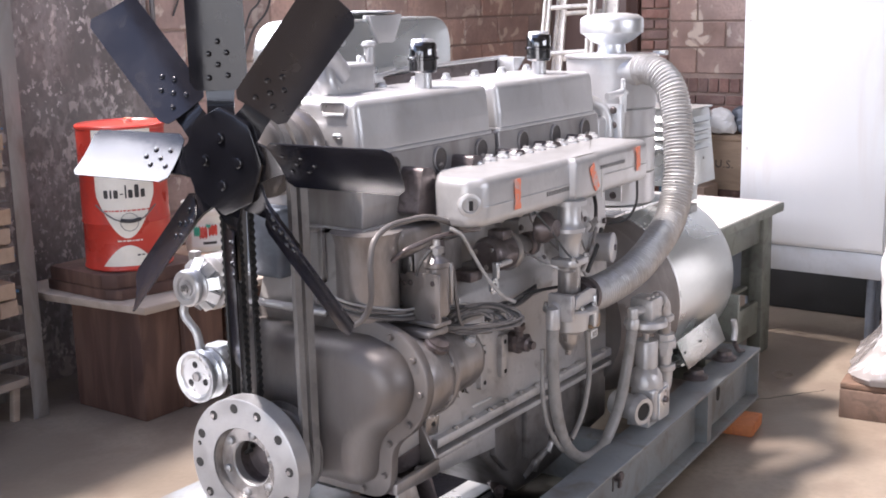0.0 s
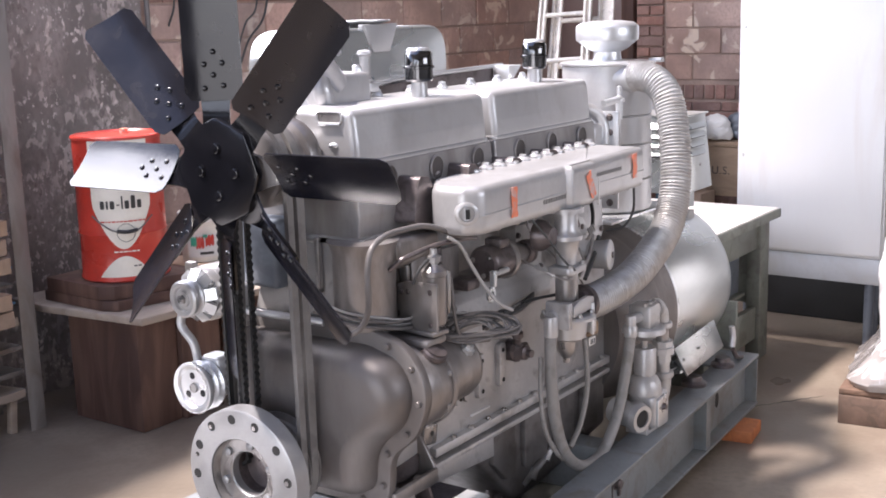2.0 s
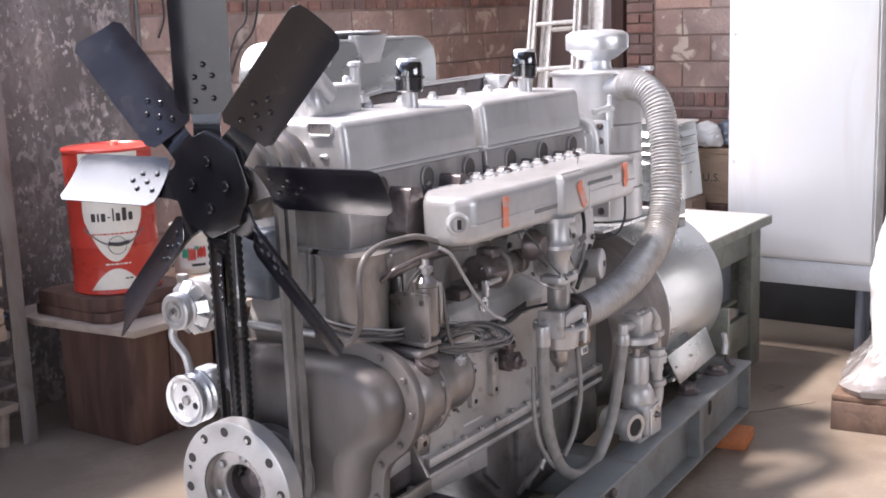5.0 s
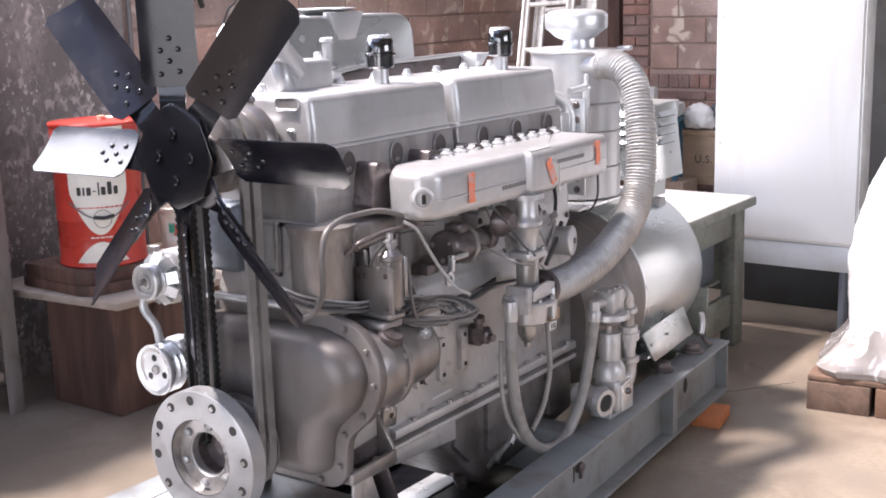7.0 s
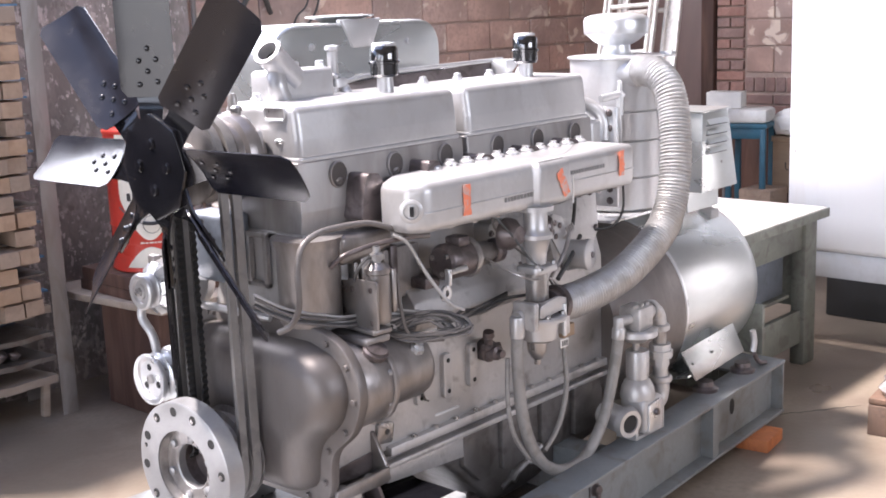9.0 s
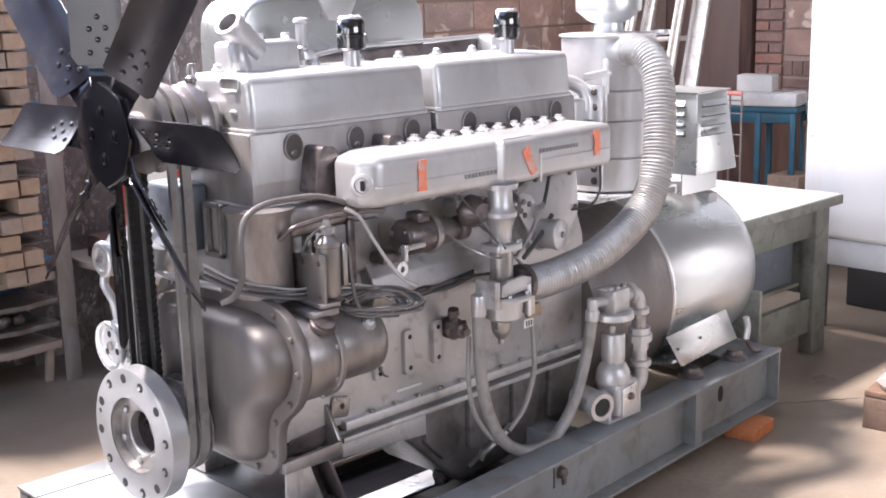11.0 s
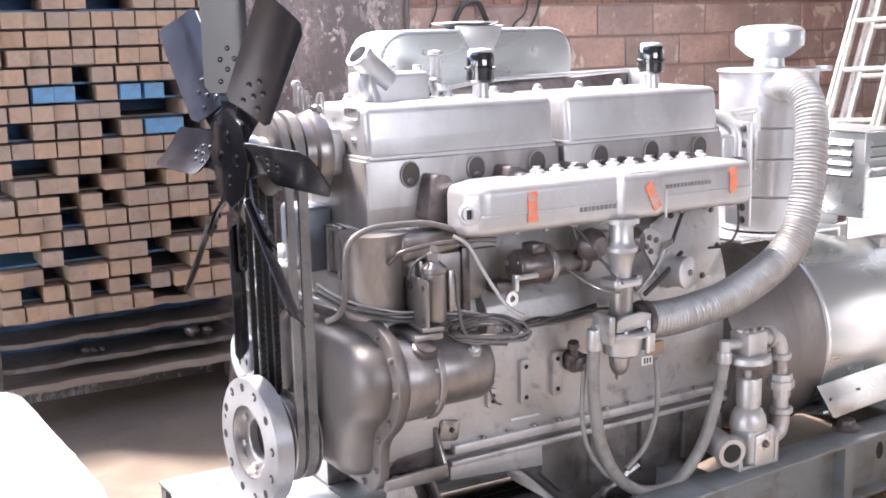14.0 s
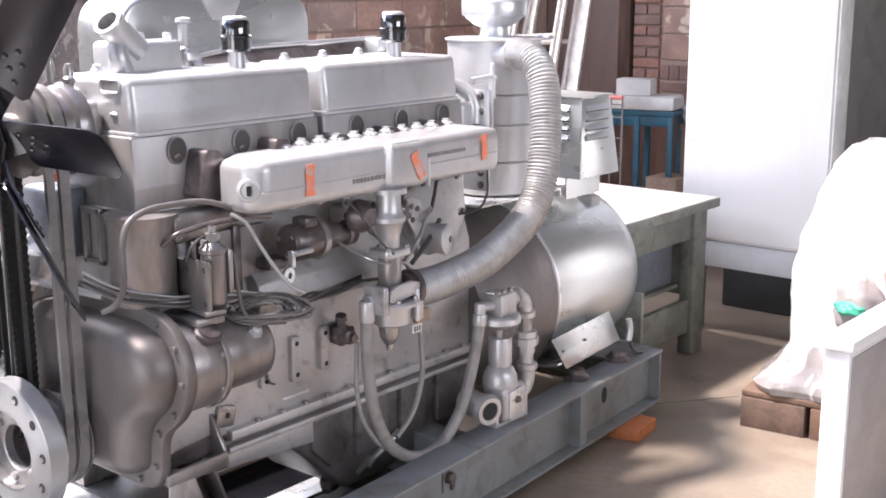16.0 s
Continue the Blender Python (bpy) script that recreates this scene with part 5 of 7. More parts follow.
lathe(b, (1.577, -0.40, 0.515), (0.02, 0, -1), [(0, 0), (0, 0.036), (0.02, 0.036), (0.022, 0.042), (0.045, 0.042), (0.047, 0.03), (0.075, 0.03), (0.075, 0)], 8)
part("union_nut", b, SILVER_FLAT, gas)
b = blank()
tube(b, [(1.579, -0.40, 0.45), (1.582, -0.40, 0.385)], 0.024, 14, smooth=False)
tube(b, [(1.583, -0.40, 0.40), (1.583, -0.40, 0.355), (1.565, -0.40, 0.325), (1.51, -0.40, 0.32)], 0.027, 14)
ring(b, (1.583, -0.40, 0.385), (0, 0, 1), 0.02, 0.036, 0.022, 20, 0.004)
ring(b, (1.51, -0.40, 0.32), (1, 0, 0), 0.02, 0.036, 0.022, 20, 0.004)
part("elbow", b, SILVER_FLAT, gas)
b = blank()
lathe(b, (1.335, -0.445, 0.318), (0.25, 1, 0.05), [(0.0, 0.030), (0.0, 0.044), (0.022, 0.048), (0.028, 0.041), (0.12, 0.041), (0.12, 0), (0.01, 0), (0.01, 0.030), (0, 0.030)], 28)
tee = part("inlet_pipe", b, SILVER, gas, "open silver pipe end")
s = blank()
lathe(s, (1.3365, -0.4405, 0.318), (0.25, 1, 0.05), [(0, 0), (0, 0.0295), (0.001, 0.0295), (0.001, 0)], 24)
part("opening", s, DARK_HOLE, tee)
b = blank()
cyl(b, (1.345, -0.40, 0.318), (1.42, -0.40, 0.318), 0.036, n=20)
part("pipe", b, SILVER, gas)
b = blank()
extrude(b, [(1.365, 0.2525), (1.53, 0.2525), (1.53, 0.335), (1.515, 0.335), (1.515, 0.262), (1.38, 0.262), (1.38, 0.285), (1.365, 0.285)], "y", -0.445, -0.37, 0.002)
part("bracket", b, SILVER, gas)

# hoses and lines
def line_thing(name, pts, r, mat, label, category, n=10, group=""):
    b = blank()
    tube(b, pts, r, n)
    return solid(name, b, mat, label, category, group=group)


loop = thing("gas_hose", (1.1, -0.39, 0.24), "thick grey rubber gas hose hanging in a loop", "hose")
b = blank()
tube(b, [(0.862, -0.385, 0.735), (0.858, -0.385, 0.64), (0.864, -0.385, 0.54), (0.882, -0.385, 0.44), (0.918, -0.385, 0.355), (0.965, -0.385, 0.295), (1.03, -0.385, 0.253), (1.10, -0.385, 0.238), (1.17, -0.385, 0.248), (1.23, -0.387, 0.295), (1.275, -0.39, 0.36), (1.305, -0.393, 0.44), (1.328, -0.397, 0.53), (1.340, -0.40, 0.60)], 0.0178, 14)
part("rubber_hose", b, GAS_HOSE, loop)
for p, q in (((0.862, -0.385, 0.76), (0.861, -0.385, 0.70)), ((1.337, -0.40, 0.585), (1.341, -0.40, 0.62))):
    b = blank()
    cyl(b, p, q, 0.0215, n=12, bev=0.003)
    part("ferrule", b, SILVER, loop)
b = blank()
cyl(b, (0.862, -0.385, 0.755), (0.90, -0.385, 0.765), 0.019, n=10)
part("fitting", b, SILVER, loop)
line_thing("thin_pipe", [(1.108, -0.36, 0.63), (1.106, -0.37, 0.50), (1.085, -0.37, 0.42), (1.05, -0.37, 0.365), (0.985, -0.375, 0.325)], 0.008, GAS_HOSE, "thin grey fuel pipe beside the engine", "pipe")
line_thing("thin_pipe", [(0.845, -0.36, 0.64), (0.835, -0.365, 0.52), (0.85, -0.37, 0.42), (0.90, -0.375, 0.34), (0.945, -0.375, 0.30)], 0.007, GAS_HOSE, "thin grey fuel pipe beside the engine", "pipe")
line_thing("oil_pipe", [(0.115, -0.26, 0.868), (0.135, -0.285, 0.885), (0.150, -0.30, 0.93), (0.153, -0.30, 1.02), (0.172, -0.30, 1.072), (0.225, -0.30, 1.095), (0.30, -0.30, 1.098), (0.385, -0.30, 1.093), (0.46, -0.305, 1.07), (0.53, -0.315, 1.04), (0.585, -0.32, 1.03)], 0.0076, WIRE, "curved grey oil pipe over the engine block", "pipe", 12)
line_thing("oil_pipe", [(0.30, -0.25, 0.99), (0.315, -0.28, 1.018), (0.355, -0.295, 1.03), (0.42, -0.30, 1.036), (0.50, -0.31, 1.036), (0.56, -0.32, 1.035)], 0.0065, BROWN_IRON, "curved dark oil pipe over the engine block", "pipe", 10)

# oil filter on its bracket
oil_filter = thing("oil_filter", (0.37, -0.3, 0.80), "silver oil filter canister on a flat bracket", "filter")
b = blank()
extrude(b, rounded([(-0.172, 0.832), (-0.172, 0.940), (-0.240, 0.944), (-0.250, 0.952), (-0.360, 0.956), (-0.357, 0.830)], 0.010), "x", 0.360, 0.367, 0.002)
extrude(b, [(0.350, -0.352), (0.41, -0.352), (0.42, -0.22), (0.350, -0.22)], "z", 0.820, 0.832, 0.003)
SWING = dict(cent=(0.366, -0.27, 0.9), matrix=Euler((0, 0, radians(-6.5))).to_matrix())
bmesh.ops.rotate(b, verts=b.verts, **SWING)
brk = part("bracket", b, SILVER_OILY, oil_filter)
for y, z in ((-0.222, 0.925), (-0.238, 0.922), (-0.225, 0.865), (-0.335, 0.932), (-0.335, 0.848), (-0.26, 0.925)):
    s = blank()
    bolt(s, (0.361, y, z), (-1, 0, 0), 0.006, 0.004)
    bmesh.ops.rotate(s, verts=s.verts, **SWING)
    part("screw", s, BROWN_IRON, brk)
b = blank()
lathe(b, (0.396, -0.318, 0.84), (0, 0, 1), [(0, 0), (0, 0.026), (0.01, 0.030), (0.125, 0.030), (0.128, 0.033), (0.14, 0.033), (0.145, 0.027), (0.155, 0.018), (0.155, 0)], 28)
part("canister", b, SILVER_OILY, oil_filter)
b = blank()
lathe(b, (0.396, -0.318, 0.99), (0, 0, 1), [(0, 0), (0, 0.013), (0.012, 0.013), (0.012, 0.02), (0.026, 0.02), (0.03, 0.01), (0.045, 0.009), (0.045, 0)], 8)
part("top_fitting", b, SILVER_DIRTY, oil_filter)
b = blank()
box(b, (0.430, -0.335, 0.86), (0.446, -0.295, 0.97), 0.004)
part("clamp", b, SILVER_DIRTY, oil_filter)
line_thing("wire", [(0.33, -0.30, 0.955), (0.335, -0.315, 0.99), (0.36, -0.32, 1.01), (0.39, -0.31, 1.005)], 0.004, DARK_WIRE, "short dark wire beside the oil filter", "wire", 6)

# starter motor and its lever
starter = thing("starter_motor", (0.75, -0.29, 0.88), "dark oily starter motor on the engine side", "starter")
b = blank()
lathe(b, (0.665, -0.285, 0.938), (1, 0, -0.02), [(0, 0), (0, 0.040), (0.006, 0.047), (0.012, 0.050), (0.098, 0.050), (0.100, 0)], 30)
body = part("body", b, BROWN_IRON, starter)
b = blank()
lathe(b, (0.762, -0.285, 0.936), (1, 0, -0.02), [(0, 0), (0, 0.054), (0.003, 0.057), (0.015, 0.057), (0.018, 0.053), (0.020, 0)], 30)
part("collar", b, SILVER_DIRTY, starter, "bright worn collar")
b = blank()
lathe(b, (0.780, -0.285, 0.9355), (1, 0, -0.02), [(0, 0), (0, 0.042), (0.030, 0.036), (0.070, 0.034), (0.074, 0.026), (0.100, 0.024), (0.102, 0)], 26)
part("nose", b, SILVER_OILY, starter)
b = blank()
lathe(b, (0.880, -0.285, 0.933), (1, 0, -0.02), [(0, 0), (0, 0.028), (0.006, 0.035), (0.026, 0.035), (0.032, 0.029), (0.034, 0)], 24)
part("knob", b, BROWN_IRON, starter)
for a in (20, 140, 260):
    s_ = blank()
    bolt(s_, Vector((0.665, -0.285 + 0.031 * math.cos(radians(a)), 0.938 + 0.031 * math.sin(radians(a)))), (-1, 0, 0), 0.006, 0.006)
    part("screw", s_, SILVER_DIRTY, body)
b = blank()
box(b, (0.700, -0.325, 0.978), (0.745, -0.27, 1.005), 0.006)
part("terminal_box", b, BROWN_IRON, starter)
b = blank()
tube(b, [(0.63, -0.345, 0.925), (0.70, -0.345, 0.925)], 0.008, 8, smooth=False)
box(b, (0.624, -0.352, 0.89), (0.637, -0.335, 0.935), 0.003)
part("lever", b, SILVER_BRIGHT, starter)
b = blank()
ring(b, (0.615, -0.340, 0.872), (0.1, -1, 0), 0.009, 0.022, 0.010, 24, 0.002)
part("lever_eye", b, SILVER_BRIGHT, starter)
b = blank()
box(b, (0.62, -0.27, 0.868), (0.68, -0.20, 0.900), 0.008)
part("foot", b, BROWN_IRON, starter)

# plates and covers on the block side
for pts, y, label in ((rounded([(0.94, 0.995), (1.09, 0.985), (1.09, 0.80), (0.955, 0.835)], [0.02, 0.02, 0.03, 0.07]), -0.223, ""), (rounded([(1.19, 0.99), (1.27, 1.03), (1.47, 1.03), (1.485, 0.89), (1.41, 0.79), (1.26, 0.79)], 0.02), -0.228, "")):
    b = blank()
    extrude(b, pts, "y", y, -0.16, 0.003)
    plate = part("side_cover", b, SILVER_FLAT, engine, "flat silver inspection cover")
    cx = sum(p[0] for p in pts) / len(pts)
    cz = sum(p[1] for p in pts) / len(pts)
    for k in range(0, len(pts), 6):
        s = blank()
        bolt(s, (cx + (pts[k][0] - cx) * 0.87, y, cz + (pts[k][1] - cz) * 0.87), (0, -1, 0), 0.008, 0.008)
        part("bolt", s, BROWN_IRON, plate)
b = blank()
extrude(b, rounded([(1.045, 0.985), (1.075, 1.015), (1.12, 1.0), (1.215, 0.86), (1.19, 0.83), (1.15, 0.83)], 0.02), "y", -0.352, -0.345, 0.002)
arm = part("governor_plate", b, SILVER, engine)
for x, z in ((1.085, 0.985), (1.09, 0.945), (1.075, 0.96), (1.11, 0.975)):
    s = blank()
    bolt(s, (x, -0.352, z), (0, -1, 0), 0.007, 0.005)
    part("screw", s, BROWN_IRON, arm)
b = blank()
lathe(b, (1.165, -0.345, 0.88), (0.25, -0.95, 0.02), [(0, 0), (0, 0.043), (0.05, 0.043), (0.055, 0.046), (0.066, 0.046), (0.07, 0.04), (0.072, 0)], 30)
gauge = part("governor_motor", b, SILVER, engine, "round silver governor motor")
s = blank()
lathe(s, Vector((1.165, -0.345, 0.88)) + Vector((0.25, -0.95, 0.02)).normalized() * 0.0722, (0.25, -0.95, 0.02), [(0, 0), (0, 0.01), (0.004, 0.009), (0.004, 0)], 12)
part("screw", s, BROWN_IRON, gauge)
b = blank()
for k in range(4):
    tube(b, [(1.118 + k * 0.009, -0.36, 0.935 + k * 0.004), (1.125 + k * 0.009, -0.372, 0.945 + k * 0.004), (1.132 + k * 0.009, -0.36, 0.965 + k * 0.003)], 0.004, 6)
part("spring", b, SILVER_DIRTY, engine)
for x, z0, z1 in ((0.745, 0.525, 0.655), (0.856, 0.53, 0.66), (0.632, 0.535, 0.59)):
    b = blank()
    extrude(b, rounded([(x - 0.018, z0), (x + 0.018, z0), (x + 0.018, z1), (x - 0.018, z1)], 0.012), "y", -0.226, -0.2, 0.003)
    lug = part("side_lug", b, SILVER_FLAT, engine)
    for z in (z0 + 0.02, z1 - 0.02):
        s = blank()
        lathe(s, (x, -0.2262, z), (0, -1, 0), [(0, 0), (0, 0.007), (0.001, 0.007), (0.001, 0)], 12)
        part("hole", s, DARK_HOLE, lug)
b = blank()
box(b, (0.70, -0.214, 0.478), (0.80, -0.205, 0.485), 0.002)
part("casting_mark", b, SILVER_BRIGHT, engine)
b = blank()
lathe(b, (0.915, -0.20, 0.625), (-0.1, -1, 0), [(0, 0), (0, 0.034), (0.04, 0.032), (0.045, 0.024), (0.075, 0.022), (0.08, 0.012), (0.095, 0.012), (0.096, 0)], 16)
lathe(b, (0.905, -0.24, 0.60), (-0.2, -0.2, 1), [(0, 0), (0, 0.014), (0.075, 0.012), (0.08, 0.018), (0.095, 0.016), (0.096, 0)], 10)
cyl(b, (0.87, -0.25, 0.645), (0.93, -0.26, 0.64), 0.011, n=8)
part("lift_pump", b, BROWN_IRON, engine, "dark oily lift pump")
b = blank()
extrude(b, rounded([(-0.17, 0.905), (-0.205, 0.880), (-0.242, 0.830), (-0.252, 0.780), (-0.240, 0.748), (-0.205, 0.735), (-0.17, 0.735)], 0.03), "x", 0.60, 1.10, 0.014, 3, 50)
part("side_bulge", b, SILVER_FLAT, engine, "smooth bulged silver side casting")
b = blank()
box(b, (0.44, -0.215, 0.85), (0.66, -0.19, 0.99), 0.006)
part("block_recess_panel", b, SILVER_OILY, engine)
b = blank()
box(b, (0.54, -0.225, 0.82), (0.565, -0.2, 1.0), 0.004)
part("block_rib", b, BROWN_IRON, engine)
b = blank()
box(b, (0.405, -0.225, 0.84), (0.42, -0.2, 0.98), 0.004)
part("block_rib", b, SILVER_DIRTY, engine)

# wiring along the block
random.seed(4)
for k in range(6):
    o = [random.uniform(-0.012, 0.012) for _ in range(8)]
    line_thing("wire", [(0.155 + o[0] * 0.4, -0.125, 0.905 + k * 0.006), (0.205, -0.185 + o[1], 0.866 + k * 0.006), (0.27, -0.245 + o[1], 0.850 + k * 0.005), (0.34, -0.268 + o[2], 0.840 + o[3] * 0.5 + k * 0.004), (0.45, -0.27 + o[4], 0.83 + k * 0.005), (0.56, -0.30 + o[5], 0.825 + o[6] * 0.5)], 0.0036, (WIRE, DARK_WIRE, HOSE)[k % 3], "grey ignition wire running along the engine block", "wire", 6, "ignition wires")
for k in range(11):
    w, h = random.uniform(0.062, 0.112), random.uniform(0.018, 0.036)
    lift, slide = random.uniform(-0.010, 0.012), random.uniform(-0.018, 0.012)
    pts = []
    for j in range(15):
        a = radians(-200 + j * 25 + random.uniform(-6, 6))
        mid = Vector((0.525 + slide, -0.362 - slide * 0.8, 0.800 + lift + random.uniform(-0.004, 0.004)))
        pts.append(mid + Vector((0.62, -0.56, 0.02)) * (w * 1.12 * math.cos(a)) + Vector((0.45, 0.38, 0.80)) * (h * math.sin(a) - 0.006 * math.cos(a * 2)))
    line_thing("wire", pts, 0.0034, (WIRE, WIRE, DARK_WIRE)[k % 3], "coiled grey ignition wire on the magneto", "wire", 6, "ignition wires")
line_thing("wire", [(0.455, -0.319, 1.054), (0.488, -0.335, 1.03), (0.518, -0.352, 0.968), (0.545, -0.372, 0.912), (0.572, -0.398, 0.864), (0.602, -0.421, 0.842)], 0.0052, HOSE, "braided silver cable down the block", "cable", 8)
line_thing("wire", [(0.432, -0.31, 0.97), (0.455, -0.325, 0.95), (0.46, -0.33, 0.87), (0.475, -0.335, 0.80), (0.53, -0.34, 0.765), (0.60, -0.345, 0.75)], 0.005, WIRE, "grey wire hanging below the oil filter", "wire", 6)
line_thing("wire", [(0.66, -0.33, 0.795), (0.74, -0.29, 0.79), (0.82, -0.27, 0.775), (0.90, -0.30, 0.79), (0.95, -0.35, 0.80)], 0.005, DARK_WIRE, "dark wire along the block", "wire", 6)
line_thing("wire", [(1.16, -0.36, 0.955), (1.20, -0.34, 1.0), (1.26, -0.30, 1.035), (1.32, -0.27, 1.045)], 0.006, DARK_WIRE, "dark control cable by the inspection cover", "cable", 6)
line_thing("wire", [(1.40, -0.38, 1.055), (1.405, -0.375, 0.98), (1.39, -0.35, 0.93), (1.36, -0.30, 0.915)], 0.004, DARK_WIRE, "dark wire hanging from the manifold", "wire", 6)
line_thing("wire", [(0.585, -0.30, 0.64), (0.60, -0.26, 0.60), (0.635, -0.235, 0.555), (0.66, -0.225, 0.54)], 0.003, WIRE, "thin grey wire from the magneto", "wire", 6)
line_thing("wire", [(1.06, -0.37, 0.80), (1.0, -0.36, 0.87), (0.86, -0.33, 0.99), (0.84, -0.32, 1.04)], 0.0035, WIRE, "thin grey throttle wire", "wire", 6)

for k in range(6):
    o = [random.uniform(-0.012, 0.012) for _ in range(6)]
    line_thing("wire", [(0.60, -0.33 + o[0], 0.79 + o[1]), (0.70, -0.315, 0.778 + o[2]), (0.82, -0.29 + o[3], 0.772 + o[4]), (0.96, -0.27, 0.785 + o[5])], 0.004, WIRE if k % 2 else DARK_WIRE, "grey ignition wire running to the rear cylinders", "wire", 6, "ignition wires")

# rear of the engine: flywheel housing, generator
generator = thing("generator", (2.15, 0, 0.252), "silver sheet-metal cased electric generator behind the engine", "generator")
b = blank()
lathe(b, Vector((1.52, 0, 0.52)), (1, 0, 0), [(0, 0), (0, 0.27), (0.05, 0.285), (0.16, 0.30), (0.21, 0.322), (0.235, 0.322), (0.24, 0)], 56)
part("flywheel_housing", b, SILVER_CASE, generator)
b = blank()
lathe(b, Vector((1.745, 0, 0.525)), (1, 0, 0), [(0, 0), (0, 0.312), (0.012, 0.318), (0.09, 0.318), (0.10, 0.325), (0.125, 0.325), (0.13, 0.31), (0.13, 0)], 64)
part("adapter_ring", b, SILVER_CASE, generator)
b = blank()
lathe(b, Vector((1.872, 0, 0.528)), (1, 0, 0), [(0, 0), (0, 0.305), (0.004, 0.312), (0.012, 0.314), (0.50, 0.314), (0.55, 0.306), (0.58, 0.285), (0.585, 0)], 72)
shell = part("drum", b, SHEET, generator, "smooth polished sheet-metal drum")
b = blank()
ring(b, (1.885, 0, 0.528), (1, 0, 0), 0.30, 0.318, 0.018, 64, 0.004)
part("band", b, SILVER_BRIGHT, shell)
b = blank()
for i in range(5):
    box(b, (2.30 + i * 0.012, -0.175, 0.79), (2.307 + i * 0.012, -0.10, 0.822))
part("hatch_clip", b, SILVER, shell)
for side in (-1, 1):
    b = blank()
    extrude(b, [(1.815, 0.415), (2.185, 0.437), (2.222, 0.322), (1.868, 0.300)], "y", side * 0.366, side * 0.36, 0.002)
    extrude(b, [(1.83, 0.32), (2.20, 0.33), (2.20, 0.338), (1.83, 0.328)], "y", side * 0.36, side * 0.2)
    bmesh.ops.rotate(b, verts=b.verts, cent=(2.0, side * 0.36, 0.30), matrix=Euler((radians(side * 14), 0, 0)).to_matrix())
    plate = part("mount_plate", b, SHEET, generator, "bright steel generator mounting plate")
    for x, z in ((1.865, 0.365), (2.00, 0.375)):
        s = blank()
        lathe(s, (x, side * 0.3505, z - 0.002), (0, side, 0), [(0, 0), (0, 0.0045), (0.0035, 0.0045), (0.0035, 0)], 12)
        part("hole", s, DARK_HOLE, plate)
    for x in (1.93, 2.20):
        s = blank()
        lathe(s, (x, side * 0.365, 0.252), (0, 0, 1), [(0, 0), (0, 0.045), (0.012, 0.045), (0.02, 0.03), (0.035, 0.028), (0.035, 0)], 20)
        part("rubber_foot", s, BROWN_IRON, plate)
b = blank()
tube(b, [(2.245, -0.38, 0.40), (2.25, -0.385, 0.36), (2.24, -0.385, 0.32)], 0.012, 8)
part("clamp", b, SILVER, generator)
b = blank()
tube(b, [(2.25, -0.385, 0.31), (2.28, -0.39, 0.272), (2.33, -0.39, 0.258)], 0.009, 8)
part("clamp_bolt", b, BROWN_IRON, generator)
b = blank()
box(b, (2.42, -0.33, 0.252), (2.44, 0.33, 0.45), 0.004)
part("end_frame", b, TABLE_PAINT, generator)

# control box with louvres on top of the generator
control = thing("control_box", (2.25, -0.03, 0.84), "galvanised control box with louvred vents on the generator", "box")
b = blank()
extrude(b, [(2.125, 0.915), (2.388, 0.915), (2.312, 1.205), (2.125, 1.205)], "y", -0.235, 0.10, 0.006)
part("body", b, SHEET, control)
b = blank()
box(b, (2.117, -0.243, 1.205), (2.322, 0.11, 1.212), 0.003)
part("lid", b, SHEET, control)
for k in range(4):
    z = 1.178 - k * 0.034
    s = blank()
    extrude(s, [(-0.235, z), (-0.250, z - 0.018), (-0.235, z - 0.020)], "x", 2.155, 2.298)
    part("louvre", s, SHEET, control)
    s = blank()
    box(s, (2.152, -0.2368, z - 0.024), (2.302, -0.2348, z - 0.020))
    part("louvre_gap", s, DARK_HOLE, control)
for k in range(4):
    z = 1.178 - k * 0.034
    s = blank()
    extrude(s, [(2.125, z), (2.110, z - 0.018), (2.125, z - 0.020)], "y", -0.185, 0.04)
    part("louvre", s, SHEET, control)
    s = blank()
    box(s, (2.1232, -0.188, z - 0.024), (2.1252, 0.045, z - 0.020))
    part("louvre_gap", s, DARK_HOLE, control)
s = blank()
lathe(s, (2.262, -0.2355, 1.015), (0, -1, 0), [(0, 0), (0, 0.006), (0.003, 0.005), (0.003, 0)], 10)
part("latch", s, SILVER_DIRTY, control)
b = blank()
extrude(b, [(2.12, 0.84), (2.34, 0.84), (2.34, 0.914), (2.12, 0.914)], "y", -0.18, -0.174, 0)
part("stand", b, SHEET, control)
b = blank()
extrude(b, [(2.12, 0.84), (2.34, 0.84), (2.34, 0.914), (2.12, 0.914)], "y", 0.05, 0.056, 0)
part("stand", b, SHEET, control)

# air cleaner
cleaner = thing("air_cleaner", (1.86, -0.05, 0.86), "tall silver oil-bath air cleaner with a mushroom cap", "air cleaner")
A = Vector((1.86, -0.05, 0))
b = blank()
lathe(b, (A.x, A.y, 0.90), (0, 0, 1), [(0, 0), (0, 0.15), (0.006, 0.157), (0.11, 0.157), (0.113, 0.150), (0.118, 0.157), (0.235, 0.157), (0.238, 0.151), (0.243, 0.157), (0.335, 0.157), (0.338, 0.151), (0.343, 0.157), (0.50, 0.160), (0.513, 0.160), (0.515, 0.0)], 56)
body = part("canister", b, SILVER, cleaner)
b = blank()
lathe(b, (A.x, A.y, 1.413), (0, 0, 1), [(0, 0), (0, 0.162), (0.002, 0.168), (0.008, 0.169), (0.011, 0.160), (0.016, 0.06), (0.016, 0)], 56)
part("lid", b, SILVER_BRIGHT, cleaner)
b = blank()
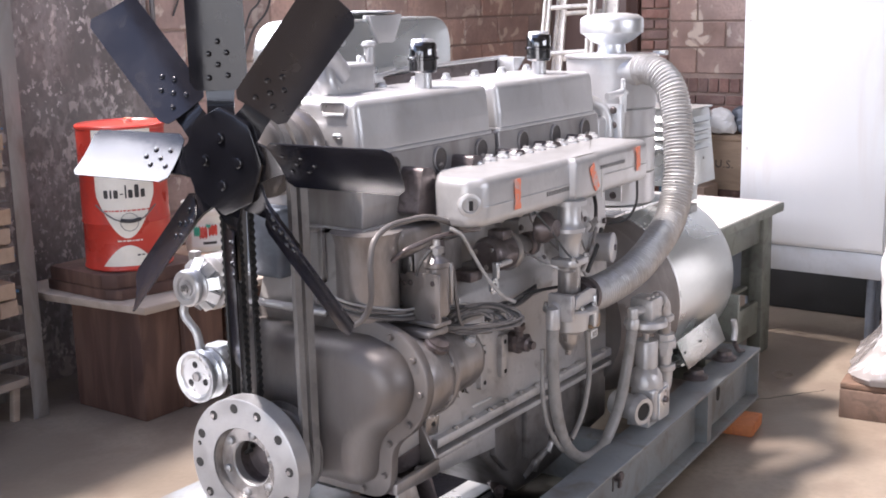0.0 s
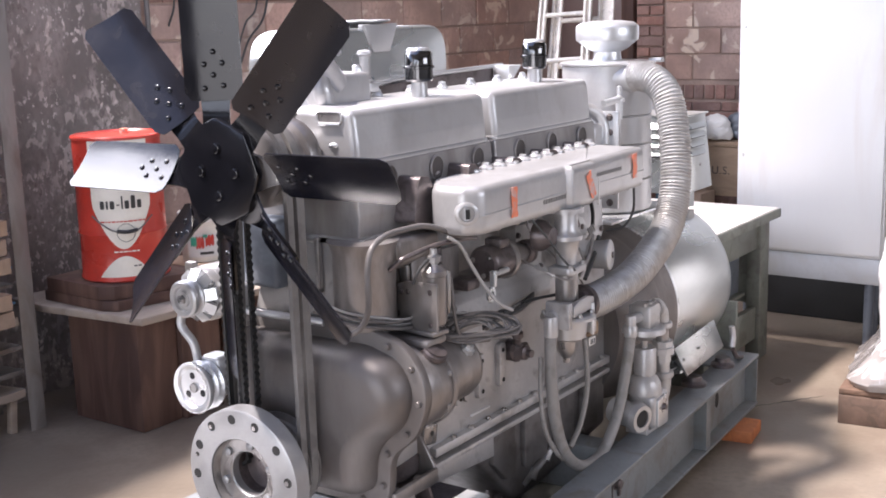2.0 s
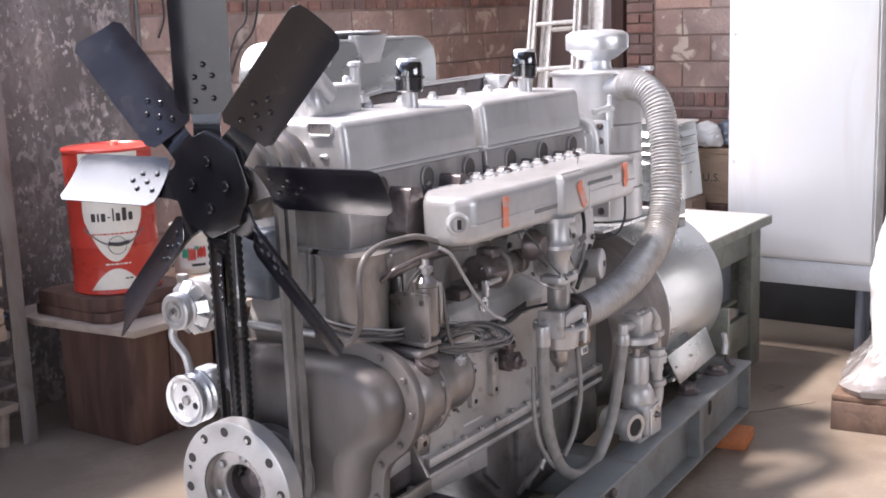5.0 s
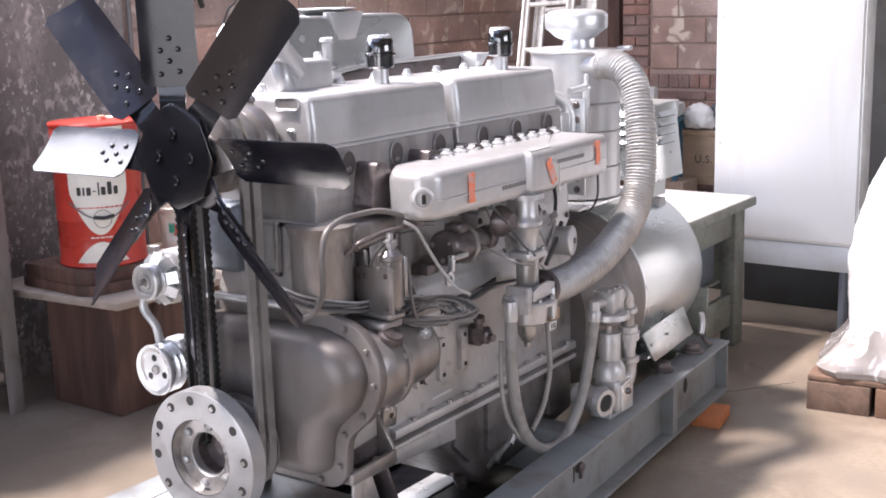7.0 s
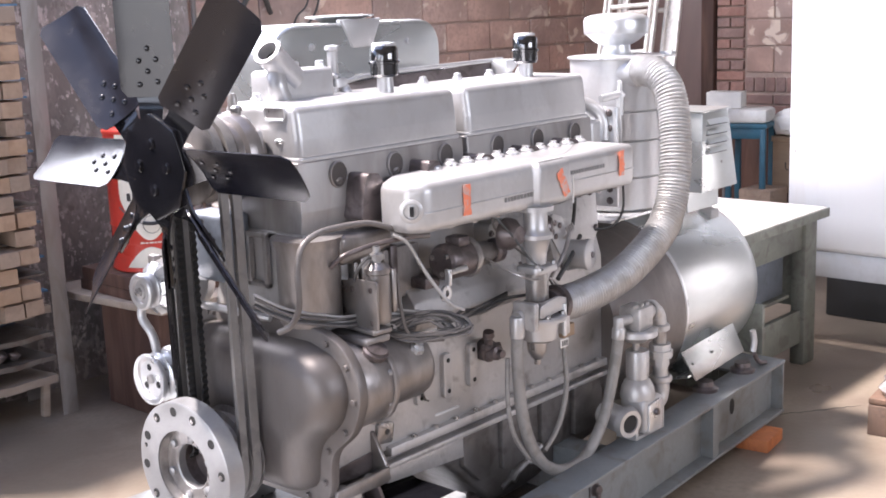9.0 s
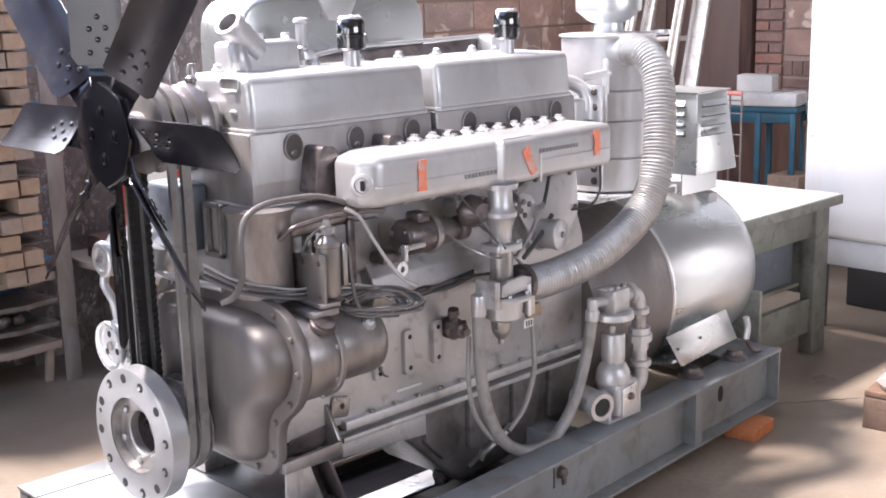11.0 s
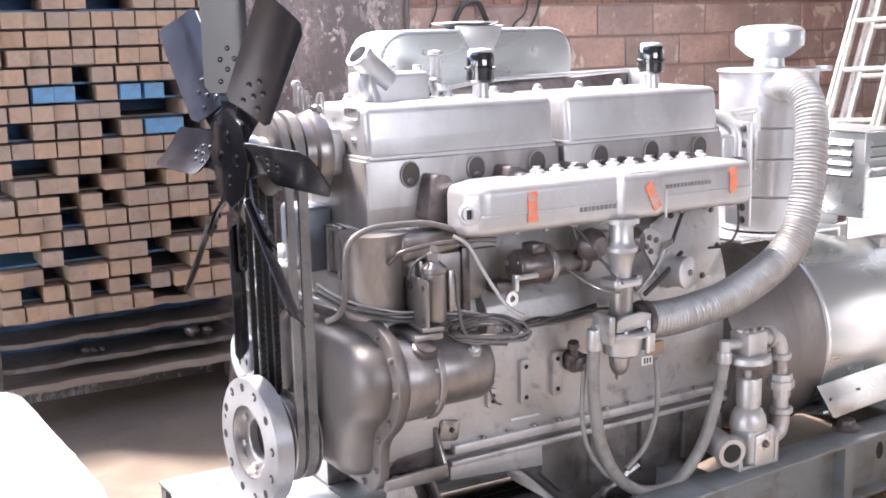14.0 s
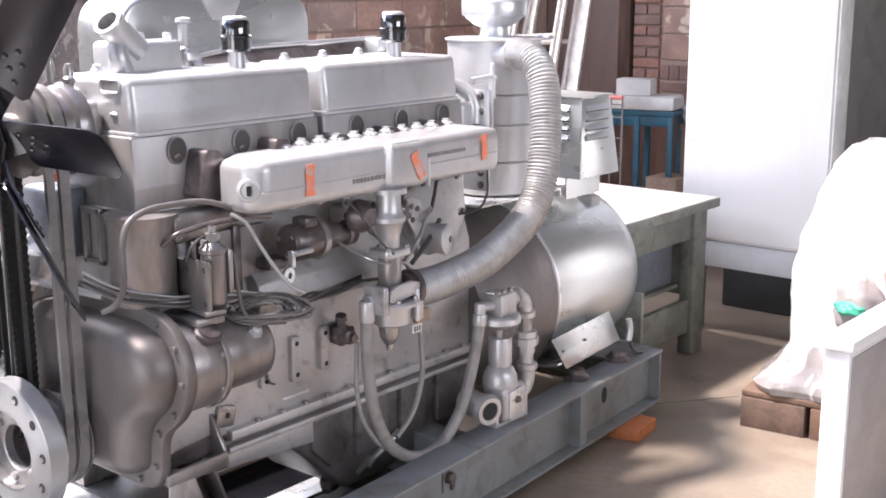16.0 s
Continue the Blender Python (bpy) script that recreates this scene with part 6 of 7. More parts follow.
lathe(b, (A.x, A.y, 1.42), (0, 0, 1), [(0, 0), (0, 0.056), (0.018, 0.049), (0.038, 0.048), (0.042, 0.058), (0.050, 0.074), (0.074, 0.103), (0.078, 0.110), (0.090, 0.1115), (0.122, 0.1115), (0.130, 0.108), (0.140, 0.092), (0.146, 0.05), (0.147, 0)], 56)
part("mushroom_cap", b, SILVER_BRIGHT, cleaner)
s = blank()
box(s, (A.x + 0.08, A.y - 0.17, 1.416), (A.x + 0.11, A.y - 0.12, 1.432), 0.004)
part("clip", s, SILVER_BRIGHT, cleaner)
b = blank()
lathe(b, (1.79, -0.165, 1.372), (0.25, -0.95, 0.0), [(-0.05, 0), (-0.05, 0.054), (0.02, 0.054), (0.02, 0.05), (0.03, 0.05), (0.03, 0)], 28)
part("hose_spout", b, SILVER, cleaner)
b = blank()
extrude(b, [(1.60, 0.895), (2.06, 0.895), (2.06, 0.86), (2.05, 0.86), (2.05, 0.885), (1.60, 0.885)], "y", -0.20, 0.10, 0.002)
part("bracket", b, SILVER_BRIGHT, cleaner)
b = blank()
box(b, (1.615, -0.215, 0.94), (1.625, -0.11, 1.27), 0.003)
strap = part("side_bracket", b, SILVER_BRIGHT, cleaner)
for z in (1.25, 1.20, 1.0, 0.96):
    s = blank()
    bolt(s, (1.615, -0.185, z), (-1, 0, 0), 0.010, 0.008)
    part("bolt", s, BROWN_IRON, strap)
# linkage at the rear of the heads
link = thing("rear_water_outlet", (1.58, -0.12, 1.1), "silver rear water outlet pipe and lever linkage", "pipe")
b = blank()
tube(b, [(1.50, -0.06, 1.28), (1.56, -0.10, 1.285), (1.60, -0.14, 1.26), (1.61, -0.16, 1.22), (1.605, -0.165, 1.16)], 0.024, 14)
part("outlet_pipe", b, SILVER, link)
b = blank()
tube(b, [(1.56, -0.19, 1.30), (1.61, -0.20, 1.305), (1.66, -0.20, 1.31)], 0.012, 10)
part("crossbar", b, SILVER_BRIGHT, link)
b = blank()
lathe(b, (1.655, -0.20, 1.24), (0, 0, 1), [(0, 0), (0, 0.012), (0.06, 0.012), (0.06, 0.018), (0.07, 0.018), (0.075, 0.008), (0.11, 0.008), (0.115, 0)], 10)
part("lever_post", b, SILVER_BRIGHT, link)
b = blank()
tube(b, [(1.65, -0.20, 1.27), (1.645, -0.205, 1.20), (1.65, -0.20, 1.12)], 0.007, 8)
part("rod", b, SILVER, link)
b = blank()
box(b, (1.535, -0.17, 1.08), (1.60, -0.05, 1.23), 0.012, 3)
part("outlet_body", b, SILVER, link)

# ---- parts rack with small boxes ----
rack = thing("parts_rack", (0.08, 2.1, 0), "tall steel rack full of small cardboard parts boxes", "rack")
RX0, RX1, RY0, RY1 = -0.27, 0.77, 2.0, 2.30
ROW, COL, Z0 = 0.0715, 0.0868, 0.468
for x in (RX0 - 0.03, RX1 + 0.005):
    for y in (RY0 - 0.02, RY1 - 0.03):
        b = blank()
        if x > 0:
            outline = [(x, y), (x + 0.072, y), (x + 0.072, y + 0.05), (x + 0.068, y + 0.05), (x + 0.068, y + 0.004), (x, y + 0.004)]
        else:
            outline = [(x, y), (x + 0.035, y), (x + 0.035, y + 0.004), (x + 0.004, y + 0.004), (x + 0.004, y + 0.035), (x, y + 0.035)]
        extrude(b, outline, "z", 0.0, 1.98, 0.0012)
        part("post", b, POST_STEEL if x > 0 else RACK_STEEL, rack)
for k in range(21):
    z = Z0 + k * ROW
    b = blank()
    box(b, (RX0 + 0.004, RY0 - 0.004, z - 0.004), (RX1, RY1, z), 0)
    box(b, (RX0 + 0.004, RY0 - 0.006, z - 0.008), (RX1, RY0 - 0.003, z), 0)
    part("blue_shelf", b, BLUE_SHELF if k in (13, 10, 12, 3, 17) or k % 4 == 1 else RACK_STEEL, rack, "thin painted steel shelf")
for k, z in enumerate((0.445, 0.345, 0.245, 0.15)):
    b = blank()
    tmp = bmesh.new()
    n = 24
    rows = []
    for i in range(n + 1):
        x = RX0 + (RX1 - RX0) * i / n
        sag = -0.006 * abs(math.sin(i * math.pi / 8)) + 0.002 * math.sin(i * 1.7 + k)
        rows.append([tmp.verts.new((x, y, zz + sag)) for y, zz in ((RY0 - 0.012, z), (RY1, z), (RY1, z + 0.006), (RY0 - 0.012, z + (0.032 if k in (0, 3) else 0.02)))])
    for a, c in zip(rows, rows[1:]):
        for m in range(4):
            tmp.faces.new((a[m], a[(m + 1) % 4], c[(m + 1) % 4], c[m]))
    tmp.faces.new(rows[0])
    tmp.faces.new(rows[-1][::-1])
    merge(b, tmp)
    part("low_shelf", b, WOOD_TOP if k in (0, 3) else RACK_STEEL, rack, "sagging brown lower shelf")
b = blank()
box(b, (RX0, RY1 + 0.002, 0.14), (RX1, RY1 + 0.008, 1.95))
part("back_sheet", b, DEEP_BLUE, rack, "deep blue back sheet")
for x, lean in ((0.73, 6), (-0.2, -4)):
    b = blank()
    box(b, (x - 0.015, RY0 + 0.02, 0), (x + 0.015, RY0 + 0.05, 0.155), 0.003, 2, Euler((0, radians(lean), 0)).to_matrix())
    part("foot", b, WOOD_TOP, rack)
b = blank()
box(b, (-0.0405, 0.0, 0.0), (0.0405, 0.24, 0.0605), 0.0015, 1)
 
bin_first = solid("parts_box", b, CARDBOARD, "small tan cardboard parts box on a rack shelf", "box", group="parts boxes")
b = blank()
box(b, (-0.0405, 0.0, 0.0), (0.0405, 0.24, 0.0605), 0.0015, 1)
blue_first = solid("parts_box", b, BLUE_SHELF, "small blue parts box on a rack shelf", "box", group="parts boxes")
random.seed(11)
used = set()
# shelf by shelf from the lowest: # a tan box, b a blue one, . a gap
FULL = (
    "#######..###"
    "#.##.#.#####"
    "##.####..#.#"
    "..#..##.####"
    "########..##"
    "###.########"
    "###.########"
    ".###.##.####"
    "#..##.######"
    "############"
    "#.###.#bbb##"
    "#######..###"
    "##bb.#bb.###"
    "####.#######"
    "############"
    "############"
    "############"
    "#..##..#####"
    "########.###"
    "########.###"
)
columns = 12
for k in range(20):
    j = 0
    shift = random.uniform(-0.006, 0.006)
    while j < columns:
        x = RX0 + 0.052 + j * COL + shift + random.uniform(-0.003, 0.003)
        j += 1
        what = FULL[k * columns + j - 1]
        if what == "." or random.random() < 0.02:
            continue
        z = Z0 + k * ROW + 0.0005
        src = blue_first if what == "b" else bin_first
        if x > RX1 - 0.042:
            continue
        y = RY0 + random.uniform(-0.012, 0.015)
        m = pose(x, y, z, 0, 0, random.uniform(-4, 4))
        if src not in used:
            src.matrix_basis = m
            used.add(src)
            # the box's origin lies at its own foot
            continue
        copy_thing(src, m)
# rags and bolts on the lower shelves
for x, y, z, r in ((0.08, 2.03, 0.272, 0.018), (0.115, 2.03, 0.272, 0.015), (0.15, 2.035, 0.27, 0.013), (0.55, 2.04, 0.275, 0.035), (0.62, 2.05, 0.27, 0.028)):
    b = blank()
    tmp = bmesh.new()
    bmesh.ops.create_icosphere(tmp, subdivisions=2, radius=r)
    for v in tmp.verts:
        v.co += v.co.normalized() * noise.noise(v.co * 60) * r * 0.4
        v.co.z *= 0.8
    bmesh.ops.translate(tmp, verts=tmp.verts, vec=(x, y, z + r * 0.7))
    merge(b, tmp)
    solid("metal_fitting", b, BROWN_IRON, "rusty fitting lying on a lower rack shelf", "fitting", group="rusty fittings")

# ---- bench of timber with the grease keg ----
bench = thing("timber_bench", (1.3, 1.8, 0), "low bench of dark timber blocks with a board top", "bench")
b = blank()
extrude(b, [(0.905, 2.02), (0.955, 1.475), (1.95, 1.40), (1.98, 2.20), (0.92, 2.25)], "z", 0.462, 0.492, 0.004)
part("board_top", b, WOOD_TOP, bench)
for lo, hi in (((0.995, 1.56, 0), (1.20, 1.98, 0.46)), ((1.205, 1.54, 0), (1.42, 1.96, 0.46)), ((1.55, 1.60, 0), (1.80, 2.05, 0.46))):
    b = blank()
    box(b, lo, hi, 0.008)
    part("timber_block", b, WOOD, bench)
for pts, z0, z1 in (([(0.955, 1.70), (0.985, 1.64), (1.36, 1.57), (1.44, 1.68), (1.40, 2.08), (0.97, 2.08)], 0.493, 0.535), ([(0.955, 1.72), (0.985, 1.66), (1.33, 1.59), (1.40, 1.70), (1.36, 2.06), (0.97, 2.06)], 0.536, 0.592)):
    b = blank()
    extrude(b, pts, "z", z0, z1, 0.004)
    solid("board", b, WOOD, "thick brown board lying on the bench", "board", group="boards on the bench")

KEG = Vector((1.175, 1.805, 0.593))
FACE = Vector((-0.634, -0.774, 0)).normalized()
ACROSS = Vector((-FACE.y, FACE.x, 0)) * -1
if ACROSS.dot(Vector((1, -0.5, 0))) < 0:
    ACROSS = -ACROSS
keg = thing("grease_keg", KEG, "red and cream tin grease keg with black print on its label", "keg")
b = blank()
lathe(b, KEG, (0, 0, 1), [(0, 0), (0, 0.172), (0.006, 0.178), (0.014, 0.176), (0.02, 0.173), (0.185, 0.173), (0.19, 0.1765), (0.197, 0.173), (0.40, 0.173), (0.405, 0.1765), (0.412, 0.173), (0.56, 0.173), (0.566, 0.178), (0.575, 0.178), (0.58, 0.172), (0.574, 0.166), (0.572, 0)], 64)
drum = part("drum", b, RED, keg)


def on_keg(u, v, out=0.0012):
    """A point of the keg's skin, u metres along it from its middle line and v metres up."""
    r = 0.1735 + out
    a = u / 0.1735
    w = FACE * math.cos(a) + ACROSS * math.sin(a)
    return KEG + w * r + Vector((0, 0, v))


def skin(outline, out):
    tmp = bmesh.new()
    tmp.faces.new([tmp.verts.new((u, v, 0)) for u, v in outline])
    bmesh.ops.triangulate(tmp, faces=tmp.faces)
    for _ in range(3):
        long = [e for e in tmp.edges if e.calc_length() > 0.03]
        if long:
            bmesh.ops.subdivide_edges(tmp, edges=long, cuts=1)
            bmesh.ops.triangulate(tmp, faces=tmp.faces)
    for v in tmp.verts:
        v.co = on_keg(v.co.x, v.co.y, out)
    b = blank()
    return merge(b, tmp)


part("label_panel", skin([(-0.118, 0.565), (-0.118, 0.42), (-0.118, 0.33)] + [(-0.115 + 0.23 * k / 20, 0.30 - 0.165 * math.sin(math.pi * k / 20)) for k in range(21)] + [(0.118, 0.33), (0.118, 0.42), (0.118, 0.565)], 0.0042), CREAM, drum, "cream label panel")
part("label_panel", skin([(-0.105, 0.022)] + [(-0.105 + 0.21 * k / 16, 0.022 + 0.085 * math.sin(math.pi * k / 16)) for k in range(1, 16)] + [(0.105, 0.022)], 0.0042), CREAM, drum, "cream half-moon panel")
# the name on the label, as plain upright strokes of its size
for u, w, low, high in ((-0.082, 0.017, 0, 0.033), (-0.058, 0.008, 0, 0.033), (-0.043, 0.017, 0, 0.033), (-0.019, 0.012, 0.014, 0.019), (0.0, 0.006, 0, 0.052), (0.012, 0.017, 0, 0.033), (0.036, 0.017, 0, 0.052), (0.060, 0.017, 0, 0.033)):
    part("print_bar", skin(rounded([(u, 0.296 + low), (u + w, 0.296 + low), (u + w, 0.296 + high), (u, 0.296 + high)], min(w, high - low) * 0.3, 3), 0.0055), INK, drum)
for v, u0, u1, h, mat in ((0.243, -0.085, 0.085, 0.006, RED), (0.122, -0.04, 0.05, 0.006, CREAM), (0.062, 0.03, 0.06, 0.006, INK)):
    u = u0
    while u < u1:
        w = random.uniform(0.006, 0.018)
        b = blank()
        tmp = bmesh.new()
        tmp.faces.new([tmp.verts.new(on_keg(p, q, 0.0058)) for p, q in ((u, v), (u + w, v), (u + w, v + h), (u, v + h))])
        merge(b, tmp)
        part("print_bar", b, mat, drum)
        u += w + 0.004
b = blank()
ring_line = [on_keg(0.01 + 0.034 * math.cos(t), 0.20 + 0.036 * math.sin(t), 0.0056) for t in [k * math.pi / 16 for k in range(33)]]
tube(b, ring_line, 0.0012, 5, smooth=False, cap=False)
part("emblem", b, INK, drum)
b = blank()
tube(b, [on_keg(-0.12, 0.27, 0.006), on_keg(-0.08, 0.24, 0.012), on_keg(-0.035, 0.212, 0.018), on_keg(0.015, 0.205, 0.02), on_keg(0.06, 0.215, 0.018), on_keg(0.12, 0.26, 0.008)], 0.0028, 6)
handle = part("bail", b, WIRE, keg, "wire carrying handle")
b = blank()
tube(b, [on_keg(-0.022, 0.210, 0.019), on_keg(0.015, 0.206, 0.021), on_keg(0.05, 0.212, 0.0195)], 0.0075, 8)
part("grip", b, INK, handle)
b = blank()
lathe(b, KEG + Vector((0.06, 0.02, 0.572)), (0, 0, 1), [(0, 0), (0, 0.016), (0.018, 0.016), (0.02, 0.013), (0.02, 0)], 20)
part("bung", b, ORANGE, keg, "orange bung")

can = thing("paint_bucket", (1.60, 1.80, 0.535), "cream bucket with a printed fruit label", "bucket")
for lo, z in (((1.60, 1.80), 0.493),):
    b = blank()
    box(b, (1.46, 1.68, 0.4925), (1.74, 1.95, 0.575), 0.004)
    solid("box", b, CARDBOARD, "flat cardboard box under the bucket", "box")
b = blank()
lathe(b, (1.60, 1.80, 0.577), (0, 0, 1), [(0, 0), (0, 0.088), (0.16, 0.098), (0.165, 0.104), (0.178, 0.106), (0.182, 0.1), (0.21, 0.102), (0.215, 0.098), (0.217, 0)], 40)
pail = part("pail", b, CREAM, can)
C2 = Vector((1.60, 1.80, 0))
for a0, a1, z0, z1, mat in ((-0.75, 0.75, 0.60, 0.70, SACK), (-0.35, 0.0, 0.64, 0.69, RED), (0.05, 0.45, 0.65, 0.695, RED), (-0.6, -0.3, 0.65, 0.69, SHRUB_GREEN), (-0.05, 0.15, 0.685, 0.70, SHRUB_GREEN), (-0.2, 0.4, 0.612, 0.624, INK)):
    b = blank()
    tmp = bmesh.new()
    n = 8
    top, low = [], []
    for k in range(n + 1):
        a = a0 + (a1 - a0) * k / n
        w = FACE * math.cos(a) + ACROSS * math.sin(a)
        wob = 0.006 * math.sin(k * 2.2) if mat in (RED, SHRUB_GREEN) else 0
        r = 0.0985 + (0.0015 if mat is not SACK else 0.0)
        low.append(tmp.verts.new(C2 + w * r + Vector((0, 0, z0 - wob))))
        top.append(tmp.verts.new(C2 + w * r + Vector((0, 0, z1 + wob))))
    for k in range(n):
        tmp.faces.new((low[k], low[k + 1], top[k + 1], top[k]))
    merge(b, tmp)
    part("label_patch", b, mat, pail)

# ---- work table behind the generator ----
table = thing("work_table", (2.85, 0.22, 0), "heavy worn green-grey work table with a pale top", "table")
b = blank()
box(b, (2.46, -0.195, 0.668), (3.27, 0.65, 0.692), 0.005)
part("tabletop", b, TABLE_TOP, table)
b = blank()
box(b, (2.455, -0.203, 0.648), (3.28, -0.196, 0.688), 0.003)
part("front_edge", b, TABLE_PAINT, table)
for x0, x1, y0, y1 in ((3.13, 3.24, -0.165, -0.10), (2.50, 2.60, -0.165, -0.10), (3.13, 3.24, 0.52, 0.60), (2.50, 2.60, 0.52, 0.60)):
    b = blank()
    box(b, (x0, y0, 0), (x1, y1, 0.654), 0.005)
    part("leg", b, TABLE_PAINT, table)
for z0, z1, y in ((0.52, 0.652, -0.15), (0.10, 0.25, -0.15), (0.52, 0.652, 0.56)):
    b = blank()
    box(b, (2.602, y, z0), (3.128, y + 0.03, z1), 0.004)
    part("rail", b, TABLE_PAINT, table)
b = blank()
box(b, (2.62, -0.10, 0.30), (3.12, 0.50, 0.315), 0.003)
part("shelf", b, TABLE_PAINT, table)
b = blank()
box(b, (2.47, -0.19, 0.6555), (3.262, 0.64, 0.6675), 0.003)
part("frame", b, TABLE_PAINT, table)
# back and end sheets, added to keep the space under the table dark
b = blank()
box(b, (2.605, 0.535, 0.03), (3.125, 0.55, 0.518), 0.003)
part("back_panel", b, TABLE_PAINT, table)
b = blank()
box(b, (3.15, -0.095, 0.26), (3.165, 0.515, 0.65), 0.003)
part("side_panel", b, TABLE_PAINT, table)
b = blank()
box(b, (2.51, -0.095, 0.03), (2.525, 0.515, 0.653), 0.003)
part("side_panel", b, TABLE_PAINT, table)
b = blank()
box(b, (2.62, -0.08, 0.316), (3.10, 0.42, 0.50), 0.01)
tool_box = solid("tool_box", b, BLUE_GREY, "dark blue-grey tool box on the table shelf", "tool box")

# a crack in the floor between the skid and the pallet
random.seed(31)
b = blank()
way = [Vector((2.40, -0.30)), Vector((2.56, -0.42)), Vector((2.77, -0.58))]
mid = [way[0].lerp(way[1], k / 8) for k in range(8)] + [way[1].lerp(way[2], k / 10) for k in range(11)]
mid = [p + Vector((random.uniform(-0.006, 0.006), random.uniform(-0.006, 0.006))) for p in mid]
wide = [random.uniform(0.001, 0.0026) * (1 if 0 < k < len(mid) - 1 else 0.3) for k in range(len(mid))]
side = [p + Vector((0.6, 0.8)) * w for p, w in zip(mid, wide)] + [p - Vector((0.6, 0.8)) * w for p, w in zip(mid[::-1], wide[::-1])]
extrude(b, [tuple(p) for p in side], "z", -0.002, 0.0008)
part("crack", b, DARK_HOLE, floor)

# ---- tall white cabinet ----
cabinet = thing("white_cabinet", (3.75, -0.26, 0), "tall shallow white enamelled cabinet standing on short legs", "cabinet")
b = blank()
box(b, (3.472, -0.605, 0.445), (3.61, 0.085, 2.0), 0.008)
part("body", b, WHITE, cabinet)
# plinth in a greyer white than the body, painting the shade low down
b = blank()
box(b, (3.474, -0.603, 0.325), (3.608, 0.083, 0.4435), 0.002)
part("plinth", b, WHITE_PLATE, cabinet)
for x, y in ((3.50, -0.55), (3.50, 0.03), (3.582, -0.55), (3.582, 0.03)):
    b = blank()
    cyl(b, (x, y, 0), (x, y, 0.324), 0.022, n=14)
    part("leg", b, BLUE_GREY, cabinet)
b = blank()
box(b, (3.462, -0.600, 0.46), (3.471, 0.080, 1.99), 0.003)
door = part("door", b, WHITE, cabinet)
b = blank()
box(b, (3.468, -0.613, 0.46), (3.60, -0.6055, 1.99), 0.002)
part("door_edge", b, SACK, cabinet)
for z in (0.9, 1.5):
    s = blank()
    bolt(s, (3.462, 0.055, z), (-1, 0, 0), 0.007, 0.004)
    part("screw", s, SACK, door)
# black box, added to draw the dark shade below the cabinet
b = blank()
box(b, (3.98, -0.62, 0.0), (4.38, 0.12, 0.29), 0.012)
chest = thing("storage_chest", (4.18, -0.25, 0), "black box added for the shade under the white cabinet", "chest")
part("body", b, RUBBER, chest)
b = blank()
box(b, (3.972, -0.628, 0.2905), (4.388, 0.128, 0.312), 0.004)
part("lid", b, RUBBER, chest)

# ---- stool with papers, crate, wire rack ----
stool = thing("blue_stool", (4.75, 1.0, 0), "tall teal blue painted stool beside the cabinet", "stool")
S0 = Vector((4.555, 1.20, 0))
SU = Vector((0.10, -0.40, 0)).normalized() * 1.37
SV = Vector((0.40, 0.10, 0)).normalized() * 0.85


def on_stool(u, v, z):
    p = S0 + SU * u + SV * v
    return (p.x, p.y, z)


def stool_box(u0, v0, z0, u1, v1, z1, bev=0.004):
    b = blank()
    tmp = bmesh.new()
    bmesh.ops.create_cube(tmp, size=1)
    for v in tmp.verts:
        v.co = Vector(on_stool(u0 + (u1 - u0) * (v.co.x + 0.5), v0 + (v1 - v0) * (v.co.y + 0.5), z0 + (z1 - z0) * (v.co.z + 0.5)))
    return merge(b, tmp, bev, 2)


part("seat", stool_box(0.0, 0.0, 0.85, 0.30, 0.30, 0.88), STOOL_BLUE, stool)
part("apron", stool_box(0.01, 0.01, 0.79, 0.29, 0.03, 0.849), STOOL_BLUE, stool)
for u, v in ((0.125, 0.003), (0.125, 0.26), (0.27, 0.26), (0.27, 0.003)):
    part("leg", stool_box(u, v, 0.0, u + 0.025, v + 0.032, 0.849), STOOL_BLUE, stool)
part("rung", stool_box(0.15, 0.284, 0.20, 0.27, 0.30, 0.23), STOOL_BLUE, stool)


def crumple(name, at, size, mat, label, category, seed, flat=0.6):
    b = blank()
    tmp = bmesh.new()
    bmesh.ops.create_icosphere(tmp, subdivisions=4, radius=1.0)
    for v in tmp.verts:
        c = v.co.copy()
        k = 1 + 0.25 * noise.noise(c * 1.7 + Vector((seed, 0, 0))) + 0.16 * abs(noise.noise(c * 5 + Vector((0, seed, 0))))
        v.co = Vector((c.x * size[0] * k, c.y * size[1] * k, max(c.z, -flat) * size[2] * k))
    low = min(v.co.z for v in tmp.verts)
    bmesh.ops.translate(tmp, verts=tmp.verts, vec=Vector(at) - Vector((0, 0, low)))
    merge(b, tmp)
    return solid(name, b, mat, label, category)


solid("paper_box", stool_box(0.03, 0.07, 0.962, 0.18, 0.22, 1.055, 0.003), PAPER, "small white paper box on the papers", "box")
solid("folded_cloth", stool_box(0.0, -0.01, 0.881, 0.30, 0.27, 0.961, 0.02), SACK, "folded cream cloth lying on the stool", "cloth")
crumple("crumpled_paper", (4.90, 0.78, 0.791), (0.08, 0.10, 0.085), PAPER, "crumpled white paper on the wooden crate", "paper", 3.0)
crumple("dark_rag", (5.0, 0.64, 0.791), (0.09, 0.11, 0.09), BLUE_GREY, "dark oily rag on the wooden crate", "rag", 4.0)
crumple("rag", (5.04, 0.60, 0.90), (0.07, 0.09, 0.085), PINK, "faded pink rag heaped on the crate", "rag", 5.0)
b = blank()
box(b, (4.60, 0.745, 0.0), (4.82, 0.945, 0.50), 0.006)
solid("carton", b, CARDBOARD, "tan cardboard carton standing beside the blue stool", "carton")
b = blank()
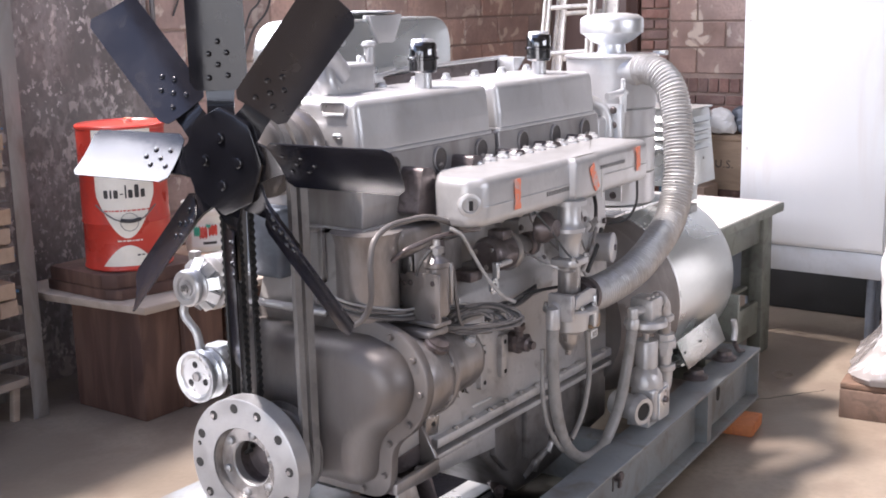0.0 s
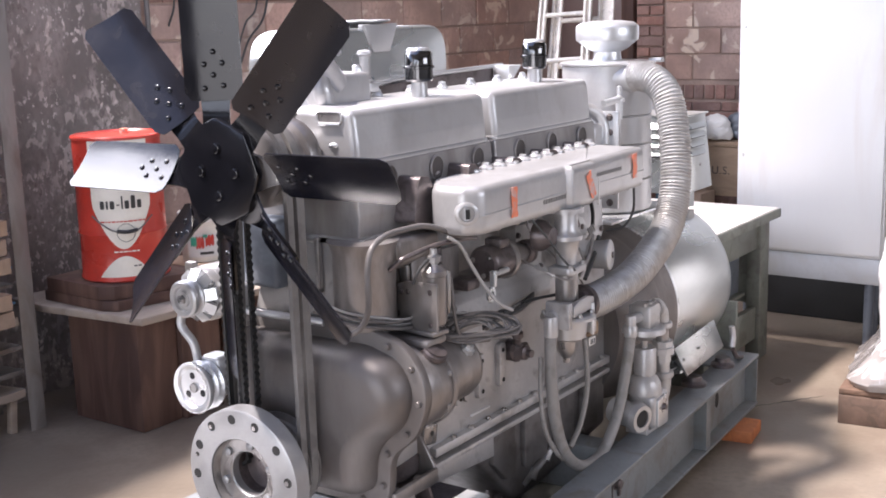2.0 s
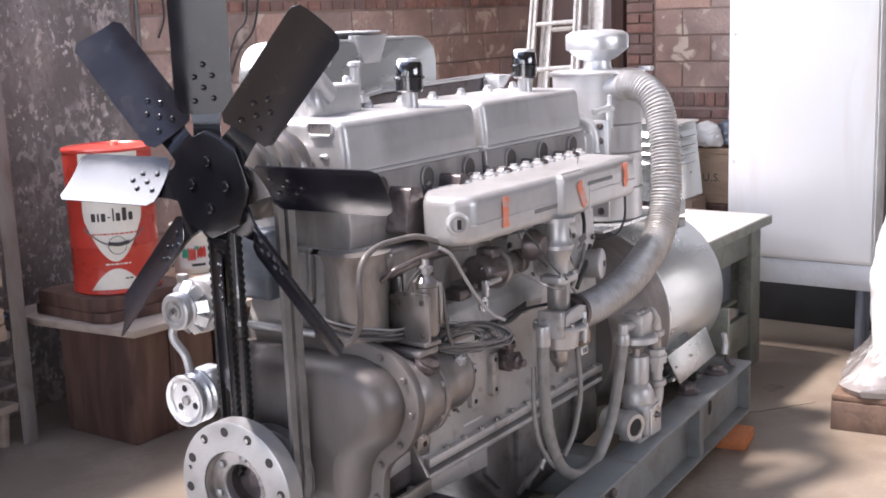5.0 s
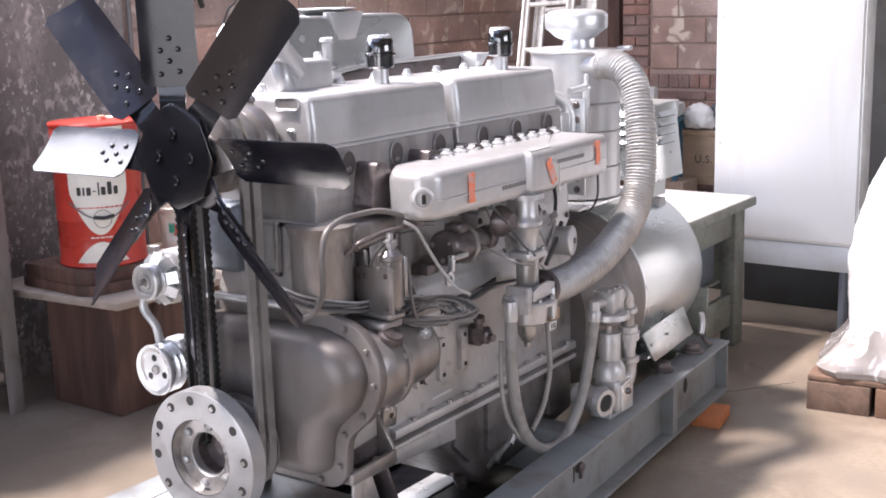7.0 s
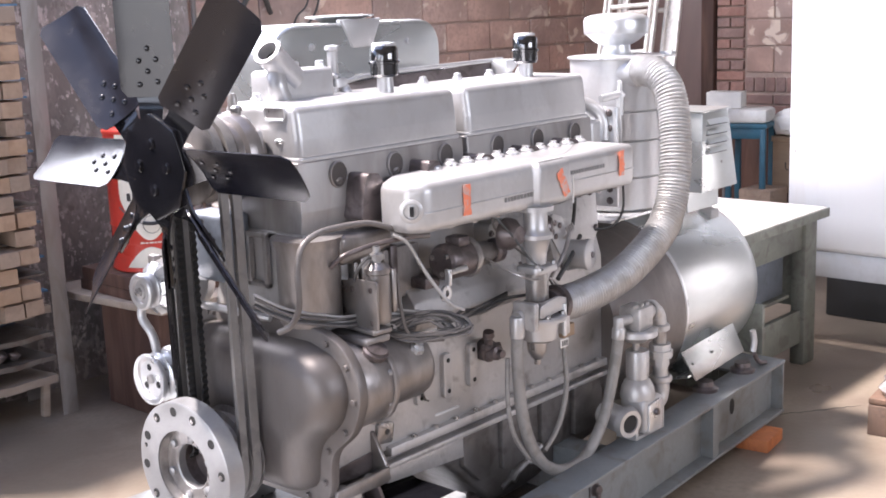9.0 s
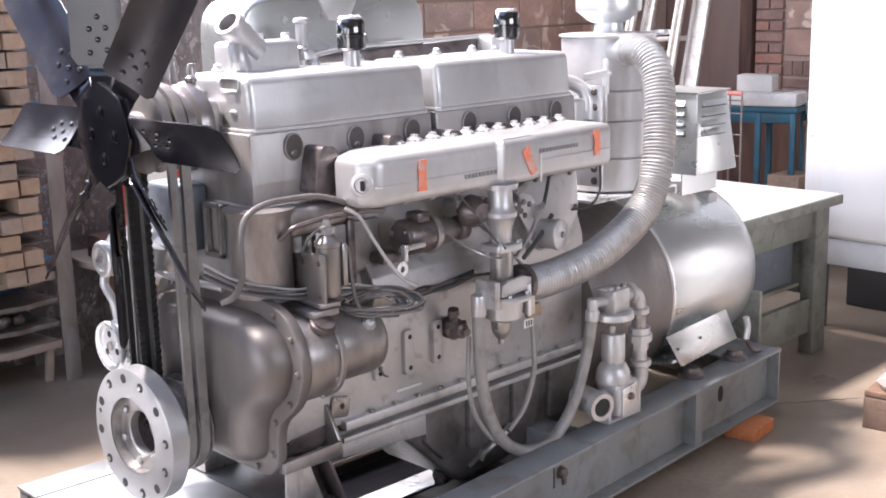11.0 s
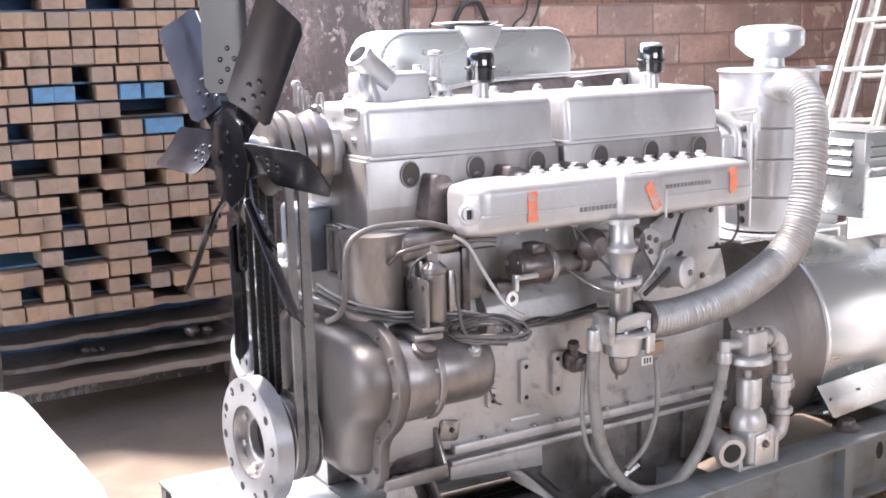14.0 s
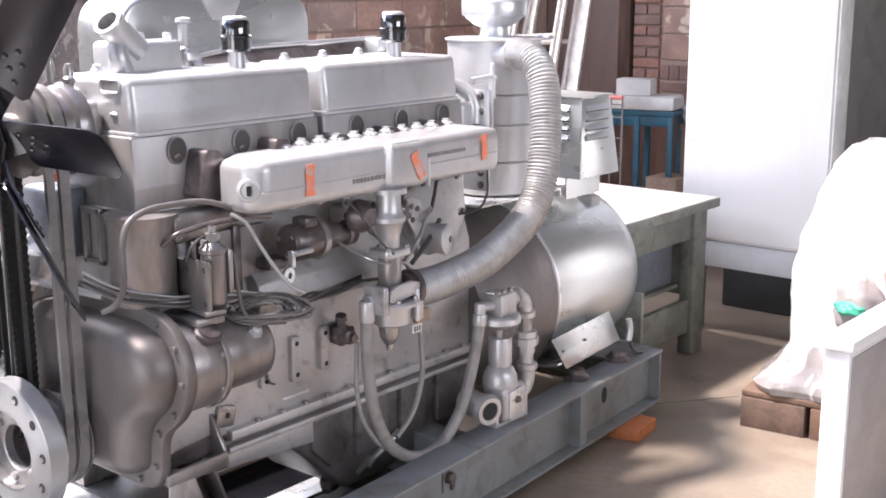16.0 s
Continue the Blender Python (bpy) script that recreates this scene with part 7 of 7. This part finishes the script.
box(b, (5.38, 0.56, 0.0), (5.40, 1.74, 0.86), 0.003)
solid("leaning_board", b, WOOD, "dark brown board standing against the brick pier", "board")
crate = thing("wooden_crate", (5.0, 0.68, 0.455), "tan wooden crate stencilled U.S. on a stand", "crate")
b = blank()
box(b, (4.852, 0.50, 0.455), (5.15, 0.862, 0.755), 0.004)
part("body", b, CRATE_TAN, crate)
b = blank()
box(b, (4.845, 0.495, 0.7555), (5.155, 0.868, 0.788), 0.004)
part("lid", b, CRATE_TAN, crate)
b = blank()
lettering(b, "U.S.", 0.068, lambda x, y: Vector((4.8505, 0.725 - x, 0.61 + y)), 1.1)
part("stencil", b, INK, crate, "black stencilled letters")
stand = thing("crate_stand", (5.0, 0.68, 0), "plain wooden stand under the crate", "stand")
b = blank()
box(b, (4.835, 0.48, 0.42), (5.17, 0.88, 0.454), 0.004)
part("top", b, WOOD, stand)
for x in (4.845, 5.12):
    for y in (0.49, 0.83):
        b = blank()
        box(b, (x, y, 0), (x + 0.035, y + 0.035, 0.419), 0.003)
        part("leg", b, WOOD, stand)
wire_rack = thing("wire_rack", (3.45, 0.50, 0), "narrow wire rack with a red top bar", "rack")
P0, P1 = Vector((3.45, 0.60, 0)), Vector((3.45, 0.41, 0))
b = blank()
tube(b, [P0 + Vector((0, 0, 1.073)), P1 + Vector((0, 0, 1.073))], 0.011, 10, smooth=False)
part("red_bar", b, RED_CART, wire_rack)
for k in range(4):
    p = P0.lerp(P1, k / 3)
    b = blank()
    tube(b, [p + Vector((0, 0, 0.0)), p + Vector((0, 0, 1.065))], 0.005, 6, smooth=False)
    part("upright", b, WIRE, wire_rack)
for z in (0.78, 0.88, 0.98, 1.04):
    b = blank()
    tube(b, [P0 + Vector((0, 0, z)), P1 + Vector((0, 0, z))], 0.0035, 6, smooth=False)
    part("cross_wire", b, WIRE, wire_rack)

# ---- ladder against the wall ----
LADDER_FOOT = Vector((3.116, 1.120, 0.0))
ladder = thing("extension_ladder", tuple(LADDER_FOOT), "weathered aluminium extension ladder leaning by the block wall", "ladder")
RAIL_WAY = Vector((0.188, 0.082, 0.258)).normalized()
RUNG_WAY = Vector((0.313, -0.950, 0.0))
RUNG_WAY = (RUNG_WAY - RAIL_WAY * RUNG_WAY.dot(RAIL_WAY)).normalized()
LADDER_OUT = RUNG_WAY.cross(RAIL_WAY).normalized()


def ladder_spot(along, across, out=0.0):
    return LADDER_FOOT + RAIL_WAY * along + RUNG_WAY * across + LADDER_OUT * out


def ladder_bar(b, across, width, out, depth, low, high):
    tmp = bmesh.new()
    ends = []
    for along in (low, high):
        ends.append([tmp.verts.new(ladder_spot(along, across + i * width / 2, out + j * depth / 2)) for i, j in ((-1, -1), (1, -1), (1, 1), (-1, 1))])
    for m in range(4):
        tmp.faces.new((ends[0][m], ends[0][(m + 1) % 4], ends[1][(m + 1) % 4], ends[1][m]))
    tmp.faces.new(ends[0][::-1])
    tmp.faces.new(ends[1])
    bmesh.ops.recalc_face_normals(tmp, faces=tmp.faces[:])
    merge(b, tmp, 0.004, 2)


# rails: a web with a raised lip along each edge; the base section stands behind the sliding one
for name, across, width, out in (("rail", 0.004, 0.044, 0.0), ("rail", 0.272, 0.048, 0.0), ("base_rail", 0.078, 0.062, -0.062), ("base_rail", 0.372, 0.094, -0.062)):
    b = blank()
    ladder_bar(b, across, width, out - 0.012, 0.016, 0.03, 2.6)
    for side in (-1, 1):
        ladder_bar(b, across + side * (width / 2 - 0.008), 0.016, out, 0.045, 0.03, 2.6)
    part(name, b, ALU_LADDER, ladder)
for k in range(-4, 3):
    for name, out, low, high in (("rung", 0.006, 0.024, 0.25), ("base_rung", -0.056, 0.10, 0.33)):
        along = 1.665 + 0.329 * k
        b = blank()
        cyl(b, ladder_spot(along, low, out), ladder_spot(along, high, out), 0.014, n=10)
        part(name, b, ALU_LADDER, ladder)
# wires on the wall
for pts, r in (([(2.44, 2.33, 1.38), (2.50, 2.32, 1.50), (2.60, 2.31, 1.60), (2.66, 2.32, 1.75), (2.70, 2.33, 2.0)], 0.006), ([(2.42, 2.33, 1.44), (2.47, 2.31, 1.58), (2.56, 2.31, 1.68), (2.58, 2.33, 2.0)], 0.005), ([(2.12, 2.33, 1.60), (2.16, 2.30, 1.69), (2.24, 2.29, 1.70), (2.32, 2.33, 1.61)], 0.014), ([(1.98, 2.335, 1.58), (2.02, 2.33, 1.70), (1.99, 2.335, 1.95)], 0.005)):
    b = blank()
    tube(b, pts, r, 8)
    solid("wall_cable", b, DARK_WIRE, "dark cable hanging down the block wall", "cable", group="wall cables")
b = blank()
tube(b, [(1.845, 2.325, 0.0), (1.845, 2.325, 2.2)], 0.013, 10, smooth=False)
solid("conduit", b, WIRE, "thin grey conduit running up the wall", "conduit")

# ---- pallet with wrapped sacks ----
PU = Vector((0.12, -0.993, 0)).normalized()
PV = Vector((0.993, 0.12, 0)).normalized()
PO = Vector((2.48, -0.725, 0))


def on_pallet(u, v, z):
    return PO + PU * u + PV * v + Vector((0, 0, z))


def pallet_box(u0, v0, z0, u1, v1, z1, bev=0.004):
    b = blank()
    tmp = bmesh.new()
    bmesh.ops.create_cube(tmp, size=1)
    for v in tmp.verts:
        v.co = on_pallet(u0 + (u1 - u0) * (v.co.x + 0.5), v0 + (v1 - v0) * (v.co.y + 0.5), z0 + (z1 - z0) * (v.co.z + 0.5))
    return merge(b, tmp, bev, 2)


pallet = thing("wooden_pallet", on_pallet(0.5, 0.4, 0), "rough wooden pallet carrying wrapped sacks", "pallet")
for u0, u1 in ((0.0, 0.235), (0.255, 0.50), (0.53, 0.78)):
    for v0 in (0.0, 0.36, 0.70):
        part("block", pallet_box(u0, v0, 0.0, u1, v0 + 0.10, 0.115), PALLET_WOOD, pallet)
for k in range(5):
    part("deck_board", pallet_box(0.0, 0.005 + k * 0.162, 0.117, 0.78, 0.13 + k * 0.162, 0.14), PALLET_WOOD, pallet)


def wrapped(levels, centre, seed, square=5, crease=1.0):
    """A wrapped load: an outline that changes from level to level, with creases."""
    b = blank()
    tmp = bmesh.new()
    n = 72
    rows = []
    fine_levels = []
    for (z0, a0, c0, o0), (z1, a1, c1, o1) in zip(levels, levels[1:]):
        for k in range(8):
            t = k / 8
            fine_levels.append((z0 + (z1 - z0) * t, a0 + (a1 - a0) * t, c0 + (c1 - c0) * t, o0 + (o1 - o0) * t))
    fine_levels.append(levels[-1])
    for z, hu, hv, off in fine_levels:
        row = []
        for k in range(n):
            a = 2 * math.pi * k / n
            cu, su = math.cos(a), math.sin(a)
            q = (abs(cu) ** square + abs(su) ** square) ** (-1 / square)
            p = Vector((cu * q, su * q, z * 3 + seed))
            cre = 0.022 * noise.noise(Vector((cu * 3, su * 3, z * 2.5 + seed))) + 0.012 * abs(noise.noise(Vector((a * 5, z * 9, seed)))) + 0.008 * noise.noise(Vector((a * 9 + z * 14, z * 3, seed)))
            cre *= crease
            u, v = cu * q * (hu + cre), su * q * (hv + cre)
            row.append(tmp.verts.new(centre(u + off, v, z)))
        rows.append(row)
    for a, c in zip(rows, rows[1:]):
        for k in range(n):
            tmp.faces.new((a[k], a[(k + 1) % n], c[(k + 1) % n], c[k]))
    tmp.faces.new(rows[0][::-1])
    tmp.faces.new(rows[-1])
    return merge(b, tmp)


load = thing("wrapped_load", on_pallet(0.385, 0.41, 0.142), "load of pale sacks wrapped in clear creased plastic", "wrapped load")
part("lower_wrap", wrapped([(0.142, 0.37, 0.40, 0.0), (0.165, 0.378, 0.405, 0.0), (0.19, 0.36, 0.40, 0.01), (0.25, 0.31, 0.36, 0.01), (0.34, 0.27, 0.32, 0.01)], lambda u, v, z: on_pallet(0.385 + u, 0.41 + v, z), 2.0, 5, 1.3), FILM_SIDE, load, "translucent creased skirt of the wrap in the shaded film copy")
part("upper_wrap", wrapped([(0.27, 0.280, 0.33, 0.01), (0.36, 0.285, 0.33, 0.005), (0.56, 0.295, 0.32, 0.0), (0.70, 0.278, 0.30, 0.0075), (0.84, 0.25, 0.27, 0.025), (0.96, 0.20, 0.23, 0.03), (1.03, 0.14, 0.16, 0.025)], lambda u, v, z: on_pallet(0.385 + u, 0.41 + v, z), 2.0, 5, 1.0), PLASTIC, load, "wrapped upper sacks in the lit film copy")
crumple("green_bag", on_pallet(0.366, 0.065, 0.465), (0.05, 0.065, 0.03), SHRUB_GREEN, "green plastic bag tucked beside the wrapped sacks", "bag", 8.0)
crumple("pink_cloth", on_pallet(0.50, 0.075, 0.56), (0.05, 0.045, 0.10), PINK, "faded pink cloth tucked beside the wrapped sacks", "cloth", 9.0)

# crumpled grey lump, added where the load's side lies in shade
crumple("small_sack", on_pallet(0.375, 0.085, 0.40), (0.05, 0.085, 0.115), SHADE_GREY, "grey lump added for the wrapped load's shaded side", "sack", 11.0)

# wrapped box by the rack
crate2 = thing("low_pallet", (-0.85, 0.75, 0), "low wooden pallet under a wrapped box", "pallet")
for y in (0.10, 0.62, 1.18):
    b = blank()
    box(b, (-1.30, y, 0), (-0.36, y + 0.09, 0.09), 0.004)
    part("bearer", b, PALLET_WOOD, crate2)
for k in range(6):
    b = blank()
    box(b, (-1.30 + k * 0.16, 0.08, 0.0905), (-1.17 + k * 0.16, 1.32, 0.11), 0.003)
    part("deck_board", b, PALLET_WOOD, crate2)
def by_rack(u, v, z):
    return Vector((-0.81 + u, 0.70 + v, z))


load = thing("wrapped_box", (-0.81, 0.70, 0.112), "low carton wrapped in bright creased plastic film", "wrapped load")
part("carton", wrapped([(0.112, 0.465, 0.605, 0.0), (0.20, 0.468, 0.608, 0.0), (0.34, 0.466, 0.606, 0.0), (0.366, 0.46, 0.60, 0.0)], by_rack, 6.0, 16, 0.35), FILM_SIDE, load, "carton side under creased film in the shaded film copy")
part("top_film", wrapped([(0.345, 0.470, 0.610, 0.0), (0.374, 0.466, 0.606, 0.0), (0.387, 0.44, 0.58, 0.0)], by_rack, 6.0, 16, 0.35), PLASTIC, load, "film over the top in the lit film copy")

# white panel standing near the pallet
panel = thing("white_appliance", (1.9, -1.44, 0), "white enamelled low appliance standing on the floor", "appliance")
b = blank()
box(b, (1.52, -1.475, 0.0), (2.25, -1.405, 0.665), 0.006)
part("body", b, WHITE, panel)
# thin front sheet whose grey paints the shade on this side
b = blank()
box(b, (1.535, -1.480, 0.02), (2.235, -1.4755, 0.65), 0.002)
part("front_panel", b, SHADED_ENAMEL, panel, "appliance front in a grey that paints its shade")
b = blank()
box(b, (1.508, -1.487, 0.666), (2.262, -1.395, 0.70), 0.008)
part("lid", b, WHITE, panel)

# ---- masonry: blocks and bricks one by one ----
PITCH_Z, RED_Z0, RED_Z1 = 0.174, 1.692, 1.752
JOINT = 0.012


def shared_box(name, sx, sy, sz, mat, bev=0.004):
    b = blank()
    box(b, (0, 0, 0), (sx, sy, sz), bev, 1)
    return mesh_of(name, b, mat)


def piece(name, me, at, parent, turn=0.0):
    ob = new(name, me)
    ob.matrix_basis = pose(*at, 0, 0, turn)
    ob.parent = parent
    return ob


random.seed(21)
for ob in (wall_north, wall_east):
    ob.location = (0, 0, 0)
full = shared_box("block", 0.40 - JOINT, 0.05, PITCH_Z - JOINT, BLOCK)
half = shared_box("block", 0.20 - JOINT, 0.05, PITCH_Z - JOINT, BLOCK)
for row in range(10):
    z = RED_Z0 - (row + 1) * PITCH_Z
    if z < 0:
        break
    x = 1.87
    if row % 2:
        piece("block", half, (x, NORTH + random.uniform(-0.001, 0.001), z), wall_north)
        x += 0.20
    while x + 0.39 < EAST:
        piece("block", full, (x, NORTH + random.uniform(-0.0015, 0.0015), z), wall_north)
        x += 0.40
    if x + 0.19 < EAST:
        piece("block", half, (x, NORTH + random.uniform(-0.001, 0.001), z), wall_north)
brick = shared_box("brick", 0.092, 0.05, RED_Z1 - RED_Z0 - 0.008, BRICK, 0.003)
x = 1.87
while x + 0.09 < EAST:
    piece("brick", brick, (x, NORTH + random.uniform(-0.002, 0.001), RED_Z0), wall_north)
    x += 0.102
x = 1.87
while x + 0.39 < EAST:
    for r in range(2):
        piece("block", full, (x, NORTH, RED_Z1 + 0.002 + r * PITCH_Z), wall_north)
    x += 0.40
east_full = shared_box("block", 0.05, 0.40 - JOINT, PITCH_Z - JOINT, BLOCK)
east_half = shared_box("block", 0.05, 0.20 - JOINT, PITCH_Z - JOINT, BLOCK)
for row in range(12):
    z = 1.455 + (row - 2) * PITCH_Z
    y = 1.445 - 0.40 if row % 2 else 1.445 - 0.20
    if not row % 2:
        piece("block", east_half, (EAST, y, z), wall_east)
        y -= 0.40
    while y > 0.62:
        piece("block", east_full, (EAST + random.uniform(-0.001, 0.001), y, z), wall_east)
        y -= 0.40
soldier = shared_box("brick", 0.05, 0.062, 0.092, BRICK, 0.003)
y = 1.38
while y > 0.62:
    piece("brick", soldier, (EAST + random.uniform(-0.002, 0.002), y, 0.98), wall_east)
    y -= 0.074
flat_brick = shared_box("brick", 0.05, 0.195, 0.058, BRICK, 0.003)
flat_half = shared_box("brick", 0.05, 0.092, 0.058, BRICK, 0.003)
for row in range(14):
    z = 0.97 - (row + 1) * 0.07
    y = 1.445 - 0.2 - (0.1 if row % 2 else 0.0)
    while y > 0.62:
        piece("brick", flat_brick, (EAST + random.uniform(-0.002, 0.002), y, z), wall_east)
        y -= 0.207
for row in range(30):
    z = 0.004 + row * 0.07
    if row % 2:
        piece("brick", flat_brick, (EAST - 0.012, 1.452, z), wall_east)
    else:
        for y in (1.452, 1.555):
            piece("brick", flat_half, (EAST - 0.012, y, z), wall_east)
b = blank()
box(b, (EAST - 0.05, 1.655, 0), (EAST + 0.01, 1.745, 2.25), 0.004)
part("post", b, WOOD, wall_east, "dark wooden post")
b = blank()
box(b, (EAST - 0.015, 1.748, 0), (EAST + 0.01, NORTH - 0.004, 2.25), 0.003)
part("board_panel", b, BOARD_PAINT, wall_east, "brown painted board panel")
